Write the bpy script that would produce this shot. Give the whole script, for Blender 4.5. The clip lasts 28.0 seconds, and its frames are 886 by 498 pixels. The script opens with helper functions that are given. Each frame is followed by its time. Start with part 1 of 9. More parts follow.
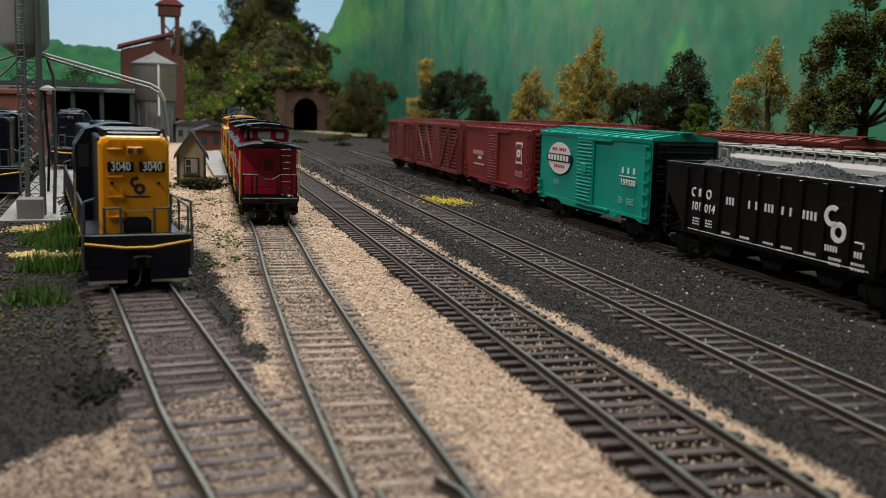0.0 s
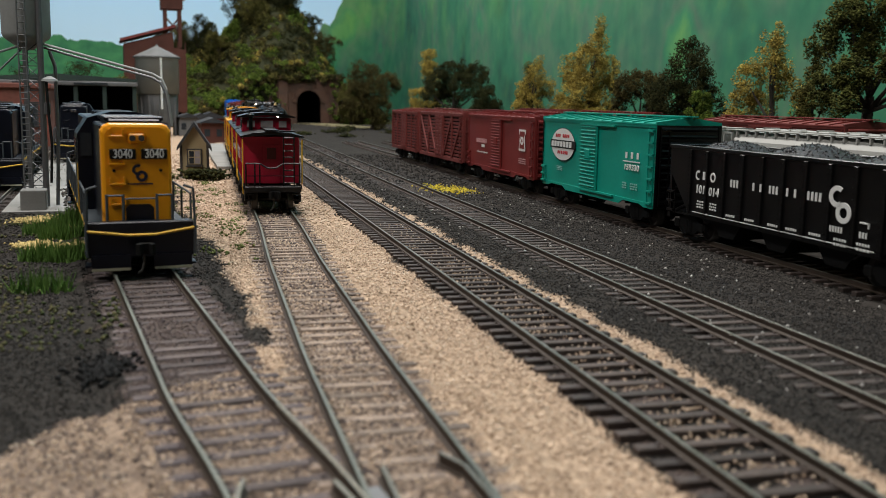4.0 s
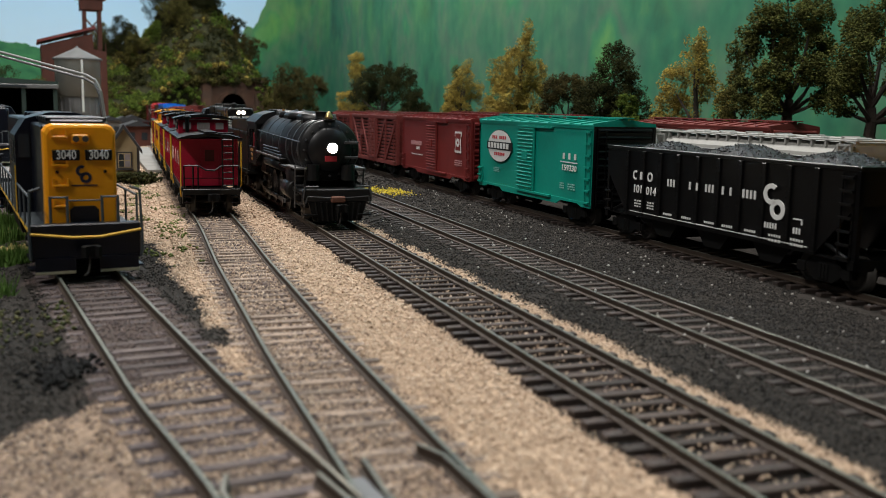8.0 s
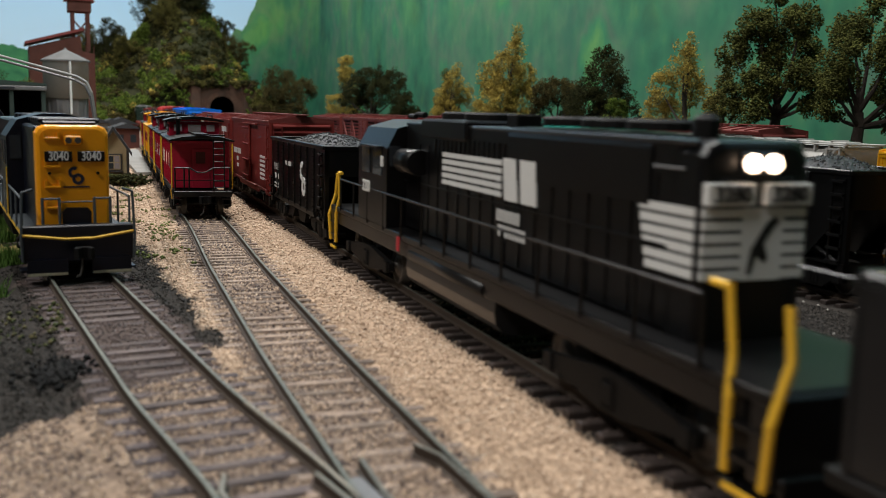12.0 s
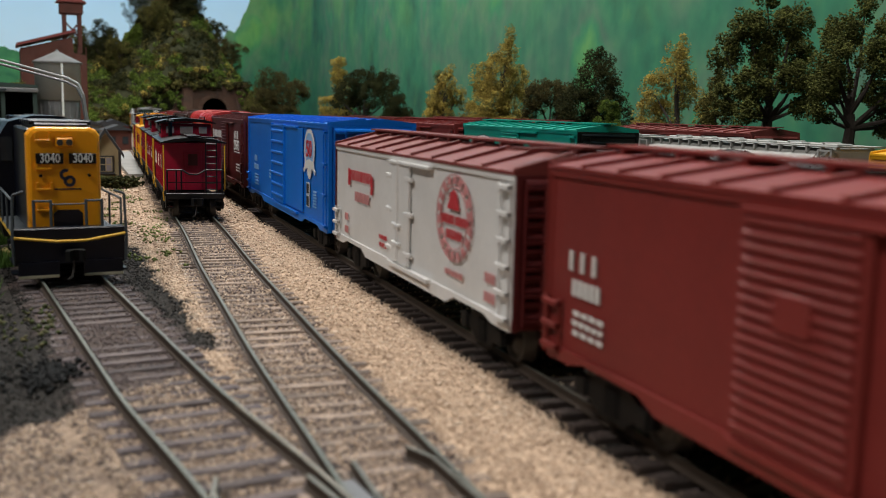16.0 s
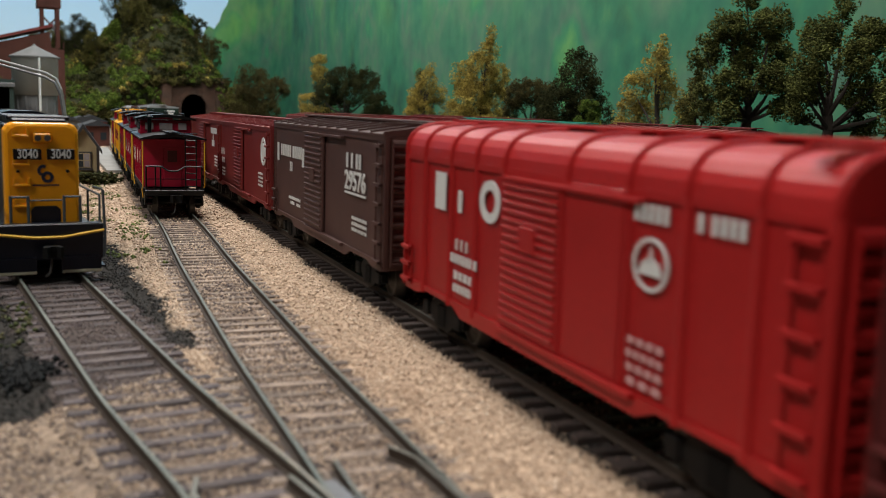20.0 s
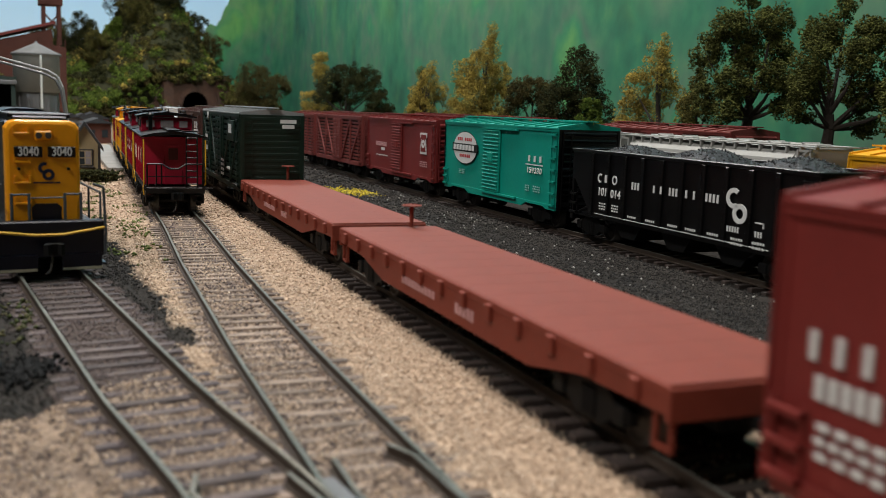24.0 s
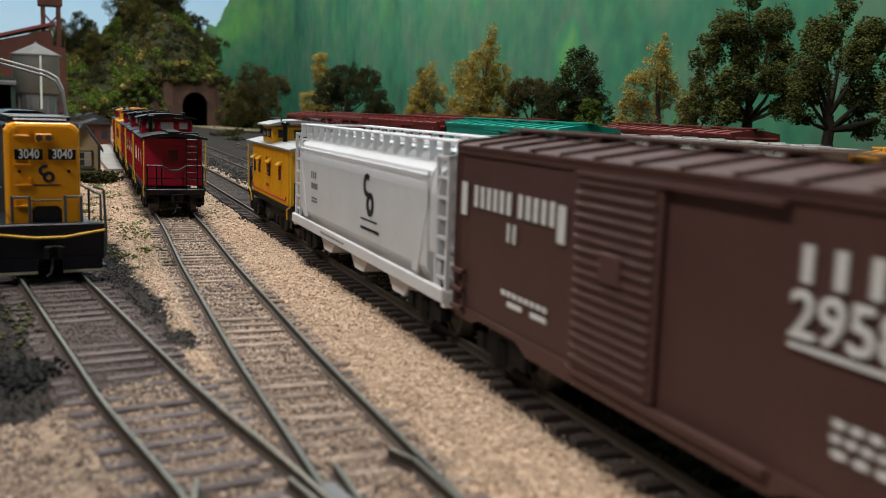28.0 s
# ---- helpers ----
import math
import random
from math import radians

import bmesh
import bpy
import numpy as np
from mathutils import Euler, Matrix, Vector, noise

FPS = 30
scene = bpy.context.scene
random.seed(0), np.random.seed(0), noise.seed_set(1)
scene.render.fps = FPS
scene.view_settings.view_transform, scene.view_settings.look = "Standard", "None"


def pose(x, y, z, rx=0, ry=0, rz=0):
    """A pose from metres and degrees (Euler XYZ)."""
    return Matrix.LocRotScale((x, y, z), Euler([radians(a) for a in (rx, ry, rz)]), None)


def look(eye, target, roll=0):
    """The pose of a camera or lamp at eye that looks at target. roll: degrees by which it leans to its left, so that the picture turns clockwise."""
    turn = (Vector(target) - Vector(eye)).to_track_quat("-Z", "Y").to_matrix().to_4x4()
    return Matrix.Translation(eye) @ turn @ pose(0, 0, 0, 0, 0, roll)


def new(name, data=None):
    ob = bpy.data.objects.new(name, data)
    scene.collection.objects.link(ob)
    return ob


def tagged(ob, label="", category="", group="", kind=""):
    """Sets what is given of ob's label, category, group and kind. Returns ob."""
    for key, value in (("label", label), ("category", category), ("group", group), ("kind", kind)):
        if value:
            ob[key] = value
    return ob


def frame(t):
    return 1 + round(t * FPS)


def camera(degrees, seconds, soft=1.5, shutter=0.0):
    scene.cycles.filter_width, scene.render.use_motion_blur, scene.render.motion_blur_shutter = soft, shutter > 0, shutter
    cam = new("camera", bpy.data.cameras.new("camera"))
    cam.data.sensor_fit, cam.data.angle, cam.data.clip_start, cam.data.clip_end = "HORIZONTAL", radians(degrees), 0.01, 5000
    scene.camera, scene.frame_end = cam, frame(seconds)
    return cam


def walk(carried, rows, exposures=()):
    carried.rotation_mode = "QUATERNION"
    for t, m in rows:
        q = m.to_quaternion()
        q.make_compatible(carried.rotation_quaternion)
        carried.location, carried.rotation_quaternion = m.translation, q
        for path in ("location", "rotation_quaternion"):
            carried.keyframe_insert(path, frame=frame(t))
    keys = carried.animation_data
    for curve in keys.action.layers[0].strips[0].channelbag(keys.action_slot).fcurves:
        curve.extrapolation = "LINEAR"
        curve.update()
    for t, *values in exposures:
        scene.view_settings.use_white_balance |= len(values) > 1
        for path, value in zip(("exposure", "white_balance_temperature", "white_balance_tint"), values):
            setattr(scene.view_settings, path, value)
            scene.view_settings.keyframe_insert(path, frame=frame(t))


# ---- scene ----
# A model railway yard in 1:87. Lengths below are written in millimetres.
MM = 0.001
cam = camera(49.8, 28.0, soft=0.9, shutter=0.25)
cam.data.dof.use_dof = True
cam.data.dof.focus_distance = 0.46
cam.data.dof.aperture_fstop = 30.0

# seconds, eye (mm), turn to the left of +y, tilt up, lean (degrees)
PATH = [
    (0, 0.03, -0.03, 56.36, -19.522, -8.296, 1.629),
    (0.5, -0.12, -0.28, 56.44, -19.484, -8.398, 1.572),
    (1, -0.29, -0.47, 56.55, -19.347, -8.461, 1.511),
    (1.5, 0.04, -0.36, 56.14, -19.229, -8.499, 1.439),
    (2, 0.12, -0.17, 55.69, -19.185, -8.527, 1.361),
    (2.5, 0.38, 0.14, 55.16, -19.157, -8.678, 1.281),
    (3, 0.31, 0.25, 54.92, -19.156, -8.753, 1.148),
    (3.5, 1.07, 0.06, 54.39, -19.084, -8.784, 1.080),
    (5.5, -3.48, 0.21, 52.97, -20.659, -8.604, 0.589),
    (6, -4.68, 0.26, 53.09, -20.981, -8.517, 0.526),
    (6.5, -5.94, 0.70, 52.30, -21.279, -8.440, 0.630),
    (7, -7.00, 0.36, 52.62, -22.683, -8.431, 0.971),
    (7.5, -7.17, 0.12, 52.65, -23.357, -8.452, 1.051),
    (8, -7.83, -0.01, 52.66, -23.788, -8.459, 1.074),
    (8.5, -8.24, -0.16, 52.68, -24.052, -8.481, 1.098),
    (9, -8.43, -0.27, 52.64, -24.152, -8.464, 1.071),
    (9.5, -8.80, -0.01, 52.65, -24.230, -8.470, 1.028),
    (10, -9.05, -0.16, 52.61, -24.365, -8.422, 1.207),
    (10.5, -9.22, -0.40, 52.66, -24.482, -8.399, 1.297),
    (11, -9.30, -0.27, 52.48, -24.494, -8.334, 1.292),
    (11.5, -9.41, -0.31, 52.57, -24.490, -8.273, 1.318),
    (12, -9.48, -0.18, 52.39, -24.501, -8.236, 1.294),
    (12.5, -9.40, -0.01, 52.13, -24.484, -8.199, 1.259),
    (14.5, -9.52, -0.05, 52.06, -24.843, -8.115, 1.224),
    (15, -9.02, 0.13, 52.07, -24.819, -8.121, 1.198),
    (15.5, -9.18, 0.02, 52.00, -24.829, -8.115, 1.209),
    (16, -9.32, -0.14, 52.46, -24.920, -8.126, 1.285),
    (16.5, -9.44, -0.16, 52.64, -25.109, -8.093, 1.413),
    (17, -9.29, 0.25, 52.26, -25.254, -8.116, 1.431),
    (17.5, -8.93, 0.45, 52.28, -25.466, -8.141, 1.459),
    (18, -9.35, 0.15, 52.48, -25.572, -8.149, 1.532),
    (18.5, -9.48, 0.60, 52.18, -25.783, -8.141, 1.666),
    (19, -9.40, 0.42, 52.49, -25.979, -8.162, 1.667),
    (19.5, -9.44, 0.53, 52.28, -26.106, -8.150, 1.708),
    (20, -9.60, 0.61, 52.50, -26.154, -8.199, 1.745),
    (20.5, -9.58, 0.53, 52.63, -26.155, -8.255, 1.793),
    (21, -9.11, 0.64, 52.54, -26.110, -8.253, 1.782),
    (21.5, -9.05, 0.53, 52.58, -26.118, -8.275, 1.855),
    (23.5, -8.95, 0.86, 52.29, -26.068, -8.335, 1.831),
    (24, -9.43, 0.08, 52.61, -26.080, -8.319, 1.857),
    (24.5, -9.41, 0.24, 52.47, -26.044, -8.345, 1.826),
    (25, -9.26, 0.29, 52.60, -26.018, -8.354, 1.794),
    (25.5, -9.33, 0.25, 52.64, -25.925, -8.303, 1.778),
    (26, -9.13, 0.28, 52.65, -25.987, -8.220, 1.776),
    (26.5, -9.18, 0.58, 52.64, -25.964, -8.225, 1.790),
    (27, -9.46, 0.62, 52.50, -26.046, -8.271, 1.881),
    (27.5, -9.71, 0.35, 52.93, -26.140, -8.292, 1.873),
    (28, -9.65, 0.26, 53.30, -26.108, -8.303, 1.864),
]


def gaze(x, y, z, yaw, tilt, lean):
    a, b = radians(yaw), radians(tilt)
    eye = Vector((x, y, z)) * MM
    return look(eye, eye + Vector((-math.sin(a) * math.cos(b), math.cos(a) * math.cos(b), math.sin(b))), lean)


walk(cam, [(t, gaze(*row)) for t, *row in PATH], exposures=[(0, 0.0), (28, 0.0)])

# ---- light: three unseen ceiling lamps, the left one set to light car sides, and a faint even world fill ----
world = bpy.data.worlds.new("world")
scene.world = world
world.use_nodes = True
world.node_tree.nodes["Background"].inputs[0].default_value = (0.9, 0.95, 1.0, 1)
world.node_tree.nodes["Background"].inputs[1].default_value = 0.004


def ceiling_lamp(x, y, z, sx, sy, watts):
    data = bpy.data.lights.new("ceiling_lamp", "AREA")
    data.shape, data.size, data.size_y, data.energy = "RECTANGLE", sx, sy, watts
    data.color = (1.0, 0.975, 0.935)
    lamp = new("ceiling_lamp", data)
    lamp.matrix_world = pose(x, y, z)
    return lamp


LAMP_Z = 1.45
for lx, ly, watts in ((-1.1, -0.12, 26), (0.1, 0.6, 23), (0.15, 1.9, 29)):
    ceiling_lamp(lx, ly, LAMP_Z, 0.3, 0.75, watts)

# ---- materials ----
def material(name, colour, rough=0.6, metal=0.0, spec=0.3, grain=0.25, size=1.5, bump=0.0, stain=None, blotch=0.2, big=18.0, spread=0.0):
    """A painted or natural surface: fine grain of the given size (mm), larger blotches, and piece to piece spread."""
    m = bpy.data.materials.new(name)
    m.use_nodes = True
    nt = m.node_tree
    nd, lk = nt.nodes, nt.links
    bs = nd["Principled BSDF"]
    tc = nd.new("ShaderNodeTexCoord")
    fine, wide = nd.new("ShaderNodeTexNoise"), nd.new("ShaderNodeTexNoise")
    fine.inputs["Scale"].default_value, fine.inputs["Detail"].default_value = 1000.0 / size, 3
    wide.inputs["Scale"].default_value, wide.inputs["Detail"].default_value = 1000.0 / big, 5
    for n in (fine, wide):
        lk.new(tc.outputs["Object"], n.inputs["Vector"])
    other = stain or tuple(c * 0.45 for c in colour)
    ramp = nd.new("ShaderNodeValToRGB")
    ramp.color_ramp.elements[0].position, ramp.color_ramp.elements[1].position = 0.42, 0.72
    lk.new(wide.outputs["Fac"], ramp.inputs["Fac"])
    amount = nd.new("ShaderNodeMath")
    amount.operation = "MULTIPLY"
    amount.inputs[1].default_value = blotch
    lk.new(ramp.outputs["Color"], amount.inputs[0])
    mix = nd.new("ShaderNodeMixRGB")
    mix.inputs[1].default_value, mix.inputs[2].default_value = (*colour, 1), (*other, 1)
    lk.new(amount.outputs[0], mix.inputs[0])
    val = nd.new("ShaderNodeMath")
    val.operation = "MULTIPLY_ADD"
    val.inputs[1].default_value, val.inputs[2].default_value = 2 * grain, 1 - grain
    lk.new(fine.outputs["Fac"], val.inputs[0])
    last = val.outputs[0]
    if spread:
        info = nd.new("ShaderNodeObjectInfo")
        rnd = nd.new("ShaderNodeMath")
        rnd.operation = "MULTIPLY_ADD"
        rnd.inputs[1].default_value, rnd.inputs[2].default_value = 2 * spread, 1 - spread
        lk.new(info.outputs["Random"], rnd.inputs[0])
        both = nd.new("ShaderNodeMath")
        both.operation = "MULTIPLY"
        lk.new(last, both.inputs[0])
        lk.new(rnd.outputs[0], both.inputs[1])
        last = both.outputs[0]
    hsv = nd.new("ShaderNodeHueSaturation")
    lk.new(mix.outputs[0], hsv.inputs["Color"])
    lk.new(last, hsv.inputs["Value"])
    lk.new(hsv.outputs[0], bs.inputs["Base Color"])
    bs.inputs["Roughness"].default_value, bs.inputs["Metallic"].default_value = rough, metal
    bs.inputs["Specular IOR Level"].default_value = spec
    if bump:
        b = nd.new("ShaderNodeBump")
        b.inputs["Strength"].default_value, b.inputs["Distance"].default_value = 0.6, bump * MM
        lk.new(fine.outputs["Fac"], b.inputs["Height"])
        lk.new(b.outputs[0], bs.inputs["Normal"])
    return m


def glow(name, colour, strength):
    m = bpy.data.materials.new(name)
    m.use_nodes = True
    bs = m.node_tree.nodes["Principled BSDF"]
    bs.inputs["Base Color"].default_value = (*colour, 1)
    bs.inputs["Emission Color"].default_value = (*colour, 1)
    bs.inputs["Emission Strength"].default_value = strength
    return m


def islands(name, colours, rough=0.8, bump=0.0):
    """Loose grains or leaves, each with its own colour out of a ramp."""
    m = bpy.data.materials.new(name)
    m.use_nodes = True
    nd, lk = m.node_tree.nodes, m.node_tree.links
    bs = nd["Principled BSDF"]
    geo, ramp = nd.new("ShaderNodeNewGeometry"), nd.new("ShaderNodeValToRGB")
    el = ramp.color_ramp.elements
    while len(el) < len(colours):
        el.new(0.5)
    for i, c in enumerate(colours):
        el[i].position, el[i].color = i / (len(colours) - 1), (*c, 1)
    lk.new(geo.outputs["Random Per Island"], ramp.inputs["Fac"])
    lk.new(ramp.outputs["Color"], bs.inputs["Base Color"])
    bs.inputs["Roughness"].default_value = rough
    bs.inputs["Specular IOR Level"].default_value = 0.12
    return m


BLACK = material("black paint", (0.0032, 0.0032, 0.0036), 0.33, spec=0.3, grain=0.3, blotch=0.3, stain=(0.008, 0.0075, 0.007))
DULLBLACK = material("dull black", (0.004, 0.0038, 0.0038), 0.65, spec=0.18, grain=0.4, blotch=0.4, stain=(0.011, 0.0095, 0.0085), bump=0.05)
ENGINE = material("engine black", (0.008, 0.008, 0.009), 0.38, spec=0.34, grain=0.25, blotch=0.5, stain=(0.02, 0.019, 0.018), bump=0.03)
TANKBLACK = material("greasy black steel", (0.016, 0.016, 0.017), 0.28, 0.3, spec=0.6, grain=0.15, blotch=0.3)
# lighter black for rails, pipes and bands: their highlights are put into the colour
ENGLIT = material("highlit engine black", (0.07, 0.07, 0.072), 0.38, 0.2, spec=0.45, grain=0.4, size=1.0, blotch=0.5)
STEEL = material("wheel steel", (0.06, 0.055, 0.05), 0.5, 0.5, grain=0.2)
CHROME = material("bright steel", (0.6, 0.6, 0.58), 0.25, 1.0, grain=0.1)
TEAL = material("jade green paint", (0.004, 0.28, 0.21), 0.4, grain=0.1, blotch=0.1)
PALETEAL = material("worn pale lettering", (0.25, 0.5, 0.45), 0.6)
TUSCAN = material("oxide red paint", (0.19, 0.024, 0.022), 0.5, grain=0.12, blotch=0.25)
OXIDE = material("boxcar red paint", (0.19, 0.024, 0.02), 0.55, grain=0.12, blotch=0.25)
OXIDE2 = material("brown red paint", (0.17, 0.035, 0.03), 0.6, grain=0.15, blotch=0.3)
MAROON = material("dark maroon paint", (0.095, 0.014, 0.014), 0.5, grain=0.12, blotch=0.2)
BROWN = material("brown paint", (0.086, 0.041, 0.035), 0.55, grain=0.12, blotch=0.25)
RED = material("bright red paint", (0.36, 0.014, 0.014), 0.45, grain=0.1, blotch=0.15)
FLATRED = material("flat car red paint", (0.20, 0.038, 0.022), 0.65, grain=0.12, blotch=0.25, size=2)
PALEBLUE = material("pale blue emblem", (0.22, 0.42, 0.7), 0.5, grain=0.08)
BLUE = material("bright blue paint", (0.003, 0.155, 0.62), 0.4, grain=0.08, blotch=0.1)
PALECAR = material("pale grey car paint", (0.31, 0.305, 0.285), 0.6, grain=0.08, blotch=0.35, stain=(0.18, 0.175, 0.16))
WHITECAR = material("off-white paint", (0.66, 0.65, 0.635), 0.55, grain=0.06, blotch=0.25, stain=(0.4, 0.38, 0.35))
GREYCAR = material("light grey paint", (0.64, 0.65, 0.67), 0.45, grain=0.06, blotch=0.2, stain=(0.4, 0.4, 0.4))
SILVER = material("dull silver roof paint", (0.30, 0.31, 0.31), 0.5, 0.2, grain=0.1, blotch=0.3)
DKGREEN = material("dark green paint", (0.0055, 0.021, 0.013), 0.45, spec=0.4, grain=0.2, blotch=0.3)
CABRED = material("caboose red paint", (0.35, 0.008, 0.03), 0.45, grain=0.1, blotch=0.2)
CABYELLOW = material("caboose yellow paint", (0.75, 0.36, 0.012), 0.45, grain=0.08, blotch=0.15)
YELLOW = material("engine yellow paint", (0.78, 0.30, 0.006), 0.38, grain=0.06, blotch=0.12, stain=(0.5, 0.2, 0.01))
LINE = material("yellow striping", (0.72, 0.42, 0.03), 0.5, grain=0.08)
PALELINE = material("worn pale step edge", (0.42, 0.39, 0.28), 0.6, grain=0.15, blotch=0.4)
NAVY = material("dark blue paint", (0.0035, 0.005, 0.011), 0.3, spec=0.3, grain=0.2, blotch=0.2)
RAILGREY = material("grey handrail", (0.06, 0.07, 0.078), 0.5, grain=0.2)
WHITE = material("white lettering", (0.66, 0.66, 0.64), 0.6, grain=0.05, blotch=0.1)
CREAM = material("gold lettering", (0.40, 0.21, 0.085), 0.6, grain=0.15, blotch=0.3)
BRASS = material("tarnished brass", (0.42, 0.3, 0.13), 0.3, 0.9, grain=0.2)
REDINK = material("red lettering", (0.45, 0.03, 0.04), 0.6, grain=0.08)
FADEDPINK = material("faded pink print", (0.55, 0.3, 0.3), 0.6, grain=0.1)
FADEDRED = material("faded red print", (0.52, 0.22, 0.22), 0.6, grain=0.1)
BLACKINK = material("black lettering", (0.012, 0.012, 0.012), 0.6)
GREYINK = material("worn grey lettering", (0.2, 0.2, 0.2), 0.6)
NAVYINK = material("navy lettering", (0.02, 0.02, 0.04), 0.6)
GLASS = material("dark window glass", (0.03, 0.035, 0.04), 0.08, grain=0.1)
PALEGLASS = material("pale window glass", (0.32, 0.27, 0.27), 0.15, grain=0.2)
HEADLIGHT = glow("headlight", (1.0, 0.86, 0.66), 26.0)
HEADLIGHT2 = glow("twin headlight", (1.0, 0.72, 0.5), 14.0)
COAL = material("crushed coal", (0.012, 0.012, 0.0135), 0.55, grain=0.7, size=1.2, bump=0.8, blotch=0.4, stain=(0.03, 0.03, 0.032), big=6)
TIE = material("plastic tie", (0.042, 0.031, 0.027), 0.7, grain=0.4, size=0.8, blotch=0.6, stain=(0.105, 0.077, 0.064), big=7, spread=0.35, bump=0.2)
TIEWORN = material("weathered tie", (0.15, 0.115, 0.095), 0.85, grain=0.45, size=0.8, blotch=0.8, stain=(0.36, 0.27, 0.205), big=6, spread=0.35, bump=0.3)
TIEGREY = material("grey brown tie", (0.075, 0.06, 0.062), 0.85, grain=0.4, size=0.8, blotch=0.7, stain=(0.16, 0.125, 0.11), big=7, spread=0.35, bump=0.3)
RAIL = material("rusty rail", (0.05, 0.036, 0.027), 0.65, 0.2, grain=0.3, size=0.8, blotch=0.3)
RAILTOP = material("worn rail head", (0.16, 0.155, 0.13), 0.45, 0.6, grain=0.35, size=1.2, blotch=0.7, stain=(0.045, 0.045, 0.04), big=16)
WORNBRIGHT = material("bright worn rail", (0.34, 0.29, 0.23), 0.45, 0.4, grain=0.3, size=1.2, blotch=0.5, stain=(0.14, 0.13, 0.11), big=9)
RAILGREEN = material("greenish rail head", (0.12, 0.128, 0.11), 0.5, 0.45, grain=0.3, size=1.2, blotch=0.6, stain=(0.07, 0.075, 0.065), big=20)
CONCRETE = material("concrete", (0.25, 0.245, 0.23), 0.85, grain=0.15, size=1.0, blotch=0.4, big=25, stain=(0.11, 0.105, 0.1))
TANPAINT = material("tan siding", (0.42, 0.32, 0.18), 0.7, grain=0.1, blotch=0.2)
DKTRIM = material("dark trim", (0.06, 0.05, 0.045), 0.6, grain=0.2)
ROOFDARK = material("tar paper roof", (0.035, 0.036, 0.04), 0.8, grain=0.3, blotch=0.3)
WOODBROWN = material("brown timber", (0.09, 0.03, 0.021), 0.75, grain=0.25, blotch=0.4, size=2)
ROOFGREY = material("grey tank roof", (0.12, 0.12, 0.118), 0.75, grain=0.15, blotch=0.4)
TANKGREY = material("grey tank", (0.27, 0.275, 0.265), 0.6, grain=0.1, blotch=0.3, big=30)
POLEGREY = material("grey steel pole", (0.15, 0.15, 0.152), 0.5, 0.3, grain=0.15, blotch=0.3)
SHEDGREEN = material("grey green siding", (0.025, 0.04, 0.034), 0.7, grain=0.15, blotch=0.4)
BRICK = material("red brick", (0.16, 0.05, 0.036), 0.85, grain=0.3, size=3, blotch=0.5, stain=(0.14, 0.07, 0.055))
PORTAL = material("portal brick", (0.082, 0.042, 0.028), 0.9, grain=0.35, size=3, blotch=0.6, stain=(0.045, 0.032, 0.026), spread=0.25)
# near-black that stands for deep shade in the bore, bays and under the tower
VOID = material("shade black", (0.002, 0.002, 0.002), 0.95, spec=0.0)
BARK = material("bark", (0.045, 0.035, 0.028), 0.9, grain=0.4, size=2, bump=0.5)
# unseen room walls, ceiling and floor are kept dark to hold down bounced light
PLASTER = material("grey room plaster", (0.04, 0.0395, 0.0385), 0.9, grain=0.03, size=4)
WOODEDGE = material("painted fascia", (0.05, 0.07, 0.06), 0.6, grain=0.1)
FLOORGREY = material("grey room floor", (0.14, 0.135, 0.13), 0.7, grain=0.1, size=8)


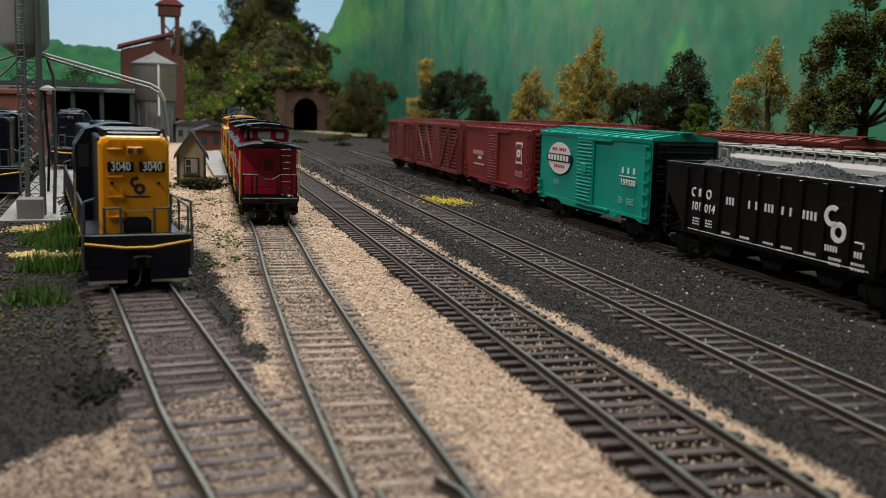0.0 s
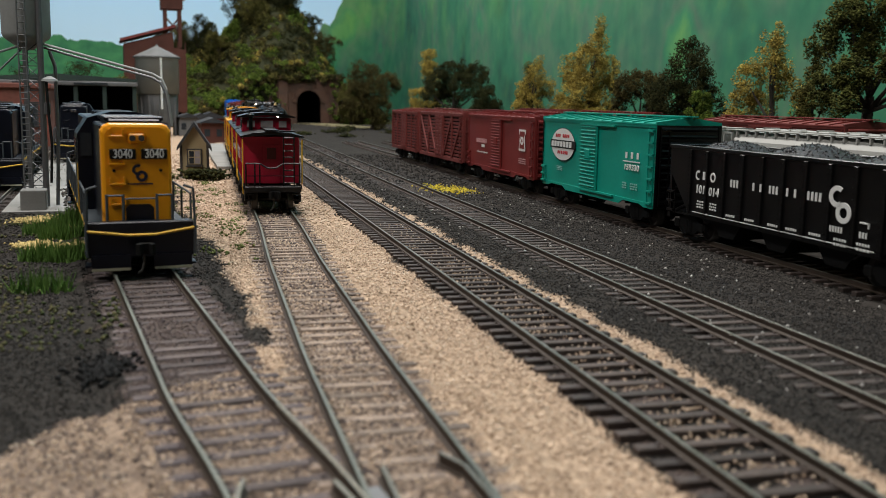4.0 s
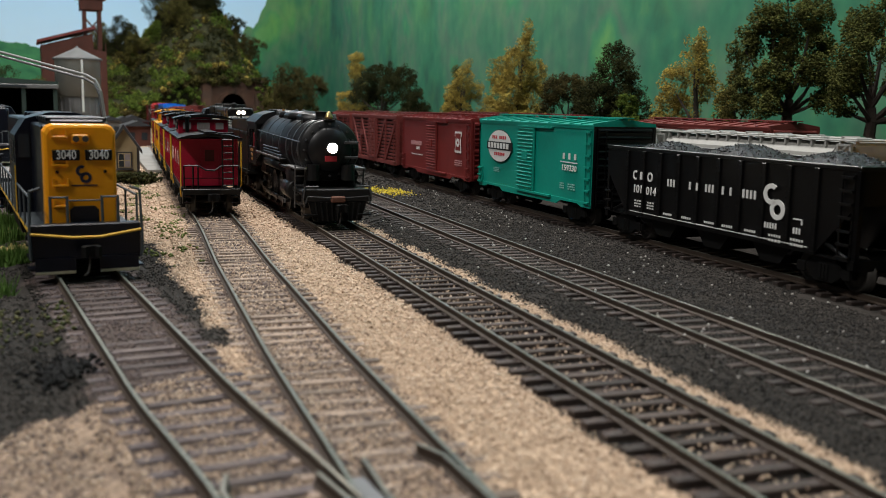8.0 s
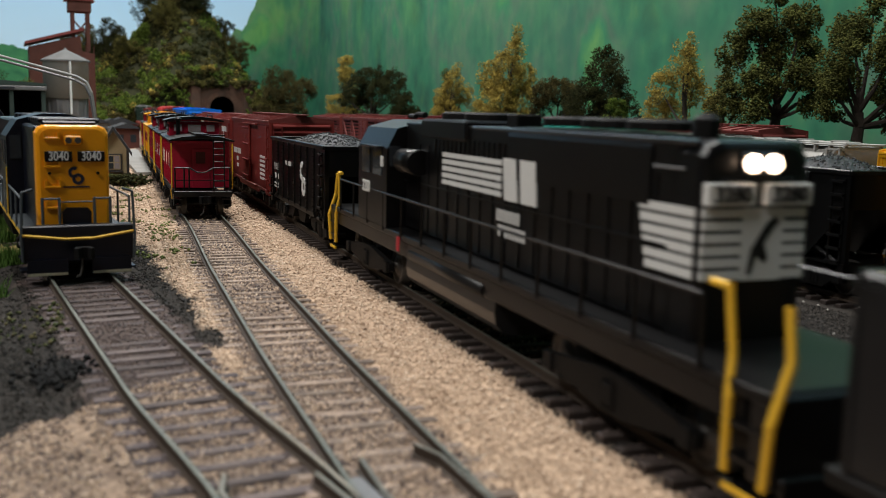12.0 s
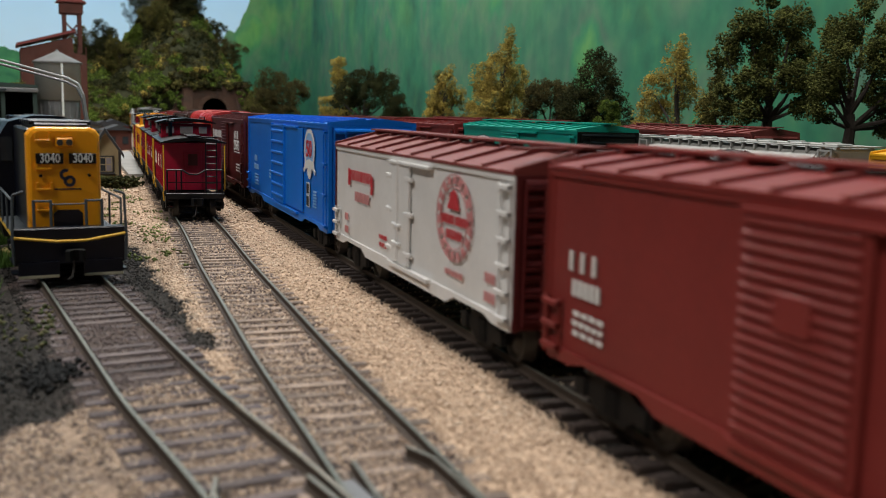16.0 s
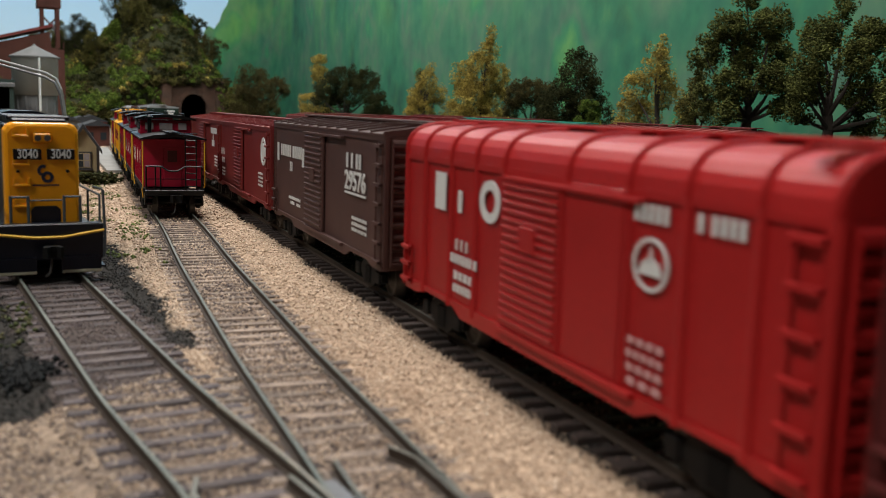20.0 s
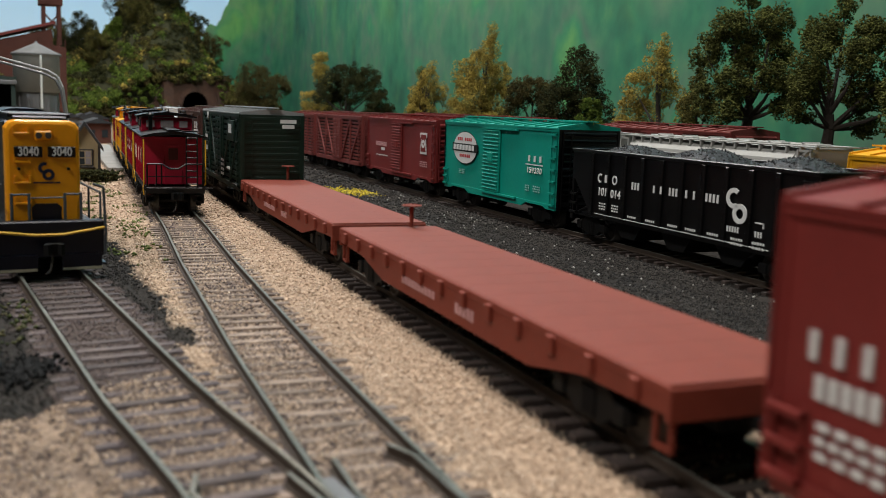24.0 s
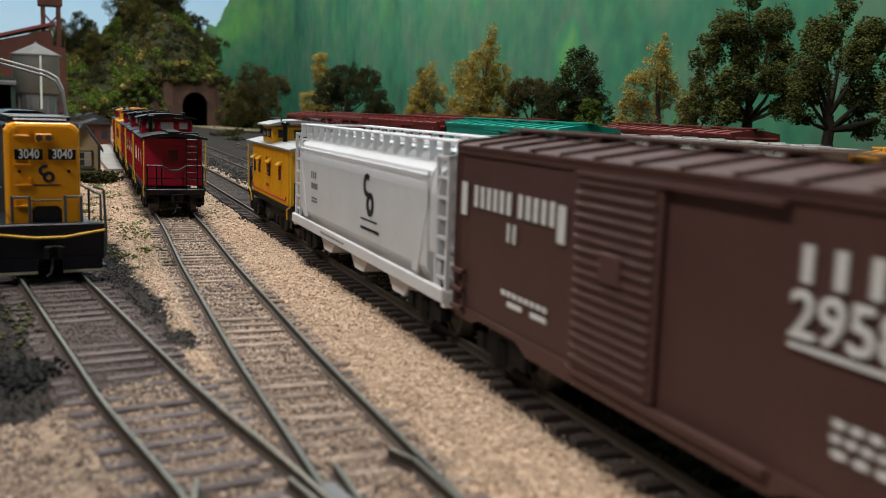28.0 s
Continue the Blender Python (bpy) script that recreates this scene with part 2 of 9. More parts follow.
# ---- mesh building ----
class Shape:
    """Vertices in mm and faces, from which one mesh is made."""

    def __init__(self):
        self.v, self.f = [], []

    def add(self, verts, faces):
        n = len(self.v)
        self.v += [tuple(p) for p in verts]
        self.f += [tuple(i + n for i in f) for f in faces]
        return self

    def box(self, x0, x1, y0, y1, z0, z1, c=0.0):
        if c <= 0:
            v = [(x, y, z) for x in (x0, x1) for y in (y0, y1) for z in (z0, z1)]
            return self.add(v, [(0, 1, 3, 2), (4, 6, 7, 5), (0, 4, 5, 1), (2, 3, 7, 6), (0, 2, 6, 4), (1, 5, 7, 3)])
        lo, hi, v, k = (x0, y0, z0), (x1, y1, z1), [], {}
        for s in ((a, b, d) for a in (0, 1) for b in (0, 1) for d in (0, 1)):
            for ax in range(3):
                k[s, ax] = len(v)
                v.append([(hi[i] if s[i] else lo[i]) + (0 if i == ax else (-c if s[i] else c)) for i in range(3)])
        f = []
        for ax in range(3):
            b, d = [i for i in range(3) if i != ax]
            for sg in (0, 1):
                def key(p, q):
                    s = [0, 0, 0]
                    s[ax], s[b], s[d] = sg, p, q
                    return k[tuple(s), ax]
                f.append((key(0, 0), key(1, 0), key(1, 1), key(0, 1)))
        for ax in range(3):
            b, d = [i for i in range(3) if i != ax]
            for p in (0, 1):
                for q in (0, 1):
                    def key2(e, which):
                        s = [0, 0, 0]
                        s[ax], s[b], s[d] = e, p, q
                        return k[tuple(s), which]
                    f.append((key2(0, b), key2(1, b), key2(1, d), key2(0, d)))
        for s in ((a, b, d) for a in (0, 1) for b in (0, 1) for d in (0, 1)):
            f.append((k[s, 0], k[s, 1], k[s, 2]))
        return self.add(v, f)

    def rod(self, a, b, r, n=6, r2=None, caps=True):
        a, b = Vector(a), Vector(b)
        d = (b - a).normalized()
        u = d.orthogonal().normalized()
        w = d.cross(u)
        r2 = r if r2 is None else r2
        v = [a + (u * math.cos(t) + w * math.sin(t)) * r for t in (2 * math.pi * i / n for i in range(n))]
        v += [b + (u * math.cos(t) + w * math.sin(t)) * r2 for t in (2 * math.pi * i / n for i in range(n))]
        f = [(i, (i + 1) % n, n + (i + 1) % n, n + i) for i in range(n)]
        if caps:
            f += [tuple(range(n - 1, -1, -1)), tuple(range(n, 2 * n))]
        return self.add(v, f)

    def chain(self, pts, r, n=6):
        for a, b in zip(pts[:-1], pts[1:]):
            self.rod(a, b, r, n)
        return self

    def prism(self, poly, axis, a, b):
        """A polygon of two coordinates drawn out along an axis from a to b."""
        def at(p, h):
            q = list(p)
            q.insert(axis, h)
            return q
        n = len(poly)
        v = [at(p, a) for p in poly] + [at(p, b) for p in poly]
        f = [(i, (i + 1) % n, n + (i + 1) % n, n + i) for i in range(n)]
        return self.add(v, f + [tuple(range(n - 1, -1, -1)), tuple(range(n, 2 * n))])

    def lathe(self, profile, centre, axis=2, n=20):
        """Rings of (radius, height) about an axis through the centre."""
        v, f = [], []
        for r, h in profile:
            for i in range(n):
                t = 2 * math.pi * i / n
                p = [r * math.cos(t), r * math.sin(t)]
                p.insert(axis, h)
                v.append([p[j] + centre[j] for j in range(3)])
        m = len(profile)
        for j in range(m - 1):
            f += [(j * n + i, j * n + (i + 1) % n, (j + 1) * n + (i + 1) % n, (j + 1) * n + i) for i in range(n)]
        f += [tuple(range(n)), tuple(range((m - 1) * n, m * n))]
        return self.add(v, f)

    def mesh(self, name, mat, smooth=False):
        me = bpy.data.meshes.new(name)
        me.from_pydata([(x * MM, y * MM, z * MM) for x, y, z in self.v], [], self.f)
        bm = bmesh.new()
        bm.from_mesh(me)
        bmesh.ops.recalc_face_normals(bm, faces=bm.faces)
        bm.to_mesh(me)
        bm.free()
        me.materials.append(mat)
        if smooth:
            for p in me.polygons:
                p.use_smooth = len(p.vertices) == 4
        return me


def part(name, shape, mat, parent, label="", smooth=False):
    data = shape if isinstance(shape, bpy.types.Mesh) else shape.mesh(name, mat, smooth)
    ob = new(name, data)
    ob.parent = parent
    if label:
        tagged(ob, label)
    return ob


def thing(name, label, category, group="", kind="", m=None):
    ob = new(name)
    ob.empty_display_size = 0.01
    if m is not None:
        ob.matrix_world = m
    return tagged(ob, label, category, group, kind)


def at(x, y, z=0.0, rz=0.0):
    return pose(x * MM, y * MM, z * MM, 0, 0, rz)


def solid(name, shape, mat, label, category="", group="", kind="", smooth=False):
    return tagged(new(name, shape.mesh(name, mat, smooth)), label, category, group, kind)


TEXT_CACHE = {}


def text_mesh(words, size, mat, squeeze=1.0, deep=0.12):
    """Raised lettering in the built-in font, reading along +x in the plane z = 0, centred; height of capitals in mm."""
    key = (words, size, mat.name, squeeze)
    if key not in TEXT_CACHE:
        cu = bpy.data.curves.new("lettering", "FONT")
        cu.body, cu.align_x, cu.align_y = words, "CENTER", "CENTER"
        cu.size, cu.extrude, cu.resolution_u = size * 1.38 * MM, deep * MM, 3
        cu.offset = size * 0.02 * MM
        tmp = new("lettering", cu)
        dg = bpy.context.evaluated_depsgraph_get()
        me = bpy.data.meshes.new_from_object(tmp.evaluated_get(dg))
        bpy.data.objects.remove(tmp)
        for v in me.vertices:
            v.co.x *= squeeze
        me.materials.clear()
        me.materials.append(mat)
        TEXT_CACHE[key] = me
    return TEXT_CACHE[key]


SIDE = Matrix(((0, 0, -1, 0), (-1, 0, 0, 0), (0, 1, 0, 0), (0, 0, 0, 1)))  # reads on the -x side
FRONT = Matrix(((1, 0, 0, 0), (0, 0, -1, 0), (0, 1, 0, 0), (0, 0, 0, 1)))  # reads on the -y end


def letter(parent, words, size, mat, x, y, z, face=SIDE, squeeze=1.0, name="number"):
    ob = new(name, text_mesh(words, size, mat, squeeze))
    ob.parent = parent
    ob.matrix_local = Matrix.Translation((x * MM, y * MM, z * MM)) @ face
    return ob


def bars(parent, widths, size, mat, x, y, z, face="side", name="lettering", gap=0.22, tilt=0.0):
    """A word that is not lettered: one plain upright bar for each letter. widths: letters per word."""
    sh = Shape()
    total = sum(w * 0.72 + 0.45 for w in widths) * size
    p = -total / 2
    for w in widths:
        for i in range(w):
            a, b = p + size * 0.12, p + size * (0.64 - gap)
            if face == "side":
                sh.box(x - 0.12, x + 0.1, y - b, y - a, z - 0.5 * size, z + 0.5 * size)
            else:
                sh.box(x + a, x + b, y - 0.12, y + 0.1, z - 0.5 * size, z + 0.5 * size)
            p += size * 0.72
        p += size * 0.45
    return part(name, sh, mat, parent)


def plain_bars(parent, rows, mat, x, y, z, wide, tall, name="small_print", step=None):
    """Small unreadable print as rows of thin bars on the -x side."""
    sh = Shape()
    step = step or tall * 1.9
    for i, n in enumerate(rows):
        for j in range(n):
            w = wide / n
            sh.box(x - 0.1, x + 0.1, y - wide / 2 + j * w, y - wide / 2 + (j + 0.62) * w, z - i * step - tall / 2, z - i * step + tall / 2)
    return part(name, sh, mat, parent)


def ring(parent, mat, x, y, z, r0, r1, a0=0.0, a1=360.0, n=28, name="emblem", sq=1.0):
    """A flat ring or arc on the -x side. Angles run from the reader's right, anticlockwise."""
    sh = Shape()
    k = max(3, int(n * abs(a1 - a0) / 360))
    v, f = [], []
    for i in range(k + 1):
        t = radians(a0 + (a1 - a0) * i / k)
        for r in (r0, r1):
            for d in (-0.14, 0.1):
                v.append((x + d, y - r * math.cos(t) * sq, z + r * math.sin(t)))
    for i in range(k):
        b = 4 * i
        f += [(b, b + 4, b + 6, b + 2), (b, b + 1, b + 5, b + 4), (b + 2, b + 6, b + 7, b + 3)]
    sh.add(v, f)
    return part(name, sh, mat, parent)


def link_emblem(parent, mat, x, y, z, s):
    """Two open rings, one below the other, like a pair of links."""
    ring(parent, mat, x, y + 0.18 * s, z + 0.27 * s, 0.14 * s, 0.3 * s, 50, 310)
    ring(parent, mat, x, y - 0.12 * s, z - 0.2 * s, 0.13 * s, 0.3 * s, 0, 360)


# ---- the lie of the tracks: x = x0 + m (y - y0), rail tops at z ----
TRACKS = {
    "engine": (22.0, -0.064, 142.0, 0.0),
    "caboose": (44.0, 0.0955, 146.0, 0.0),
    "main": (97.6, 0.0822, 155.0, 0.0),
    "passing": (147.5, 0.085, 150.0, -0.8),
    "yard_1": (247.5, 0.075, 373.0, -1.5),
    "yard_2": (305.0, 0.075, 400.0, -1.5),
    "yard_3": (376.0, 0.075, 450.0, -1.5),
    "shed": (-64.0, 0.0, 600.0, -0.5),
}


def ease(k):
    k = min(max(k, 0.0), 1.0)
    return k * k * (3 - 2 * k)


def side_step(name, y):
    """The two turnout tracks are hand-laid and swing a little to the left."""
    if name == "engine":
        return -2.2 * ease((y - 122) / 60)
    if name == "caboose":
        return -1.7 * ease((y - 100) / 110) * (1 - ease((y - 300) / 130))
    return 0.0


def track_x(name, y):
    x0, m, y0, _ = TRACKS[name]
    return x0 + m * (y - y0) + side_step(name, y)


def heading(name):
    return -math.degrees(math.atan(TRACKS[name][1]))


def on_track(name, y):
    return at(track_x(name, y), y, TRACKS[name][3], heading(name))


BEND_Y, BEND_R = 2250.0, 1250.0


def main_pose(y):
    """Along the main line: straight, then a wide bend to the left behind the town."""
    a0 = math.atan(TRACKS["main"][1])
    if y <= BEND_Y:
        return at(track_x("main", y), y, 0, -math.degrees(a0))
    th = (y - BEND_Y) / BEND_R
    cx, cy = track_x("main", BEND_Y) - BEND_R * math.cos(a0), BEND_Y + BEND_R * math.sin(a0)
    b = th - a0
    return at(cx + BEND_R * math.cos(b), cy + BEND_R * math.sin(b), 0, math.degrees(b))


def ground_z(x, y):
    k = min(max((x - 178 - 0.08 * (y - 150)) / 35, 0), 1)
    low = -3.3 - 1.5 * k * k * (3 - 2 * k)
    if y < 1300 and abs(x - track_x("caboose", y)) < 22:
        low += 0.88
    elif y < 620 and abs(x - track_x("engine", y)) < 18:
        low += 0.88
    return low


def wobble(x, y, s):
    return noise.noise(Vector((x / s, y / s, 3.7)))


def is_tan(x, y):
    """Where the pale ballast lies."""
    w = wobble(x, y, 14) * 5 + wobble(x, y, 4) * 2.5
    main = track_x("main", y)
    if x > main - 14 + 0.5 * w:
        return main + 12.5 + 0.4 * w < x < main + 20 + 0.6 * w
    left = 35.5 + max(0, min(1, (y - 330) / 60)) * 4 + w
    if y > 400:
        left = 34 + 0.02 * (y - 400) + 1.6 * w
    if y < 215:
        left = 31 + w - max(0, (205 - y)) * 1.2
    if y < 165 + w and x > -7 - 0.25 * (170 - y) + w:
        left = -60
    return x > left


def on_brown(x, y):
    """The brown cinders between and beside the engine track's rails."""
    if abs(x - track_x("main", y)) < 13.5 and wobble(x, y, 9) > 0.12:
        return True
    return abs(x - track_x("engine", y)) < 15 + 4 * wobble(x, y, 6) and y > 120


# ---- layout board, room and painted backdrop ----
def ground():
    xs = np.concatenate([np.linspace(-1100, -120, 16), np.arange(-110, 290, 3.0), np.linspace(300, 900, 31)])
    ys = np.concatenate([np.linspace(-700, 60, 14), np.arange(66, 640, 3.2), np.arange(650, 3900, 25.0)])
    v, f = [], []
    for y in ys:
        for x in xs:
            v.append((x, y, ground_z(x, y) + 0.55 * wobble(x, y, 7) + 0.5 * wobble(x, y, 23)))
    nx = len(xs)
    for j in range(len(ys) - 1):
        for i in range(nx - 1):
            a = j * nx + i
            f.append((a, a + 1, a + nx + 1, a + nx))
    me = bpy.data.meshes.new("ground")
    me.from_pydata([(x * MM, y * MM, z * MM) for x, y, z in v], [], f)
    col = me.color_attributes.new("ballast", "FLOAT_COLOR", "POINT")
    for i, (x, y, z) in enumerate(v):
        t = 1.0 if is_tan(x, y) else 0.0
        far = min(max((y - 420) / 500, 0), 1) * (1 if x < 60 else 0)
        if t and (abs(x - track_x("caboose", y)) < 13 or abs(x - track_x("engine", y)) < 14):
            t = 0.38 + 0.3 * wobble(x, y, 9)
        elif t and x < 8 and y < 190:
            t = 0.45 + 0.3 * wobble(x, y, 11)
        col.data[i].color = (t, far, 1.0 if on_brown(x, y) or 0 < t < 1 else 0.0, 1)
    for p in me.polygons:
        p.use_smooth = True
    m = material("cinders and ballast", (0.026, 0.0235, 0.0215), 0.95, spec=0.06, grain=0.75, size=1.6, bump=1.0, blotch=0.5, stain=(0.052, 0.045, 0.039), big=40)
    nd, lk = m.node_tree.nodes, m.node_tree.links
    hsv = [n for n in nd if n.type == "HUE_SAT"][0]
    grain = [n for n in nd if n.type == "TEX_NOISE"][0]
    att = nd.new("ShaderNodeAttribute")
    att.attribute_name = "ballast"
    sep = nd.new("ShaderNodeSeparateColor")
    lk.new(att.outputs["Color"], sep.inputs[0])
    tan = nd.new("ShaderNodeValToRGB")
    el = tan.color_ramp.elements
    el[0].position, el[0].color = 0.3, (0.17, 0.115, 0.08, 1)
    el[1].position, el[1].color = 0.7, (0.56, 0.41, 0.29, 1)
    lk.new(grain.outputs["Fac"], tan.inputs["Fac"])
    soil = nd.new("ShaderNodeMixRGB")
    soil.inputs[2].default_value = (0.10, 0.10, 0.075, 1)
    lk.new(sep.outputs[1], soil.inputs[0])
    lk.new(hsv.outputs[0], soil.inputs[1])
    mix = nd.new("ShaderNodeMixRGB")
    lk.new(sep.outputs[0], mix.inputs[0])
    brown = nd.new("ShaderNodeMixRGB")
    brown.inputs[2].default_value = (0.085, 0.066, 0.059, 1)
    lk.new(sep.outputs[2], brown.inputs[0])
    lk.new(soil.outputs[0], brown.inputs[1])
    lk.new(brown.outputs[0], mix.inputs[1])
    lk.new(tan.outputs[0], mix.inputs[2])
    lk.new(mix.outputs[0], nd["Principled BSDF"].inputs["Base Color"])
    me.materials.append(m)
    ob = new("ground", me)
    return tagged(ob, "layout ground of black cinders and tan crushed ballast", "ground", kind="structure")


def mural_material():
    """Painted sky, a far blue-green ridge and a tall green mountainside, in wall lengths (u) and heights (v)."""
    m = bpy.data.materials.new("painted mountains")
    m.use_nodes = True
    nd, lk = m.node_tree.nodes, m.node_tree.links
    bs = nd["Principled BSDF"]
    bs.inputs["Roughness"].default_value = 0.85
    uv = nd.new("ShaderNodeUVMap")
    uv.uv_map = "wall"
    sep = nd.new("ShaderNodeSeparateXYZ")
    lk.new(uv.outputs[0], sep.inputs[0])

    def math_node(op, a, b=None, c=None):
        n = nd.new("ShaderNodeMath")
        n.operation = op
        for i, s in enumerate((a, b, c)):
            if s is None:
                continue
            if isinstance(s, (int, float)):
                n.inputs[i].default_value = s
            else:
                lk.new(s, n.inputs[i])
        return n.outputs[0]

    def tex(scale, sx, sy, detail=4):
        mp, n = nd.new("ShaderNodeMapping"), nd.new("ShaderNodeTexNoise")
        mp.inputs["Scale"].default_value = (sx, sy, 1)
        lk.new(uv.outputs[0], mp.inputs["Vector"])
        lk.new(mp.outputs[0], n.inputs["Vector"])
        n.inputs["Scale"].default_value, n.inputs["Detail"].default_value = scale, detail
        return n.outputs["Fac"]

    def ramp(fac, stops):
        n = nd.new("ShaderNodeValToRGB")
        el = n.color_ramp.elements
        while len(el) < len(stops):
            el.new(0.5)
        for e, (p, c) in zip(el, stops):
            e.position, e.color = p, (*c, 1)
        lk.new(fac, n.inputs["Fac"])
        return n.outputs[0]

    def mixed(fac, a, b):
        n = nd.new("ShaderNodeMixRGB")
        lk.new(fac, n.inputs[0])
        for i, s in ((1, a), (2, b)):
            if isinstance(s, tuple):
                n.inputs[i].default_value = (*s, 1)
            else:
                lk.new(s, n.inputs[i])
        return n.outputs[0]

    u, v = sep.outputs[0], sep.outputs[1]
    sky = ramp(math_node("MULTIPLY", v, 1.6), [(0.1, (0.66, 0.84, 0.95)), (0.9, (0.36, 0.64, 0.9))])
    # far ridge
    ridge = math_node("MULTIPLY_ADD", tex(9.0, 1, 0.01, 5), 0.12, 0.165)
    far_fac = math_node("LESS_THAN", v, ridge)
    far_col = ramp(tex(26, 1, 1.2), [(0.3, (0.02, 0.13, 0.06)), (0.7, (0.06, 0.25, 0.09))])
    # tall mountainside, rising to the right from the corner
    slope = nd.new("ShaderNodeMapRange")
    lk.new(u, slope.inputs["Value"])
    for name, val in (("From Min", 1.66), ("From Max", 2.05), ("To Min", 0.10), ("To Max", 0.62)):
        slope.inputs[name].default_value = val
    crest = math_node("ADD", slope.outputs[0], math_node("MULTIPLY_ADD", tex(16.0, 1, 0.01, 6), 0.16, -0.08))
    near_fac = math_node("LESS_THAN", v, crest)
    strokes = tex(4.5, 1.5, 1.1, 6)
    greens = ramp(strokes, [(0.33, (0.005, 0.07, 0.04)), (0.42, (0.008, 0.145, 0.07)), (0.5, (0.03, 0.15, 0.08)), (0.56, (0.07, 0.15, 0.095)), (0.62, (0.015, 0.19, 0.08)), (0.7, (0.09, 0.29, 0.07))])
    fine = ramp(tex(26.0, 1.3, 0.9, 5), [(0.36, (0.005, 0.075, 0.045)), (0.5, (0.018, 0.15, 0.07)), (0.62, (0.05, 0.21, 0.08)), (0.72, (0.12, 0.29, 0.08))])
    half = nd.new("ShaderNodeMixRGB")
    half.inputs[0].default_value = 0.28
    lk.new(greens, half.inputs[1])
    lk.new(fine, half.inputs[2])
    # sunlit yellow-green along the crest and near the top
    lit = nd.new("ShaderNodeMapRange")
    lk.new(math_node("SUBTRACT", crest, v), lit.inputs["Value"])
    for name, val in (("From Min", 0.0), ("From Max", 0.13), ("To Min", 0.6), ("To Max", 0.0)):
        lit.inputs[name].default_value = val
    band = math_node("MULTIPLY", lit.outputs[0], tex(12.0, 1.8, 0.6, 4))
    side = mixed(band, half.outputs[0], (0.19, 0.38, 0.12))
    up = nd.new("ShaderNodeMapRange")
    lk.new(v, up.inputs["Value"])
    for name, val in (("From Min", 0.16), ("From Max", 0.36), ("To Min", 0.0), ("To Max", 0.5)):
        up.inputs[name].default_value = val
    side = mixed(math_node("MULTIPLY", up.outputs[0], ramp(tex(5.0, 1.3, 0.9, 5), [(0.45, (0, 0, 0)), (0.7, (1, 1, 1))])), side, (0.16, 0.40, 0.06))
    # dabs of bluish conifers
    wave = nd.new("ShaderNodeTexVoronoi")
    wave.distance = "MANHATTAN"
    mp = nd.new("ShaderNodeMapping")
    mp.inputs["Scale"].default_value = (13, 4.0, 1)
    lk.new(uv.outputs[0], mp.inputs["Vector"])
    lk.new(mp.outputs[0], wave.inputs["Vector"])
    wave.inputs["Scale"].default_value = 1.0
    dabs = ramp(wave.outputs["Distance"], [(0.2, (1, 1, 1)), (0.5, (0, 0, 0))])
    side = mixed(math_node("MULTIPLY", dabs, 0.5), side, (0.004, 0.105, 0.065))
    tone = nd.new("ShaderNodeHueSaturation")
    tone.inputs["Value"].default_value, tone.inputs["Saturation"].default_value = 0.9, 0.98
    lk.new(side, tone.inputs["Color"])
    out = mixed(near_fac, mixed(far_fac, sky, far_col), tone.outputs[0])
    lk.new(out, bs.inputs["Base Color"])
    return m


def backdrop():
    """One bent painted board: across the far end, round a wide corner, and along the right."""
    pts = [(-1100 + 50 * i, 3300) for i in range(33)]
    cx, cy, r = 510, 2950, 350
    pts += [(cx + r * math.sin(radians(a)), cy + r * math.cos(radians(a))) for a in range(0, 91, 6)]
    pts += [(870 - 0.075 * (2950 - y), y) for y in range(2900, -700, -60)]
    sh, u, us = Shape(), 0.0, [0.0]
    for a, b in zip(pts[:-1], pts[1:]):
        u += math.dist(a, b)
        us.append(u)
    v, f = [], []
    for x, y in pts:
        v += [(x, y, -40), (x, y, 1100)]
    n = len(pts)
    for i in range(n - 1):
        f.append((2 * i, 2 * i + 1, 2 * i + 3, 2 * i + 2))
    # the board is 12 mm thick
    back = len(v)
    for i, (x, y) in enumerate(pts):
        a, b = pts[max(i - 1, 0)], pts[min(i + 1, n - 1)]
        d = Vector((b[0] - a[0], b[1] - a[1])).normalized()
        ox, oy = -d.y * 12, d.x * 12
        v += [(x + ox, y + oy, -40), (x + ox, y + oy, 1100)]
    for i in range(n - 1):
        b = back + 2 * i
        f.append((b, b + 2, b + 3, b + 1))
        f.append((2 * i + 1, b + 1, b + 3, 2 * i + 3))
    me = bpy.data.meshes.new("backdrop")
    me.from_pydata([(x * MM, y * MM, z * MM) for x, y, z in v], [], f)
    uv = me.uv_layers.new(name="wall")
    for lp in me.loops:
        k = lp.vertex_index % back
        uv.data[lp.index].uv = (us[k // 2] * MM, v[lp.vertex_index][2] * MM)
    for p in me.polygons:
        p.use_smooth = True
    me.materials.append(mural_material())
    ob = new("backdrop", me)
    return tagged(ob, "painted backdrop board of green mountains and pale sky", "backdrop", kind="structure")


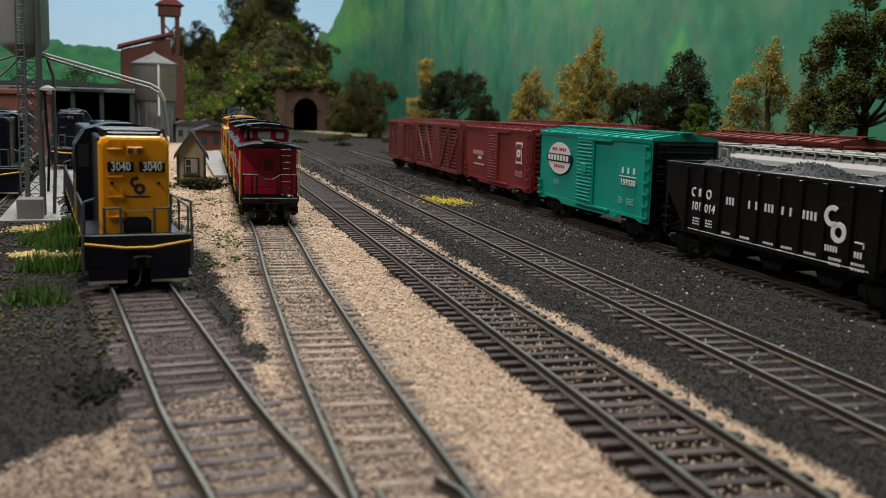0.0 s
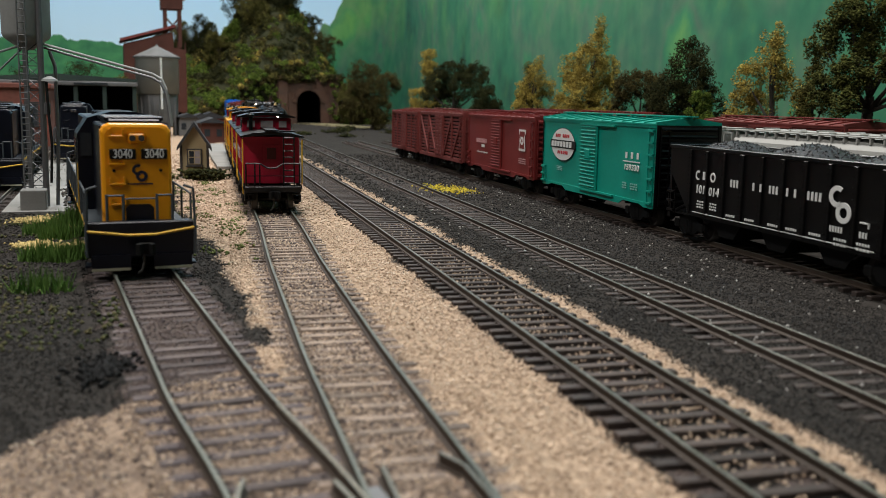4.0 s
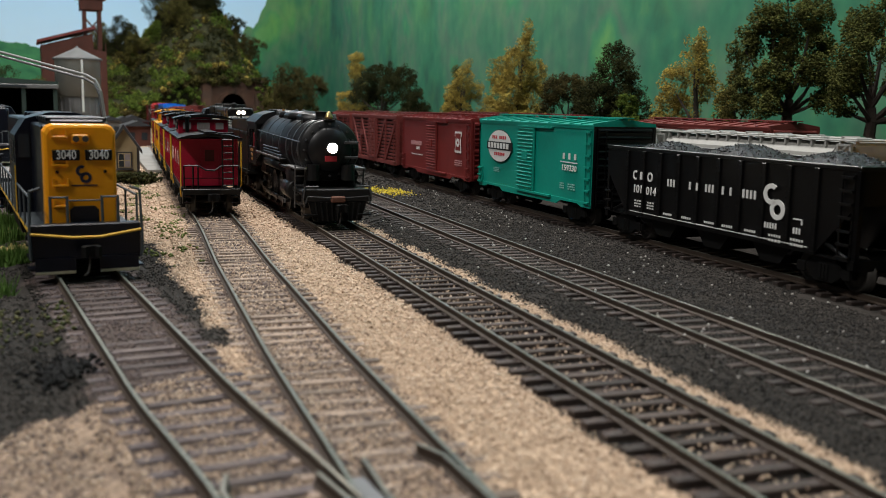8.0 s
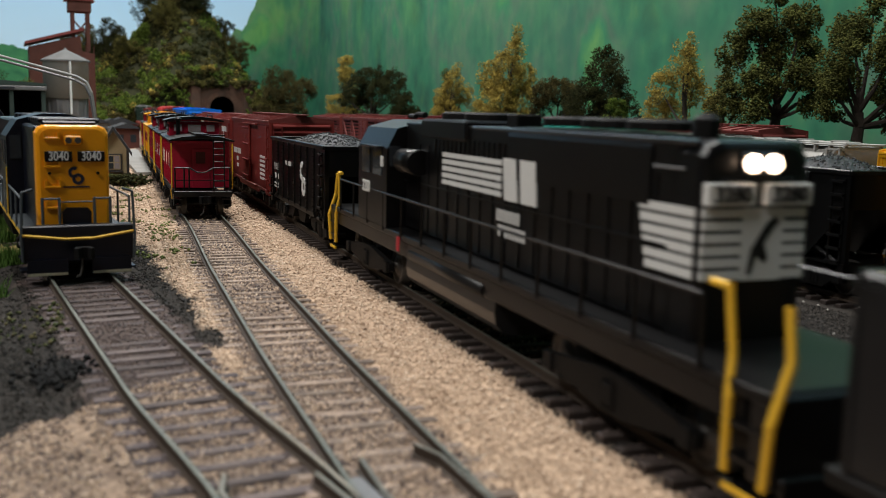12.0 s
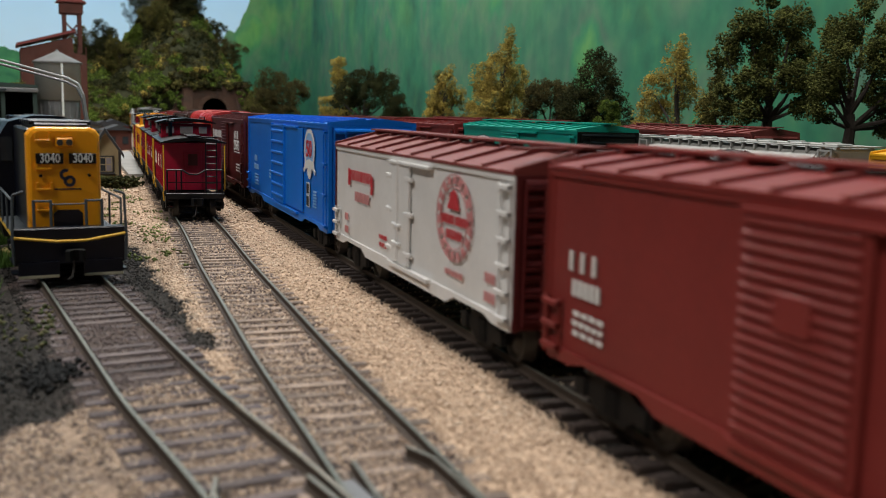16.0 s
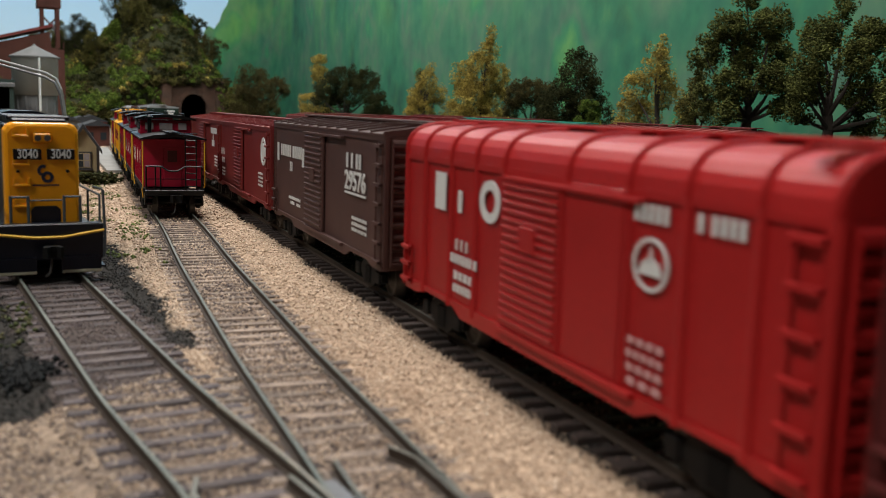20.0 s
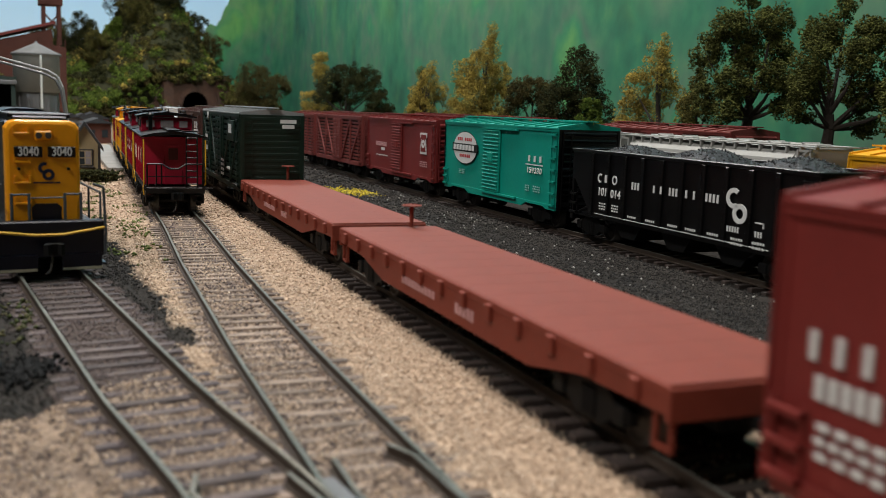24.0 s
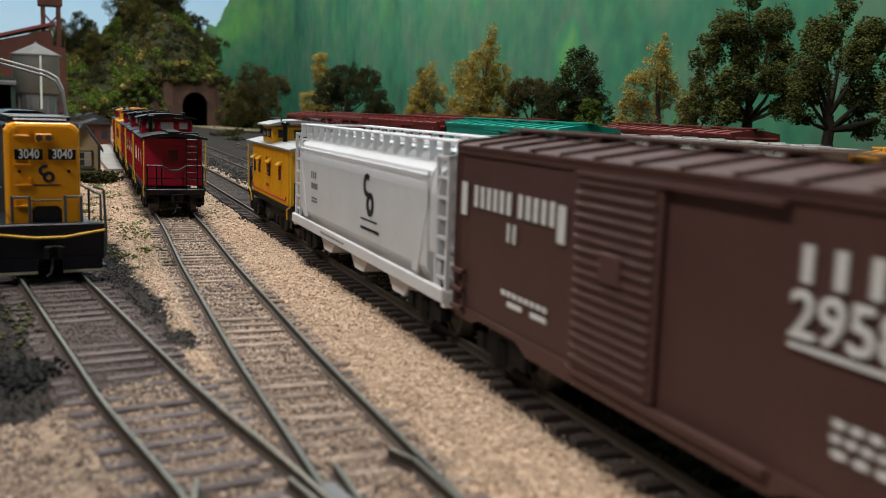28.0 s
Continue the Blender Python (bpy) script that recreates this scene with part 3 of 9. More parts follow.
def room():
    walls = (("wall_west", (-1520, -1500, -1500, 3700)), ("wall_east", (1300, 1320, -1500, 3700)), ("wall_south", (-1520, 1320, -1520, -1500)), ("wall_north", (-1520, 1320, 3700, 3720)))
    for name, (x0, x1, y0, y1) in walls:
        solid(name, Shape().box(x0, x1, y0, y1, -1000, 1500), PLASTER, "plain grey plastered room wall", "wall", kind="structure")
    solid("ceiling", Shape().box(-1520, 1320, -1520, 3720, 1500, 1520), PLASTER, "plain grey room ceiling", "ceiling", kind="structure")
    solid("floor", Shape().box(-1520, 1320, -1520, 3720, -1020, -1000), FLOORGREY, "plain grey room floor", "floor", kind="structure")
    solid("layout_board", Shape().box(-1100, 900, -700, 3900 - 220, -60, -12, 3), WOODEDGE, "plain board that carries the model railway", "board", kind="structure")


# ---- track ----
def rail_profile(shape, path, half=0.4, tall=2.1, base=0.0):
    """A rail swept along points (x, y, z of its top)."""
    prof = [(-0.85, -tall), (0.85, -tall), (0.85, -tall + 0.3), (0.3, -tall + 0.6), (0.3, -0.75), (half, -0.6), (half, -0.08), (half - 0.1, 0), (-half + 0.1, 0), (-half, -0.08), (-half, -0.6), (-0.3, -0.75), (-0.3, -tall + 0.6), (-0.85, -tall + 0.3)]
    v, k = [], len(prof)
    for i, p in enumerate(path):
        a, b = path[max(i - 1, 0)], path[min(i + 1, len(path) - 1)]
        d = Vector((b[0] - a[0], b[1] - a[1])).normalized()
        for px, pz in prof:
            v.append((p[0] + d.y * px, p[1] - d.x * px, p[2] + pz))
    f = []
    for i in range(len(path) - 1):
        for j in range(k):
            f.append((i * k + j, i * k + (j + 1) % k, (i + 1) * k + (j + 1) % k, (i + 1) * k + j))
    f += [tuple(range(k)), tuple(range((len(path) - 1) * k, len(path) * k))]
    shape.add(v, f)


def two_tone(me, head=None):
    """The head's upper faces take the worn steel."""
    me.materials.append(head or RAILTOP)
    top = max(v.co.z for v in me.vertices)
    for p in me.polygons:
        if p.normal.z > 0.5 and p.center.z > top - 0.35 * MM:
            p.material_index = 1
    return me


GAUGE = 8.75
TIE_MESH = {}


def tie_mesh(mat, k):
    if (mat.name, k) not in TIE_MESH:
        rnd = random.Random(k)
        sh = Shape().box(-14.6 - rnd.uniform(-0.3, 0.3), 14.6 + rnd.uniform(-0.3, 0.3), -1.25, 1.25, -4.0, -2.1, 0.18)
        for s in (-1, 1):
            for o in (-1.55, 1.55):
                sh.box(s * GAUGE + o - 0.35, s * GAUGE + o + 0.35, -0.5, 0.5, -2.15, -1.75)
        TIE_MESH[mat.name, k] = sh.mesh("tie", mat)
    return TIE_MESH[mat.name, k]


def track(name, label, poser, y0, y1, mat, near, head=None):
    """Two rails and their ties; those up to `near` are single, the rest lie in one mesh."""
    tr = thing("railway_track", label, "track", "model railway tracks", "structure")
    step = 10.0 if y1 < 1400 else 30.0
    ys = list(np.arange(y0, y1 + 1, step))
    for s in (-1, 1):
        sh = Shape()
        path = []
        for y in ys:
            p = poser(y) @ Vector((s * GAUGE * MM, 0, 0))
            path.append((p.x / MM, p.y / MM, p.z / MM))
        rail_profile(sh, path)
        part("rail", two_tone(sh.mesh("rail", RAIL), head), None, tr)
    rest, y, k = Shape(), y0 + 3, 0
    rnd = random.Random(name)
    while y < y1:
        m = poser(y) @ pose(rnd.uniform(-0.3, 0.3) * MM, 0, 0, 0, 0, rnd.uniform(-0.9, 0.9))
        if near[0] < y < near[1]:
            ob = part("tie", tie_mesh(mat, k % 6), None, tr)
            ob.matrix_world = m
        else:
            b = Shape().box(-14.6, 14.6, -1.25, 1.25, -4.0, -2.1)
            rest.add([(m @ (Vector(q) * MM)) / MM for q in b.v], b.f)
        y += 6.9
        k += 1
    if rest.v:
        tagged(part("tie", rest, mat, tr), kind="stuff")
    return tr


def turnout():
    """Where the engine track leaves the caboose track: frog, wing and guard rails."""
    fr = thing("turnout_frog", "worn steel turnout frog with bright wing rails between the ties", "track fitting", kind="structure")
    sh = Shape().prism([(30.6, 92), (36.6, 92), (34.9, 124), (33.2, 124)], 2, -2.0, -0.05)
    part("frog", sh, POLEGREY, fr)
    for pts in ([(29.4, 128, 0), (30.9, 116, 0), (31.6, 96, 0), (31.0, 60, 0)], [(37.4, 131, 0), (36.2, 118, 0), (35.8, 96, 0), (36.6, 60, 0)]):
        sh = Shape()
        rail_profile(sh, pts)
        part("wing_rail", two_tone(sh.mesh("wing_rail", RAIL)), None, fr)
    for pts in ([(47.5, 134, 0), (49.4, 128, 0), (48.6, 100, 0), (46.4, 60, 0)], [(17.0, 132, 0), (15.3, 126, 0), (17.5, 100, 0), (19.4, 60, 0)]):
        sh = Shape()
        rail_profile(sh, pts)
        part("guard_rail", two_tone(sh.mesh("guard_rail", RAIL)), None, fr)
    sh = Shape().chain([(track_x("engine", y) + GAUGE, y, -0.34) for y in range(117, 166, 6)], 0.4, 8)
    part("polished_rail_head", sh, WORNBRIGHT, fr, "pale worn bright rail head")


ground()
backdrop()
room()
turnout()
track("main", "dark-tied main line track in tan ballast", main_pose, -500, 3800, TIE, (60, 1050))
track("passing", "dark-tied empty track in black cinders", lambda y: on_track("passing", y), -400, 2300, TIE, (110, 900))
track("caboose", "weathered track half buried in tan ballast", lambda y: on_track("caboose", y), -300, 1300, TIEWORN, (80, 480), RAILGREEN)
track("engine", "weathered track in brown cinders", lambda y: on_track("engine", y), -200, 620, TIEGREY, (80, 330), RAILGREEN)
for nm in ("yard_1", "yard_2", "yard_3"):
    track(nm, "dark yard track under standing freight cars", lambda y, nm=nm: on_track(nm, y), -200, 1300, TIE, (130, 560) if nm == "yard_1" else (0, 0))
track("shed", "dark track beside the sanding tower", lambda y: on_track("shed", y), 480, 1250, TIE, (0, 0))


# ---- rolling stock: the car stands at x = 0, rail top z = 0, along y; the readable side is -x ----
SHARED = {}


def shared(key, make):
    if key not in SHARED:
        SHARED[key] = make()
    return SHARED[key]


def wheel_shape(r):
    sh = Shape()
    for s in (-1, 1):
        x = s * 9.4
        v0 = [(r * 0.2, 0.9), (r * 0.4, 0.9), (r * 0.5, 0.2), (r * 0.8, 0.2), (r * 0.86, 0.6), (r, 0.6), (r, -1.4), (r * 1.14, -1.7), (r * 1.14, -2.3), (r * 0.2, -2.3)]
        sh.lathe([(a, x + s * b) for a, b in v0], (0, 0, 0), 0, 18)
    sh.rod((-10.8, 0, 0), (10.8, 0, 0), 0.9, 8)
    return sh


def truck(parent, y, axles=2, base=20.0, r=5.2, mat=None, face=None):
    """A truck with its side frames, bolster and wheelsets."""
    mat = mat or DULLBLACK
    t = part("truck", shared(("bolster", mat.name), lambda: Shape().box(-11, 11, -2.5, 2.5, 4.5, 8, 0.4).mesh("truck", mat)), None, parent)
    t.location = (0, y * MM, 0)

    def frame_mesh(side):
        h = base / 2
        sh = Shape()
        for s in (side,):
            x0, x1 = (s * 12.6 - 0.9, s * 12.6 + 0.9)
            sh.prism([(-h - 2.6, 4.2), (-h + 2.4, 4.2), (-4, 1.8), (4, 1.8), (h - 2.4, 4.2), (h + 2.6, 4.2), (h + 2.6, 6.6), (h - 2, 7.0), (4.5, 9.0), (-4.5, 9.0), (-h + 2, 7.0), (-h - 2.6, 6.6)], 0, x0, x1)
            for k in range(axles):
                y0 = -h + k * base / (axles - 1)
                sh.box(s * 13.5 - 0.7, s * 13.5 + 0.7, y0 - 1.7, y0 + 1.7, 3.6, 7.2, 0.3)
            for o in (-1.5, 0, 1.5):
                sh.rod((s * 13.4, o, 2.6), (s * 13.4, o, 7.4), 0.75, 6)
        return sh.mesh("side_frame", mat)
    for side in (-1, 1):
        part("side_frame", shared(("frame", side, axles, base, mat.name), lambda: frame_mesh(side)), None, t)
    for k in range(axles):
        w = part("wheelset", shared(("wheel", r), lambda: wheel_shape(r).mesh("wheelset", STEEL if face is None else face, True)), None, t)
        w.location = (0, (-base / 2 + k * base / (axles - 1)) * MM, r * MM)
    return t


def coupler(parent, y, s):
    """Knuckle coupler with its steel trip pin. s: which way it points along y."""
    def mk():
        sh = Shape().box(-1.2, 1.2, -1, 4.5, -1.0, 1.0, 0.2)
        sh.prism([(-2.4, 4), (1.4, 4), (2.6, 7.6), (1.4, 8.2), (0.2, 6.4), (-1.4, 6.4), (-2.2, 8.4), (-3.2, 7.8)], 2, -1.6, 1.6)
        return sh.mesh("coupler", DULLBLACK)
    c = part("coupler", shared("coupler", mk), None, parent)
    c.matrix_local = at(0, y, 8.4, 0 if s > 0 else 180)

    def pin():
        return Shape().chain([(0, 5.2, -1), (0, 5.2, -4), (0.6, 5.8, -6.4), (1.8, 6.2, -7.2)], 0.35, 6).mesh("trip_pin", STEEL)
    part("trip_pin", shared("pin", pin), None, c)
    return c


def ladder(parent, mat, x, y, z0, z1, n, wide=5.6, name="ladder"):
    """Rungs that stand off the -x or +x side."""
    s = -1 if x < 0 else 1
    sh = Shape()
    for i in range(n):
        z = z0 + (z1 - z0) * i / (n - 1)
        sh.box(min(x + s * 0.6, x + s * 1.4), max(x + s * 0.6, x + s * 1.4), y - wide / 2, y + wide / 2, z - 0.42, z + 0.42)
        for o in (-wide / 2, wide / 2 - 0.5):
            sh.box(min(x, x + s * 1.2), max(x, x + s * 1.2), y + o, y + o + 0.5, z - 0.35, z + 0.35)
    for o in (-wide / 2, wide / 2 - 0.5):
        sh.box(min(x + s * 0.1, x + s * 0.6), max(x + s * 0.1, x + s * 0.6), y + o, y + o + 0.5, z0 - 1, z1 + 1)
    return part(name, sh, mat, parent)


def end_ladder(parent, mat, x, y, z0, z1, n, wide=4.6):
    s = -1 if y < 0 else 1
    sh = Shape()
    for i in range(n):
        z = z0 + (z1 - z0) * i / (n - 1)
        sh.box(x - wide / 2, x + wide / 2, y + s * 0.5, y + s * 1.0, z - 0.28, z + 0.28)
    for o in (-wide / 2, wide / 2 - 0.5):
        sh.box(x + o, x + o + 0.5, min(y, y + s * 0.8), max(y, y + s * 0.8), z0 - 1, z1 + 1)
    return part("end_ladder", sh, mat, parent)


def running_gear(car, L, mat=None, inset=21.0):
    for s in (-1, 1):
        truck(car, s * (L / 2 - inset), mat=mat)
        coupler(car, s * (L / 2 - 1), s)
    sh = Shape().box(-3.2, 3.2, -L / 2 + 2, L / 2 - 2, 7.2, 10.4, 0.4)
    for k in (-0.28, -0.1, 0.1, 0.28):
        sh.box(-14.5, 14.5, k * L - 1, k * L + 1, 8.4, 10.4)
    sh.rod((-6, 8, 6.5), (-6, 22, 6.5), 2.4, 10)
    sh.box(3, 8, -16, -8, 5, 9, 0.4)
    part("underframe", sh, DULLBLACK, car)


def brake_wheel(car, mat, x, y, z, flat=False):
    sh = Shape()
    ax = 2 if flat else 1
    c = (x, y, z)
    sh.lathe([(2.9, -0.25), (3.3, 0), (2.9, 0.25), (2.6, 0)], c, ax, 16)
    for k in range(4):
        t = k * math.pi / 4
        d = Vector((math.cos(t), math.sin(t), 0)) * 2.7 if flat else Vector((math.cos(t), 0, math.sin(t))) * 2.7
        sh.rod(Vector(c) - d, Vector(c) + d, 0.25, 5)
    return part("brake_wheel", sh, mat, car)


def box_car(label, body, L=141.0, roof=None, ends=None, door_y=6.0, door_w=21.0, eave=46.0, sill=10.2, posts=10, walkway=True, ribbed=True, trucks=None, rungs=7, peak=3.0, end_ribs=11, roof_ribs=12, group="freight cars", door_bars=4, round_roof=False):
    """A closed boxcar: sides with post lines, a sliding door, corrugated ends, ribbed roof, ladders and gear."""
    car = thing("box_car", label, "boxcar", group)
    roof, ends = roof or body, ends or body
    W, h = 16.0, L / 2
    key = ("box", L, body.name, eave, sill, posts)

    def shell():
        return Shape().box(-W + 0.5, W - 0.5, -h + 0.6, h - 0.6, sill, eave, 0.25).mesh("body", body)
    part("body", shared(key, shell), None, car)
    # side sills, dropping between the trucks, eave strips and post strips
    tabs = [(-h * 0.98, sill + 1), (-h * 0.98, sill - 1.4), (-h * 0.86, sill - 1.4), (-h * 0.80, sill - 0.2), (-h * 0.55, sill - 0.2), (-h * 0.48, sill - 2.2), (h * 0.48, sill - 2.2), (h * 0.55, sill - 0.2), (h * 0.80, sill - 0.2), (h * 0.86, sill - 1.4), (h * 0.98, sill - 1.4), (h * 0.98, sill + 1)]
    for s in (-1, 1):
        part("side_sill", shared(("sill", key, s), lambda: Shape().prism(tabs, 0, s * (W - 0.3) - 0.35, s * (W - 0.3) + 0.35).mesh("side_sill", body)), None, car)
        part("eave_strip", shared(("eave", key, s), lambda: Shape().box(s * (W - 0.25) - 0.35, s * (W - 0.25) + 0.35, -h + 0.4, h - 0.4, eave - 1.2, eave + 0.2).mesh("eave_strip", body)), None, car)
        for i in range(posts + 1):
            y = -h + 1.2 + (L - 2.4) * i / max(posts, 1)
            part("side_post", shared(("post", key, s), lambda: Shape().box(s * (W - 0.46) - 0.2, s * (W - 0.46) + 0.2, -0.35, 0.35, sill, eave).mesh("side_post", body)), None, car).location = (0, y * MM, 0)

    turn = [(W * math.cos(a) ** 0.45, eave + peak * math.sin(a) ** 0.8) for a in (radians(d) for d in (0, 12, 25, 40, 55, 70, 83))]
    dome = turn + [(0, eave + peak)] + [(-p, z) for p, z in reversed(turn)]

    def roof_mesh():
        if round_roof:
            return Shape().prism(dome, 1, -h, h).mesh("roof", roof)
        sh = Shape().prism([(-W - 0.4, eave), (W + 0.4, eave), (W + 0.4, eave + 0.7), (0, eave + peak), (-W - 0.4, eave + 0.7)], 1, -h, h)
        return sh.mesh("roof", roof)
    rp = part("roof", shared(("roof", L, roof.name, eave, peak, roof_ribs), roof_mesh), None, car)
    for i in range(roof_ribs + 1):
        y = -h + 0.6 + (L - 1.2) * i / roof_ribs
        for s in (-1, 1):
            if round_roof:
                continue
            rib = [(s * (W + 0.3), eave + 0.6), (s * 2.5, eave + peak - 0.5), (s * 2.5, eave + peak + 0.35), (s * (W + 0.3), eave + 1.35)]
            part("roof_rib", shared(("roof rib", s, roof.name, eave, peak), lambda: Shape().prism(rib, 1, -0.55, 0.55).mesh("roof_rib", roof)), None, rp).location = (0, y * MM, 0)
    if walkway:
        def board():
            z = eave + peak
            sh = Shape()
            for o in (-2.1, 0, 2.1):
                sh.box(o - 0.95, o + 0.95, -h - 2.5, h + 2.5, z + 0.7, z + 1.25)
            for i in range(9):
                y = -h + 3 + (L - 6) * i / 8
                sh.box(-3, 3, y - 0.5, y + 0.5, z - 0.4, z + 0.72)
            for s in (-1, 1):
                for o in (-1.1, 1.1):
                    x0, x1 = sorted((s * 3, s * (W - 1)))
                    sh.box(x0, x1, s * (h - 6) + o - 0.8, s * (h - 6) + o + 0.8, z + 0.1, z + 0.7)
            return sh.mesh("roof_walk", roof)
        part("roof_walk", shared(("walk", L, roof.name, eave, peak), board), None, car)
    for s in (-1, 1):
        def end_mesh(s=s):
            y = s * h
            y0, y1 = sorted((y, y - s * 0.8))
            sh = Shape().box(-W + 0.3, W - 0.3, y0, y1, sill - 1, eave, 0.2)
            for q in (-1, 1):
                sh.box(q * (W - 0.5) - 0.6, q * (W - 0.5) + 0.6, min(y, y + s * 0.5), max(y, y + s * 0.5), sill - 1, eave)
            return sh.mesh("end", ends)
        ep = part("end", shared(("end", s, L, ends.name, eave, sill, end_ribs), end_mesh), None, car)
        for i in range(end_ribs):
            z = sill + 1.8 + (eave - sill - 3.6) * i / (end_ribs - 1)
            part("end_rib", shared(("end rib", ends.name), lambda: Shape().rod((-W + 2, 0, 0), (W - 2, 0, 0), 0.95, 8).mesh("end_rib", ends)), None, ep).location = (0, s * (h + 0.05) * MM, z * MM)
        for q in (-1, 1):
            if q == s:
                ladder(car, body, q * W, s * (h - 4), sill + 1, eave - 2.5, rungs)
                end_ladder(car, ends, q * (W - 4), s * (h + 0.4), sill + 1, eave - 2.5, rungs)
            else:
                ladder(car, body, q * W, s * (h - 4), sill + 1, sill + 9, 3, name="corner_ladder")
    for q in (-1, 1):
        y = door_y * (-q)

        def door_mesh(q=q, y=y):
            x0, x1 = sorted((q * (W - 0.2), q * (W + 0.75)))
            sh = Shape().box(x0, x1, y - door_w / 2, y + door_w / 2, sill + 1.4, eave - 1.6, 0.2)
            if ribbed:
                xb = sorted((q * (W + 0.7), q * (W + 1.5)))
                sh.box(xb[0], xb[1], y - 3.2, y + 3.2, sill + 17, sill + 22, 0.3)
            return sh.mesh("door", body)
        dp = part("door", shared(("door", q, y, door_w, body.name, eave, sill, ribbed), door_mesh), None, car)
        n, lo = (17, 3.0) if ribbed else (door_bars, 4.0)
        for i in range(n):
            z = sill + lo + (eave - sill - 2 * lo) * i / (n - 1)
            part("door_rib", shared(("door rib", door_w, body.name), lambda: Shape().rod((0, -door_w / 2 + 1, 0), (0, door_w / 2 - 1, 0), 0.55, 6).mesh("door_rib", body)), None, dp).location = (q * (W + 0.75) * MM, y * MM, z * MM)

        s0 = y - door_w * 1.5 if q < 0 else y - door_w / 2
        x0, x1 = sorted((q * W, q * (W + 1.3)))
        for za, zb in ((eave - 2.0, eave - 1.3), (sill + 0.2, sill + 1.2)):
            part("door_track", shared(("rails", q, y, door_w, body.name, za), lambda: Shape().box(x0, x1, s0, s0 + door_w * 2, za, zb).mesh("door_track", body)), None, car)
    brake_wheel(car, ends, -5, h + 2.2, eave - 9)
    running_gear(car, L, trucks)
    return car


def coal_load(car, L, z, seed, mounds=3, W=13.6, top=7.0):
    """Heaped coal as a rough sheet with loose lumps on it."""
    rnd = random.Random(seed)
    cen = [(-L / 2 + L * (i + 0.5) / mounds + rnd.uniform(-4, 4), rnd.uniform(0.75, 1.0)) for i in range(mounds)]
    nx, ny = 18, int(L / 1.6)
    sh, v, f = Shape(), [], []

    def height(x, y):
        k = max(a * math.exp(-((y - c) / (L / mounds * 0.40)) ** 2) for c, a in cen)
        edge = max(0.0, 1 - (abs(x) / W) ** 2.4) * max(0.0, 1 - (abs(y) / (L / 2)) ** 8)
        return z + top * k * edge + 0.55 * noise.noise(Vector((x / 1.8, y / 1.8, seed))) + 0.5 * noise.noise(Vector((x / 5, y / 5, seed)))
    for j in range(ny):
        for i in range(nx):
            x, y = -W + 2 * W * i / (nx - 1), -L / 2 + L * j / (ny - 1)
            v.append((x, y, height(x, y)))
    for j in range(ny - 1):
        for i in range(nx - 1):
            a = j * nx + i
            f.append((a, a + 1, a + nx + 1, a + nx))
    sh.add(v, f)
    for k in range(int(L * 14)):
        x, y, r = rnd.uniform(-W, W), rnd.uniform(-L / 2, L / 2), rnd.uniform(0.25, 0.6)
        c = Vector((x, y, height(x, y) + r * 0.3))
        d = [Vector((rnd.uniform(0.6, 1.2) * r if a == 0 else rnd.uniform(-.3, .3) * r, rnd.uniform(0.6, 1.2) * r if a == 1 else rnd.uniform(-.3, .3) * r, rnd.uniform(0.5, 1) * r if a == 2 else 0)) for a in range(3)]
        sh.add([c + d[0], c + d[1], c - d[0], c - d[1], c + d[2], c - d[2]], [(0, 1, 4), (1, 2, 4), (2, 3, 4), (3, 0, 4), (1, 0, 5), (2, 1, 5), (3, 2, 5), (0, 3, 5)])
    return part("coal_load", sh, COAL, car, "heaped crushed black coal")


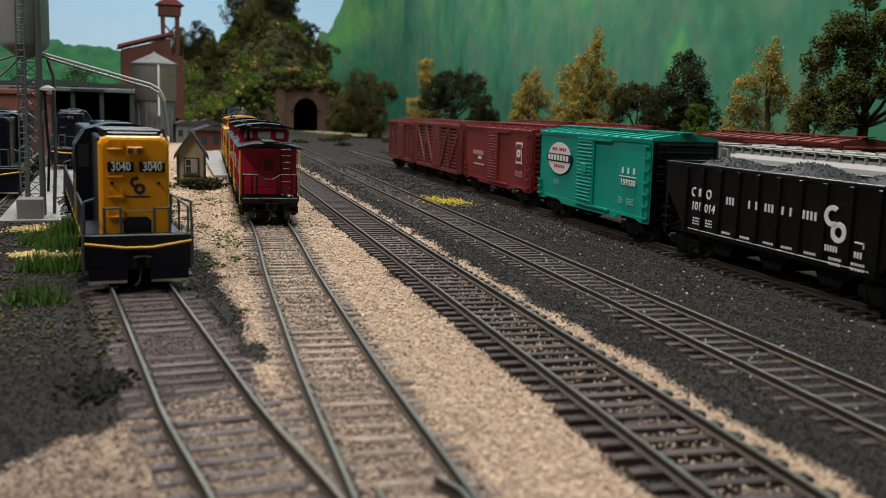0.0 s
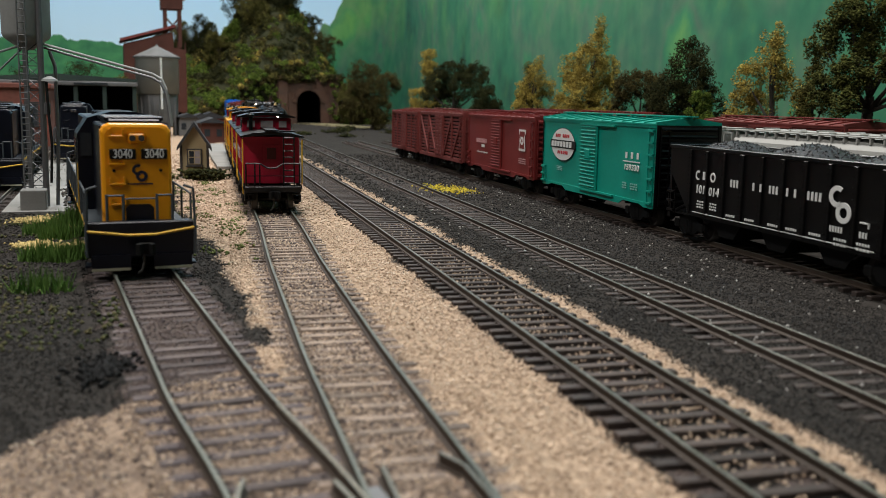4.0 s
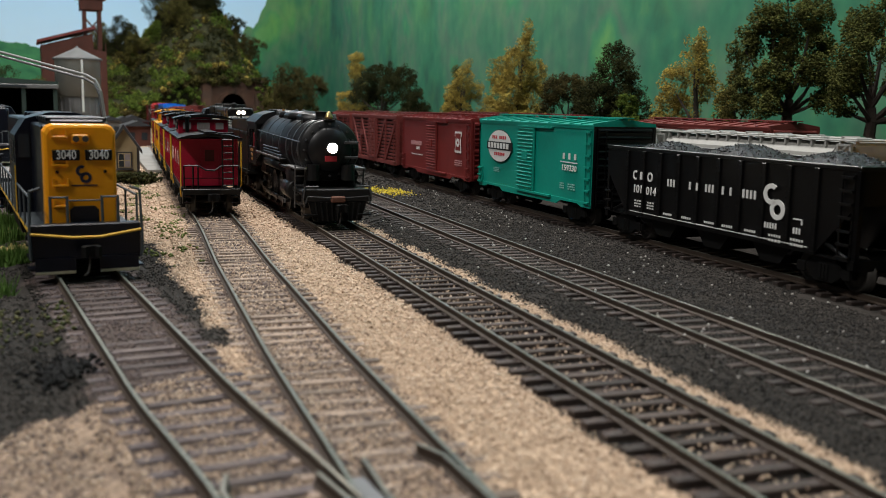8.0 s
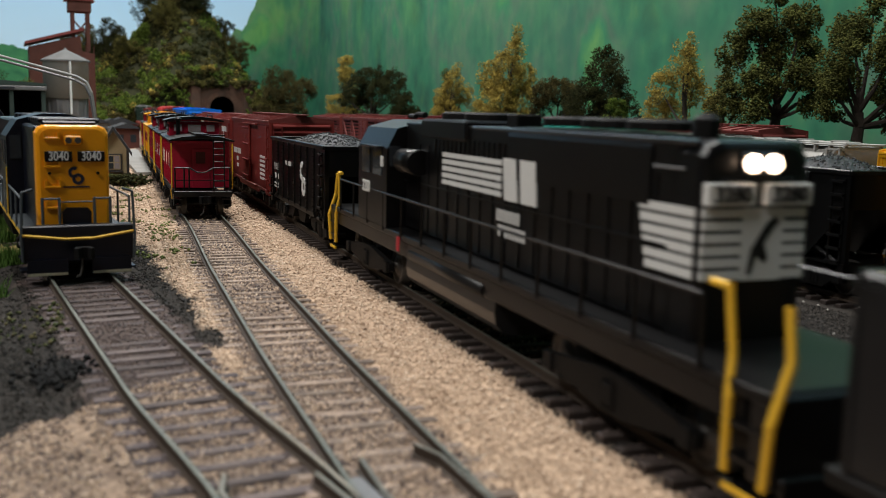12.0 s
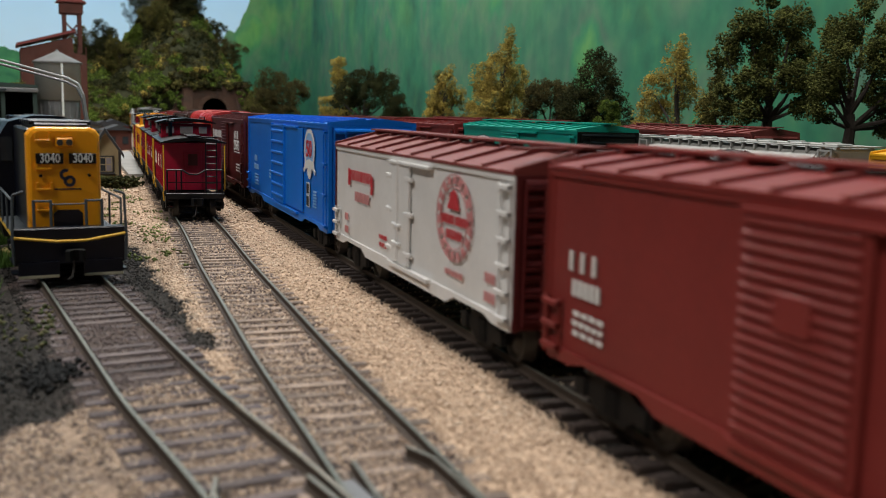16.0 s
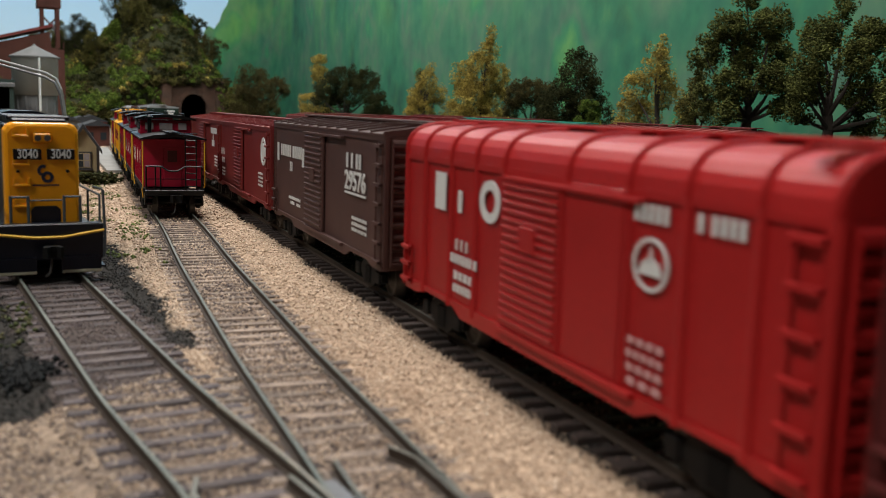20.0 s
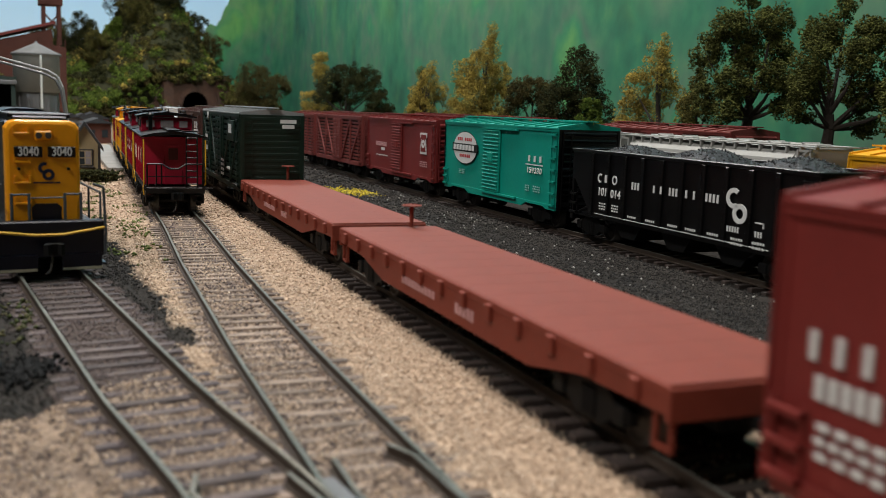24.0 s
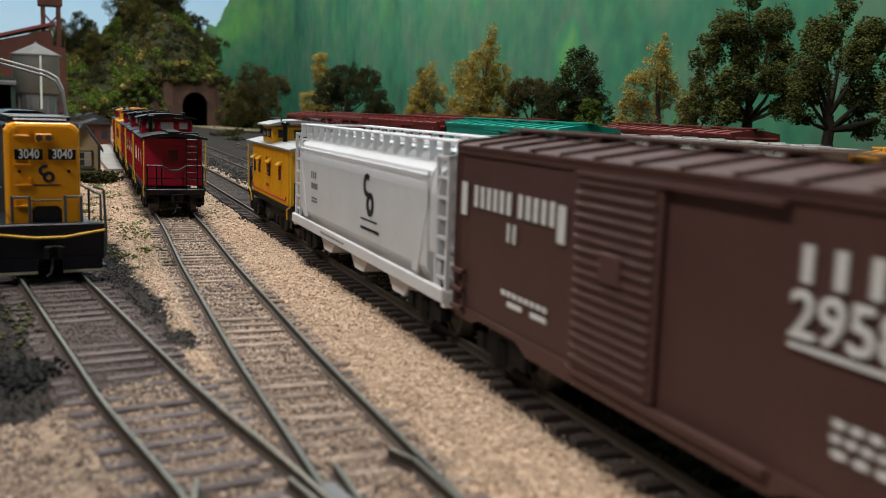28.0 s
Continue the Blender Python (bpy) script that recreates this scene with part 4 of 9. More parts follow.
def hopper_car(label, body, L=136.0, top=39.0, ribs=9, seed=1, offset=False, group="freight cars", mounds=3):
    """An open coal hopper: ribbed sides with rivets, sloped end sheets, bays below, and its load."""
    car = thing("hopper_car", label, "hopper car", group)
    W, h, sill = 16.0, L / 2, 11.0
    slope = 17.0
    for s in (-1, 1):
        x0, x1 = sorted((s * (W - 1.0), s * (W - 0.3)))
        part("side_sheet", Shape().prism([(-h + slope, sill), (h - slope, sill), (h, sill + 17), (h, top), (-h, top), (-h, sill + 17)], 0, x0, x1), body, car)
    for s in (-1, 1):
        y0, y1 = s * h, s * (h - 0.8)
        shs = Shape().prism([(y0, sill + 17), (y1, sill + 17), (s * (h - 30), 8), (s * (h - 31.5), 8)] if s > 0 else [(y1, sill + 17), (y0, sill + 17), (s * (h - 31.5), 8), (s * (h - 30), 8)], 0, -W + 1, W - 1)
        shs.box(-W + 0.6, W - 0.6, min(y0, y1), max(y0, y1), sill + 16, top)
        part("end_sheet", shs, body, car)
        fr = Shape()
        for q in (-1, 1):
            fr.box(q * (W - 1.2) - 0.8, q * (W - 1.2) + 0.8, min(y0, y0 - s * 1.8), max(y0, y0 - s * 1.8), 8, top)
            fr.rod((q * (W - 1.5), s * (h - 1.5), 9.5), (q * (W - 1.5), s * (h - 16), 15), 0.7, 6)
        fr.box(-W, W, min(y0, y0 - s * 2.4), max(y0, y0 - s * 2.4), 7.6, 10.4)
        fr.box(-W + 1, W - 1, s * (h - 9) - 8, s * (h - 9) + 8, 9.6, 10.4)
        part("end_frame", fr, body, car)
        for q in (-1, 1):
            if q == s:
                ladder(car, body, q * W, s * (h - 4), 11, top - 3, 7, name="ladder")
            else:
                ladder(car, body, q * W, s * (h - 4), 11, 19, 3, name="corner_ladder")
    rim = Shape()
    for s in (-1, 1):
        rim.box(s * (W - 0.5) - 0.9, s * (W - 0.5) + 0.9, -h, h, top - 1.0, top + 0.5, 0.2)
        rim.box(-W, W, s * (h - 0.4) - 0.9, s * (h - 0.4) + 0.9, top - 1.0, top + 0.45, 0.2)
    part("top_rim", rim, body, car)
    sl = Shape()
    for s in (-1, 1):
        x0, x1 = sorted((s * (W - 0.6), s * (W + 0.1)))
        sl.box(x0, x1, -h + slope, h - slope, sill - 0.9, sill + 0.8)
    part("side_sill", sl, body, car)
    for i in range(ribs):
        y = -h + slope + 1 + (L - 2 * slope - 2) * i / (ribs - 1)
        for s in (-1, 1):
            def rib(s=s):
                x0, x1 = sorted((s * (W - 0.5), s * (W + (0.35 if offset else 0.5))))
                q = Shape().box(x0, x1, -1.1, 1.1, sill, top - 1, 0.15)
                xr = s * (W + (0.45 if offset else 0.6))
                for k in range(14):
                    z = sill + 1.5 + (top - sill - 4) * k / 13
                    for o in (-0.75, 0.75):
                        q.box(xr - 0.15, xr + 0.15, o - 0.17, o + 0.17, z - 0.17, z + 0.17)
                return q.mesh("side_rib", body)
            part("side_rib", shared(("rib", s, top, offset, body.name), rib), None, car).location = (0, y * MM, 0)
    for c in (-0.22, 0, 0.22):
        part("hopper_bay", Shape().prism([(c * L - 12, sill + 1), (c * L + 12, sill + 1), (c * L + 5, 3.6), (c * L - 5, 3.6)], 0, -W + 3.5, W - 3.5), DULLBLACK, car)
    coal_load(car, L - 3, top - 2.4, seed, mounds)
    brake_wheel(car, DULLBLACK, -4, h + 1.6, top - 6)
    for s in (-1, 1):
        truck(car, s * (h - 15), mat=DULLBLACK)
        coupler(car, s * (h - 1), s)
    return car


def covered_hopper(label, body, L=150.0, round_side=True, group="freight cars", top=46.5):
    """A covered hopper: swelled sides, end cage with ladders, hatch trough and roof walk."""
    car = thing("covered_hopper", label, "hopper car", group)
    h, W = L / 2, 16.0
    prof = [(-W + 2.5, 12), (-W + 0.2, 16), (-W, 24), (-W, 34), (-W + 1.0, 39), (-W + 5.5, 43.5), (W - 5.5, 43.5), (W - 1.0, 39), (W, 34), (W, 24), (W - 0.2, 16), (W - 2.5, 12)]
    sh = Shape().prism(prof, 1, -h + 12, h - 12)
    for s in (-1, 1):
        sh.prism([(x * 0.96, 20 + max(z - 20, 0)) for x, z in prof], 1, min(s * (h - 12), s * (h - 7)), max(s * (h - 12), s * (h - 7)))
    part("body", sh, body, car)
    sl = Shape()
    for s in (-1, 1):
        sl.box(s * W - 0.6, s * W + 0.6, -h, h, 9.6, 13, 0.3)
        sl.box(-W, W, s * (h - 1) - 1, s * (h - 1) + 1, 8.5, 12.5, 0.3)
    part("side_sill", sl, body, car)
    for s in (-1, 1):
        fr = Shape()
        for q in (-1, 1):
            for o in (1.0, 8.0):
                fr.box(q * (W - 1.0) - 0.5, q * (W - 1.0) + 0.5, s * (h - o) - 0.5, s * (h - o) + 0.5, 12, 43)
            for i in range(7):
                z = 15 + i * 4.6
                fr.box(q * (W - 1) - 0.35, q * (W - 1) + 0.35, min(s * (h - 8), s * (h - 1)), max(s * (h - 8), s * (h - 1)), z - 0.35, z + 0.35)
        for i in range(7):
            z = 15 + i * 4.6
            fr.box(-W + 1, -W + 7, s * (h - 1) - 0.35, s * (h - 1) + 0.35, z - 0.35, z + 0.35)
            fr.box(W - 7, W - 1, s * (h - 1) - 0.35, s * (h - 1) + 0.35, z - 0.35, z + 0.35)
        fr.box(-W + 0.5, W - 0.5, s * (h - 1) - 0.5, s * (h - 1) + 0.5, 42, 43.2)
        part("end_cage", fr, body, car)
    rf = Shape()
    for q in (-1, 1):
        rf.box(q * 11.5 - 2, q * 11.5 + 2, -h, h, top - 0.6, top, 0.15)
        n = 18
        for i in range(n):
            y = -h + 1 + (L - 2) * i / (n - 1)
            rf.box(q * 12.5 - 0.9, q * 12.5 + 0.9, y - 0.45, y + 0.45, 41.5, top - 0.5)
    rf.box(-13, 13, -h, -h + 4, top - 0.6, top)
    rf.box(-13, 13, h - 4, h, top - 0.6, top)
    part("roof_walk", rf, body, car)
    for i in range(6):
        y = -h + 18 + (L - 36) * i / 5
        part("hatch", shared(("hatch", body.name), lambda: Shape().box(-4, 4, -8, 8, 43.4, 45.2, 0.5).rod((-4.5, 0, 45.3), (4.5, 0, 45.3), 0.4, 6).mesh("hatch", body)), None, car).location = (0, y * MM, 0)
    for c in (-0.24, 0, 0.24):
        part("hopper_bay", Shape().prism([(c * L - 15, 12.5), (c * L + 15, 12.5), (c * L + 4.5, 4.2), (c * L - 4.5, 4.2)], 0, -W + 3, W - 3), body, car)
    for s in (-1, 1):
        truck(car, s * (h - 18), mat=DULLBLACK)
        coupler(car, s * (h - 1), s)
    return car


def flat_car(label, L=177.0, group="freight cars"):
    """A bare flat car with deepened side sills, stake pockets and an upright brake wheel."""
    car = thing("flat_car", label, "flat car", group)
    h, W = L / 2, 16.2
    part("deck", Shape().box(-W, W, -h, h, 13.0, 15.0, 0.3), FLATRED, car)
    for i in range(16):
        y = -h + L * i / 16
        part("deck_plank", shared(("plank", L), lambda: Shape().box(-W + 0.8, W - 0.8, 0.03, L / 16 - 0.03, 14.9, 15.08).mesh("deck_plank", FLATRED)), None, car).location = (0, y * MM, 0)
    for s in (-1, 1):
        x0, x1 = sorted((s * (W - 1.2), s * (W - 0.2)))
        part("side_sill", Shape().prism([(-h, 14), (-h, 10.5), (-h * 0.72, 9.8), (-h * 0.5, 6.2), (h * 0.5, 6.2), (h * 0.72, 9.8), (h, 10.5), (h, 14)], 0, x0, x1), FLATRED, car)
        for i in range(13):
            y = -h + 8 + (L - 16) * i / 12
            x0, x1 = sorted((s * (W - 0.3), s * (W + 0.9)))
            part("stake_pocket", shared(("stake", s), lambda: Shape().box(x0, x1, -1.2, 1.2, 10.8, 14.2, 0.25).mesh("stake_pocket", FLATRED)), None, car).location = (0, y * MM, 0)
        part("end_sill", Shape().box(-W, W, s * h - 0.6, s * h + 0.6, 9.5, 14.6, 0.2), FLATRED, car)
        for q in (-1, 1):
            st = Shape()
            st.box(q * (W - 1.5) - 0.5, q * (W - 1.5) + 0.5, s * (h - 2.5) - 2.2, s * (h - 2.5) + 2.2, 4.6, 5.4)
            for o in (-2, 2):
                st.box(q * (W - 1.5) - 0.4, q * (W - 1.5) + 0.4, s * (h - 2.5) + o - 0.35, s * (h - 2.5) + o + 0.35, 4.6, 11)
            part("step", st, FLATRED, car)
        truck(car, s * (h - 26), mat=DULLBLACK)
        coupler(car, s * (h - 1), s)
    sh = Shape().rod((7, h - 1.5, 14), (7, h - 1.5, 21.5), 0.7, 8)
    part("brake_staff", sh, FLATRED, car)
    brake_wheel(car, FLATRED, 7, h - 1.5, 22, True)
    part("underframe", Shape().box(-4, 4, -h + 4, h - 4, 5.5, 12.5, 0.4), DULLBLACK, car)
    plain_bars(car, [10], FADEDPINK, -W + 0.15, 17, 9.6, 24, 1.8)
    plain_bars(car, [5], FADEDPINK, -W + 0.15, -13, 9.6, 11, 2.4, "number_bars")
    return car


def stock_car(label, body, L=136.0, roof=None, eave=47.0, group="freight cars", zee=True):
    """A slatted stock car with diagonal braces and a plain slatted door."""
    car = thing("stock_car", label, "stock car", group)
    W, h, sill = 16.0, L / 2, 10.4
    roof = roof or body
    part("floor", Shape().box(-W + 1, W - 1, -h, h, sill - 1, sill + 1), body, car)
    # an added black block fills the inside, so gaps between slats read as shade
    part("interior_shade_block", Shape().box(-W + 2.2, W - 2.2, -h + 2, h - 2, sill + 1, eave - 1), DULLBLACK, car)
    n = 13
    for s in (-1, 1):
        x0, x1 = sorted((s * (W - 1.1), s * (W - 0.4)))
        for i in range(n):
            z = sill + 0.8 + (eave - sill - 2.6) * i / (n - 1)
            part("slat", shared(("slat", s, L, body.name), lambda: Shape().box(x0, x1, -h + 0.5, h - 0.5, -0.85, 0.85, 0.12).mesh("slat", body)), None, car).location = (0, 0, z * MM)
        br = Shape()
        xb = sorted((s * (W - 0.5), s * (W + 0.35)))
        for y in (-h + 1, -h * 0.55, -h * 0.18, h * 0.18, h * 0.55, h - 1):
            br.box(xb[0], xb[1], y - 1.0, y + 1.0, sill - 1, eave)
        for a, b in ((-h + 1, -h * 0.55), (-h * 0.55, -h * 0.18), (h * 0.55, h * 0.18), (h - 1, h * 0.55)):
            if not zee:
                continue
            d = 1.5
            br.add([(x, y, z) for x in xb for y, z in ((a - d, eave - 1), (a + d, eave - 1), (b + d, sill + 1), (b - d, sill + 1))], [(0, 1, 2, 3), (4, 5, 6, 7), (0, 1, 5, 4), (1, 2, 6, 5), (2, 3, 7, 6), (3, 0, 4, 7)])
        br.box(xb[0], xb[1], -h, h, eave - 1.6, eave + 0.3)
        br.box(xb[0], xb[1], -h, h, sill - 1.6, sill + 1)
        part("side_frame", br, body, car)
        xd = sorted((s * (W + 0.2), s * (W + 0.9)))
        dp = part("door", Shape().box(min(s * (W - 0.1), s * (W + 0.25)), max(s * (W - 0.1), s * (W + 0.25)), -11, 11, sill + 1.5, eave - 2), body, car)
        for y in (-10, 10):
            part("door_stile", Shape().box(xd[0], xd[1], y - 1, y + 1, sill + 1.5, eave - 2, 0.1), body, dp)
        for i in range(11):
            z = sill + 2.5 + (eave - sill - 6) * i / 10
            part("door_slat", shared(("door slat", s, body.name), lambda: Shape().box(xd[0] + 0.05, xd[1] - 0.1, -9.5, 9.5, -1.1, 0.9, 0.15).mesh("door_slat", body)), None, dp).location = (0, 0, z * MM)
        part("door_bar", Shape().box(xd[0] - 0.15, xd[1] + 0.15, -1, 1, sill + 1.5, eave - 2), body, dp)
        part("placard", Shape().box(min(s * W, s * (W + 0.8)), max(s * W, s * (W + 0.8)), 30, 38, 29, 34, 0.1), body, car) if body is OXIDE2 else None
        ladder(car, body, s * W, s * (h - 4), sill + 1, eave - 3, 7)
        en = Shape().box(-W + 0.8, W - 0.8, s * h - 0.7, s * h + 0.3, sill - 1, eave)
        for q in (-1, 1):
            en.box(q * (W - 1) - 1, q * (W - 1) + 1, min(s * h, s * (h + 1.2)), max(s * h, s * (h + 1.2)), sill - 1, eave)
        ep = part("end", en, body, car)
        for i in range(12):
            z = sill + 2 + (eave - sill - 4) * i / 11
            part("end_board", shared(("end board", body.name), lambda: Shape().box(-W + 1.4, W - 1.4, -0.4, 0.4, -0.9, 0.9, 0.15).mesh("end_board", body)), None, ep).location = (0, s * (h + 0.4) * MM, z * MM)
        end_ladder(car, body, s * (W - 4), s * (h + 0.6), sill + 1, eave - 3, 7)
    rf = Shape().prism([(-W - 0.4, eave), (W + 0.4, eave), (W + 0.4, eave + 0.6), (0, eave + 2.6), (-W - 0.4, eave + 0.6)], 1, -h, h)
    rp = part("roof", rf, roof, car)
    for i in range(13):
        y = -h + 0.5 + (L - 1) * i / 12
        for s in (-1, 1):
            part("roof_rib", shared(("stock roof rib", s, roof.name, eave), lambda: Shape().prism([(s * (W + 0.3), eave + 0.5), (s * 2.5, eave + 2.2), (s * 2.5, eave + 2.9), (s * (W + 0.3), eave + 1.2)], 1, -0.5, 0.5).mesh("roof_rib", roof)), None, rp).location = (0, y * MM, 0)
    rw = Shape()
    for o in (-2.1, 0, 2.1):
        rw.box(o - 0.95, o + 0.95, -h - 2, h + 2, eave + 3.2, eave + 3.8)
    part("roof_walk", rw, roof, car)
    running_gear(car, L, None)
    return car


def caboose(label, body, trim, L=100.0, roof=None, end_col=None, group="cabooses", cup_y=8.0, pale=True):
    """A caboose: body with windows, end platforms with railings and ladders, arched roof, cupola and smoke stack."""
    car = thing("caboose", label, "caboose", group)
    roof = roof or BLACK
    W, h, fl, eave = 13.5, L / 2, 12.6, 35.5
    b = h - 11
    part("body", Shape().box(-W, W, -b, b, fl, eave, 0.25), body, car)
    sh = Shape()
    for s in (-1, 1):
        for i in range(23):
            y = -b + 1 + (2 * b - 2) * i / 22
            sh.box(s * W - 0.18, s * W + 0.18, y - 0.12, y + 0.12, fl + 1, eave - 1)
    tagged(part("siding", sh, body, car), kind="stuff")
    arch = [(W + 1.6, eave - 0.2), (W + 1.6, eave + 0.5), (9, eave + 2.0), (0, eave + 2.7), (-9, eave + 2.0), (-W - 1.6, eave + 0.5), (-W - 1.6, eave - 0.2), (0, eave + 1.2)]
    part("roof", Shape().prism(arch, 1, -h + 1, h - 1), roof, car)
    cup = Shape().box(-W + 1, W - 1, cup_y - 11, cup_y + 11, eave, eave + 8.2, 0.25)
    cp = part("cupola", cup, body, car)
    carch = [(p * 0.98, z + 8.6) for p, z in arch]
    part("cupola_roof", Shape().prism(carch, 1, cup_y - 13.5, cup_y + 13.5), roof, cp)
    for s in (-1, 1):
        yy = cup_y + s * 11
        for x in (-8.2, 0, 8.2) if s < 0 else (-6, 6):
            w = 3.2 if x == 0 else 2.0
            part("window_frame", Shape().box(x - w - 0.5, x + w + 0.5, min(yy, yy + s * 0.4), max(yy, yy + s * 0.4), eave + 3.0, eave + 7.4), body, cp)
            part("window_pane", Shape().box(x - w, x + w, min(yy, yy + s * 0.6), max(yy, yy + s * 0.6), eave + 3.5, eave + 6.9), PALEGLASS if pale else GLASS, cp)
        for y in (cup_y - 5, cup_y + 5):
            part("window_pane", Shape().box(s * (W - 1) - 0.5, s * (W - 1) + 0.5, y - 3, y + 3, eave + 3.4, eave + 7), GLASS, cp)
    for s in (-1, 1):
        for y in (-b * 0.66, -b * 0.1, b * 0.5, b * 0.8):
            part("window_frame", Shape().box(s * W - 0.45, s * W + 0.45, y - 2.9, y + 2.9, fl + 9, fl + 17), trim, car)
            part("window_pane", Shape().box(s * W - 0.6, s * W + 0.6, y - 2.2, y + 2.2, fl + 9.7, fl + 16.3), GLASS, car)
        part("side_sill", Shape().box(s * W - 0.5, s * W + 0.5, -h, h, fl - 2, fl, 0.2), DULLBLACK, car)
    for s in (-1, 1):
        pl = Shape().box(-W + 0.3, W - 0.3, min(s * b, s * h), max(s * b, s * h), fl - 2.2, fl - 0.8, 0.3)
        part("platform", pl, DULLBLACK, car)
        yb = s * (b + 0.2)
        part("end_door", Shape().box(-4.2, 4.2, min(yb, yb + s * 0.4), max(yb, yb + s * 0.4), fl, eave - 4, 0.15), body, car)
        part("door_window", Shape().box(-2.2, 2.2, min(yb, yb + s * 0.7), max(yb, yb + s * 0.7), eave - 11, eave - 5.5), MAROON if pale else GLASS, car)
        ye = s * (h - 0.8)
        rl = Shape()
        rl.chain([(-W + 0.8, ye, fl + 10.4), (-6, ye, fl + 10.4), (-2.5, ye, fl + 8.2), (1.5, ye, fl + 8.2), (5, ye, fl + 10.4), (W - 0.8, ye, fl + 10.4)], 0.4, 6)
        for x in (-W + 0.8, -W + 5, -6.2, 5.2, W - 0.8):
            rl.rod((x, ye, fl - 1), (x, ye, fl + 10.4), 0.38, 6)
        rl.rod((-W + 0.8, ye, fl + 4.5), (W - 0.8, ye, fl + 4.5), 0.22, 5)
        part("end_railing", rl, BLACK, car)
        ld = Shape()
        for x in (5.2, 10.2):
            ld.rod((x, ye, fl - 1), (x, ye, eave + 1.8), 0.36, 6)
        for i in range(8):
            z = fl + 1 + i * 3.1
            ld.rod((5.2, ye, z), (10.2, ye, z), 0.3, 6)
        part("end_ladder", ld, BLACK, car)
        for q in (-1, 1):
            gr = Shape().chain([(q * (W + 0.2), s * (b + 1), fl - 5), (q * (W + 0.6), s * (b + 2), fl - 1), (q * (W + 0.6), s * (h - 2), fl + 1), (q * (W + 0.6), s * (h - 1.4), eave - 1)], 0.34, 6)
            part("grab_rail", gr, LINE, car)
            st = Shape()
            for z in (fl - 7.6, fl - 4.8):
                st.box(q * (W - 2) - 2, q * (W - 2) + 2, s * (h - 6) - 3, s * (h - 6) + 3, z - 0.3, z + 0.3)
            st.box(q * (W - 0.4) - 0.3, q * (W - 0.4) + 0.3, s * (h - 6) - 3.2, s * (h - 6) + 3.2, fl - 7.8, fl - 2, 0.1)
            part("steps", st, BLACK, car)
        part("end_beam", Shape().box(-W, W, s * h - 0.8, s * h + 0.4, fl - 3.4, fl - 0.6, 0.2), BLACK, car)
        coupler(car, s * h, s)
        truck(car, s * (h - 19), face=CHROME)
        rw = Shape().box(-3, 3, min(s * (cup_y * s + 13), s * h), max(s * (cup_y * s + 13), s * h), eave + 3.0, eave + 3.5)
        rw.box(3.5, 11, s * (h - 5) - 2.5, s * (h - 5) + 2.5, eave + 2.6, eave + 3.1)
        part("roof_walk", rw, roof, car)
    gz = eave + 11.8
    part("roof_grab_rail", Shape().chain([(-9, cup_y - 12, gz - 1.5), (-9, cup_y - 12, gz), (-9, cup_y + 12, gz), (-9, cup_y + 12, gz - 1.5)], 0.3).chain([(9, cup_y - 12, gz - 1.5), (9, cup_y - 12, gz), (9, cup_y + 12, gz), (9, cup_y + 12, gz - 1.5)], 0.3), BLACK, car)
    part("smoke_stack", Shape().lathe([(1.0, 0), (1.0, 8), (1.9, 8.2), (1.9, 9), (0.6, 10)], (-8.5, cup_y - 18, eave + 1), 2, 12), BLACK, car)
    part("underframe", Shape().box(-10, 10, -14, 14, 4.5, fl - 2, 0.5), DULLBLACK, car)
    return car


# ---- engines ----
def hood_nose(car, mat, hw, y, z0, z1, s=-1, deep=10.0):
    """The rounded end of a hood, with a bevelled brow."""
    pr = [(-hw, z0), (hw, z0), (hw, z1 - 2.2), (hw - 1.0, z1 - 0.7), (hw - 2.6, z1), (-hw + 2.6, z1), (-hw + 1.0, z1 - 0.7), (-hw, z1 - 2.2)]
    v, n = [], len(pr)
    for k, (ins, dy) in enumerate(((0, deep), (0, 1.2), (0.35, 0.4), (1.1, 0))):
        for x, z in pr:
            sx = -1 if x < 0 else 1
            v.append((x - sx * ins, y - s * dy * 1.0, z - (ins if z > z0 else 0)))
    f = [(k * n + i, k * n + (i + 1) % n, (k + 1) * n + (i + 1) % n, (k + 1) * n + i) for k in range(3) for i in range(n)]
    f += [tuple(range(n)), tuple(range(3 * n, 4 * n))]
    return part("hood_end", Shape().add(v, f), mat, car)


def handrails(car, mat, L, s_list=(-1, 1), z=17.0, W=15.4, inset=4.0, posts=9, name="side_railing"):
    for s in s_list:
        for i in range(posts):
            y = -L / 2 + inset + (L - 2 * inset) * i / (posts - 1)
            part("stanchion", shared(("stan", mat.name, z), lambda: Shape().rod((0, 0, 0), (0, 0, 11), 0.36, 6).mesh("stanchion", mat)), None, car).location = (s * W * MM, y * MM, (z - 1) * MM)
        part(name, Shape().rod((s * W, -L / 2 + inset, z + 10), (s * W, L / 2 - inset, z + 10), 0.36, 6), mat, car)


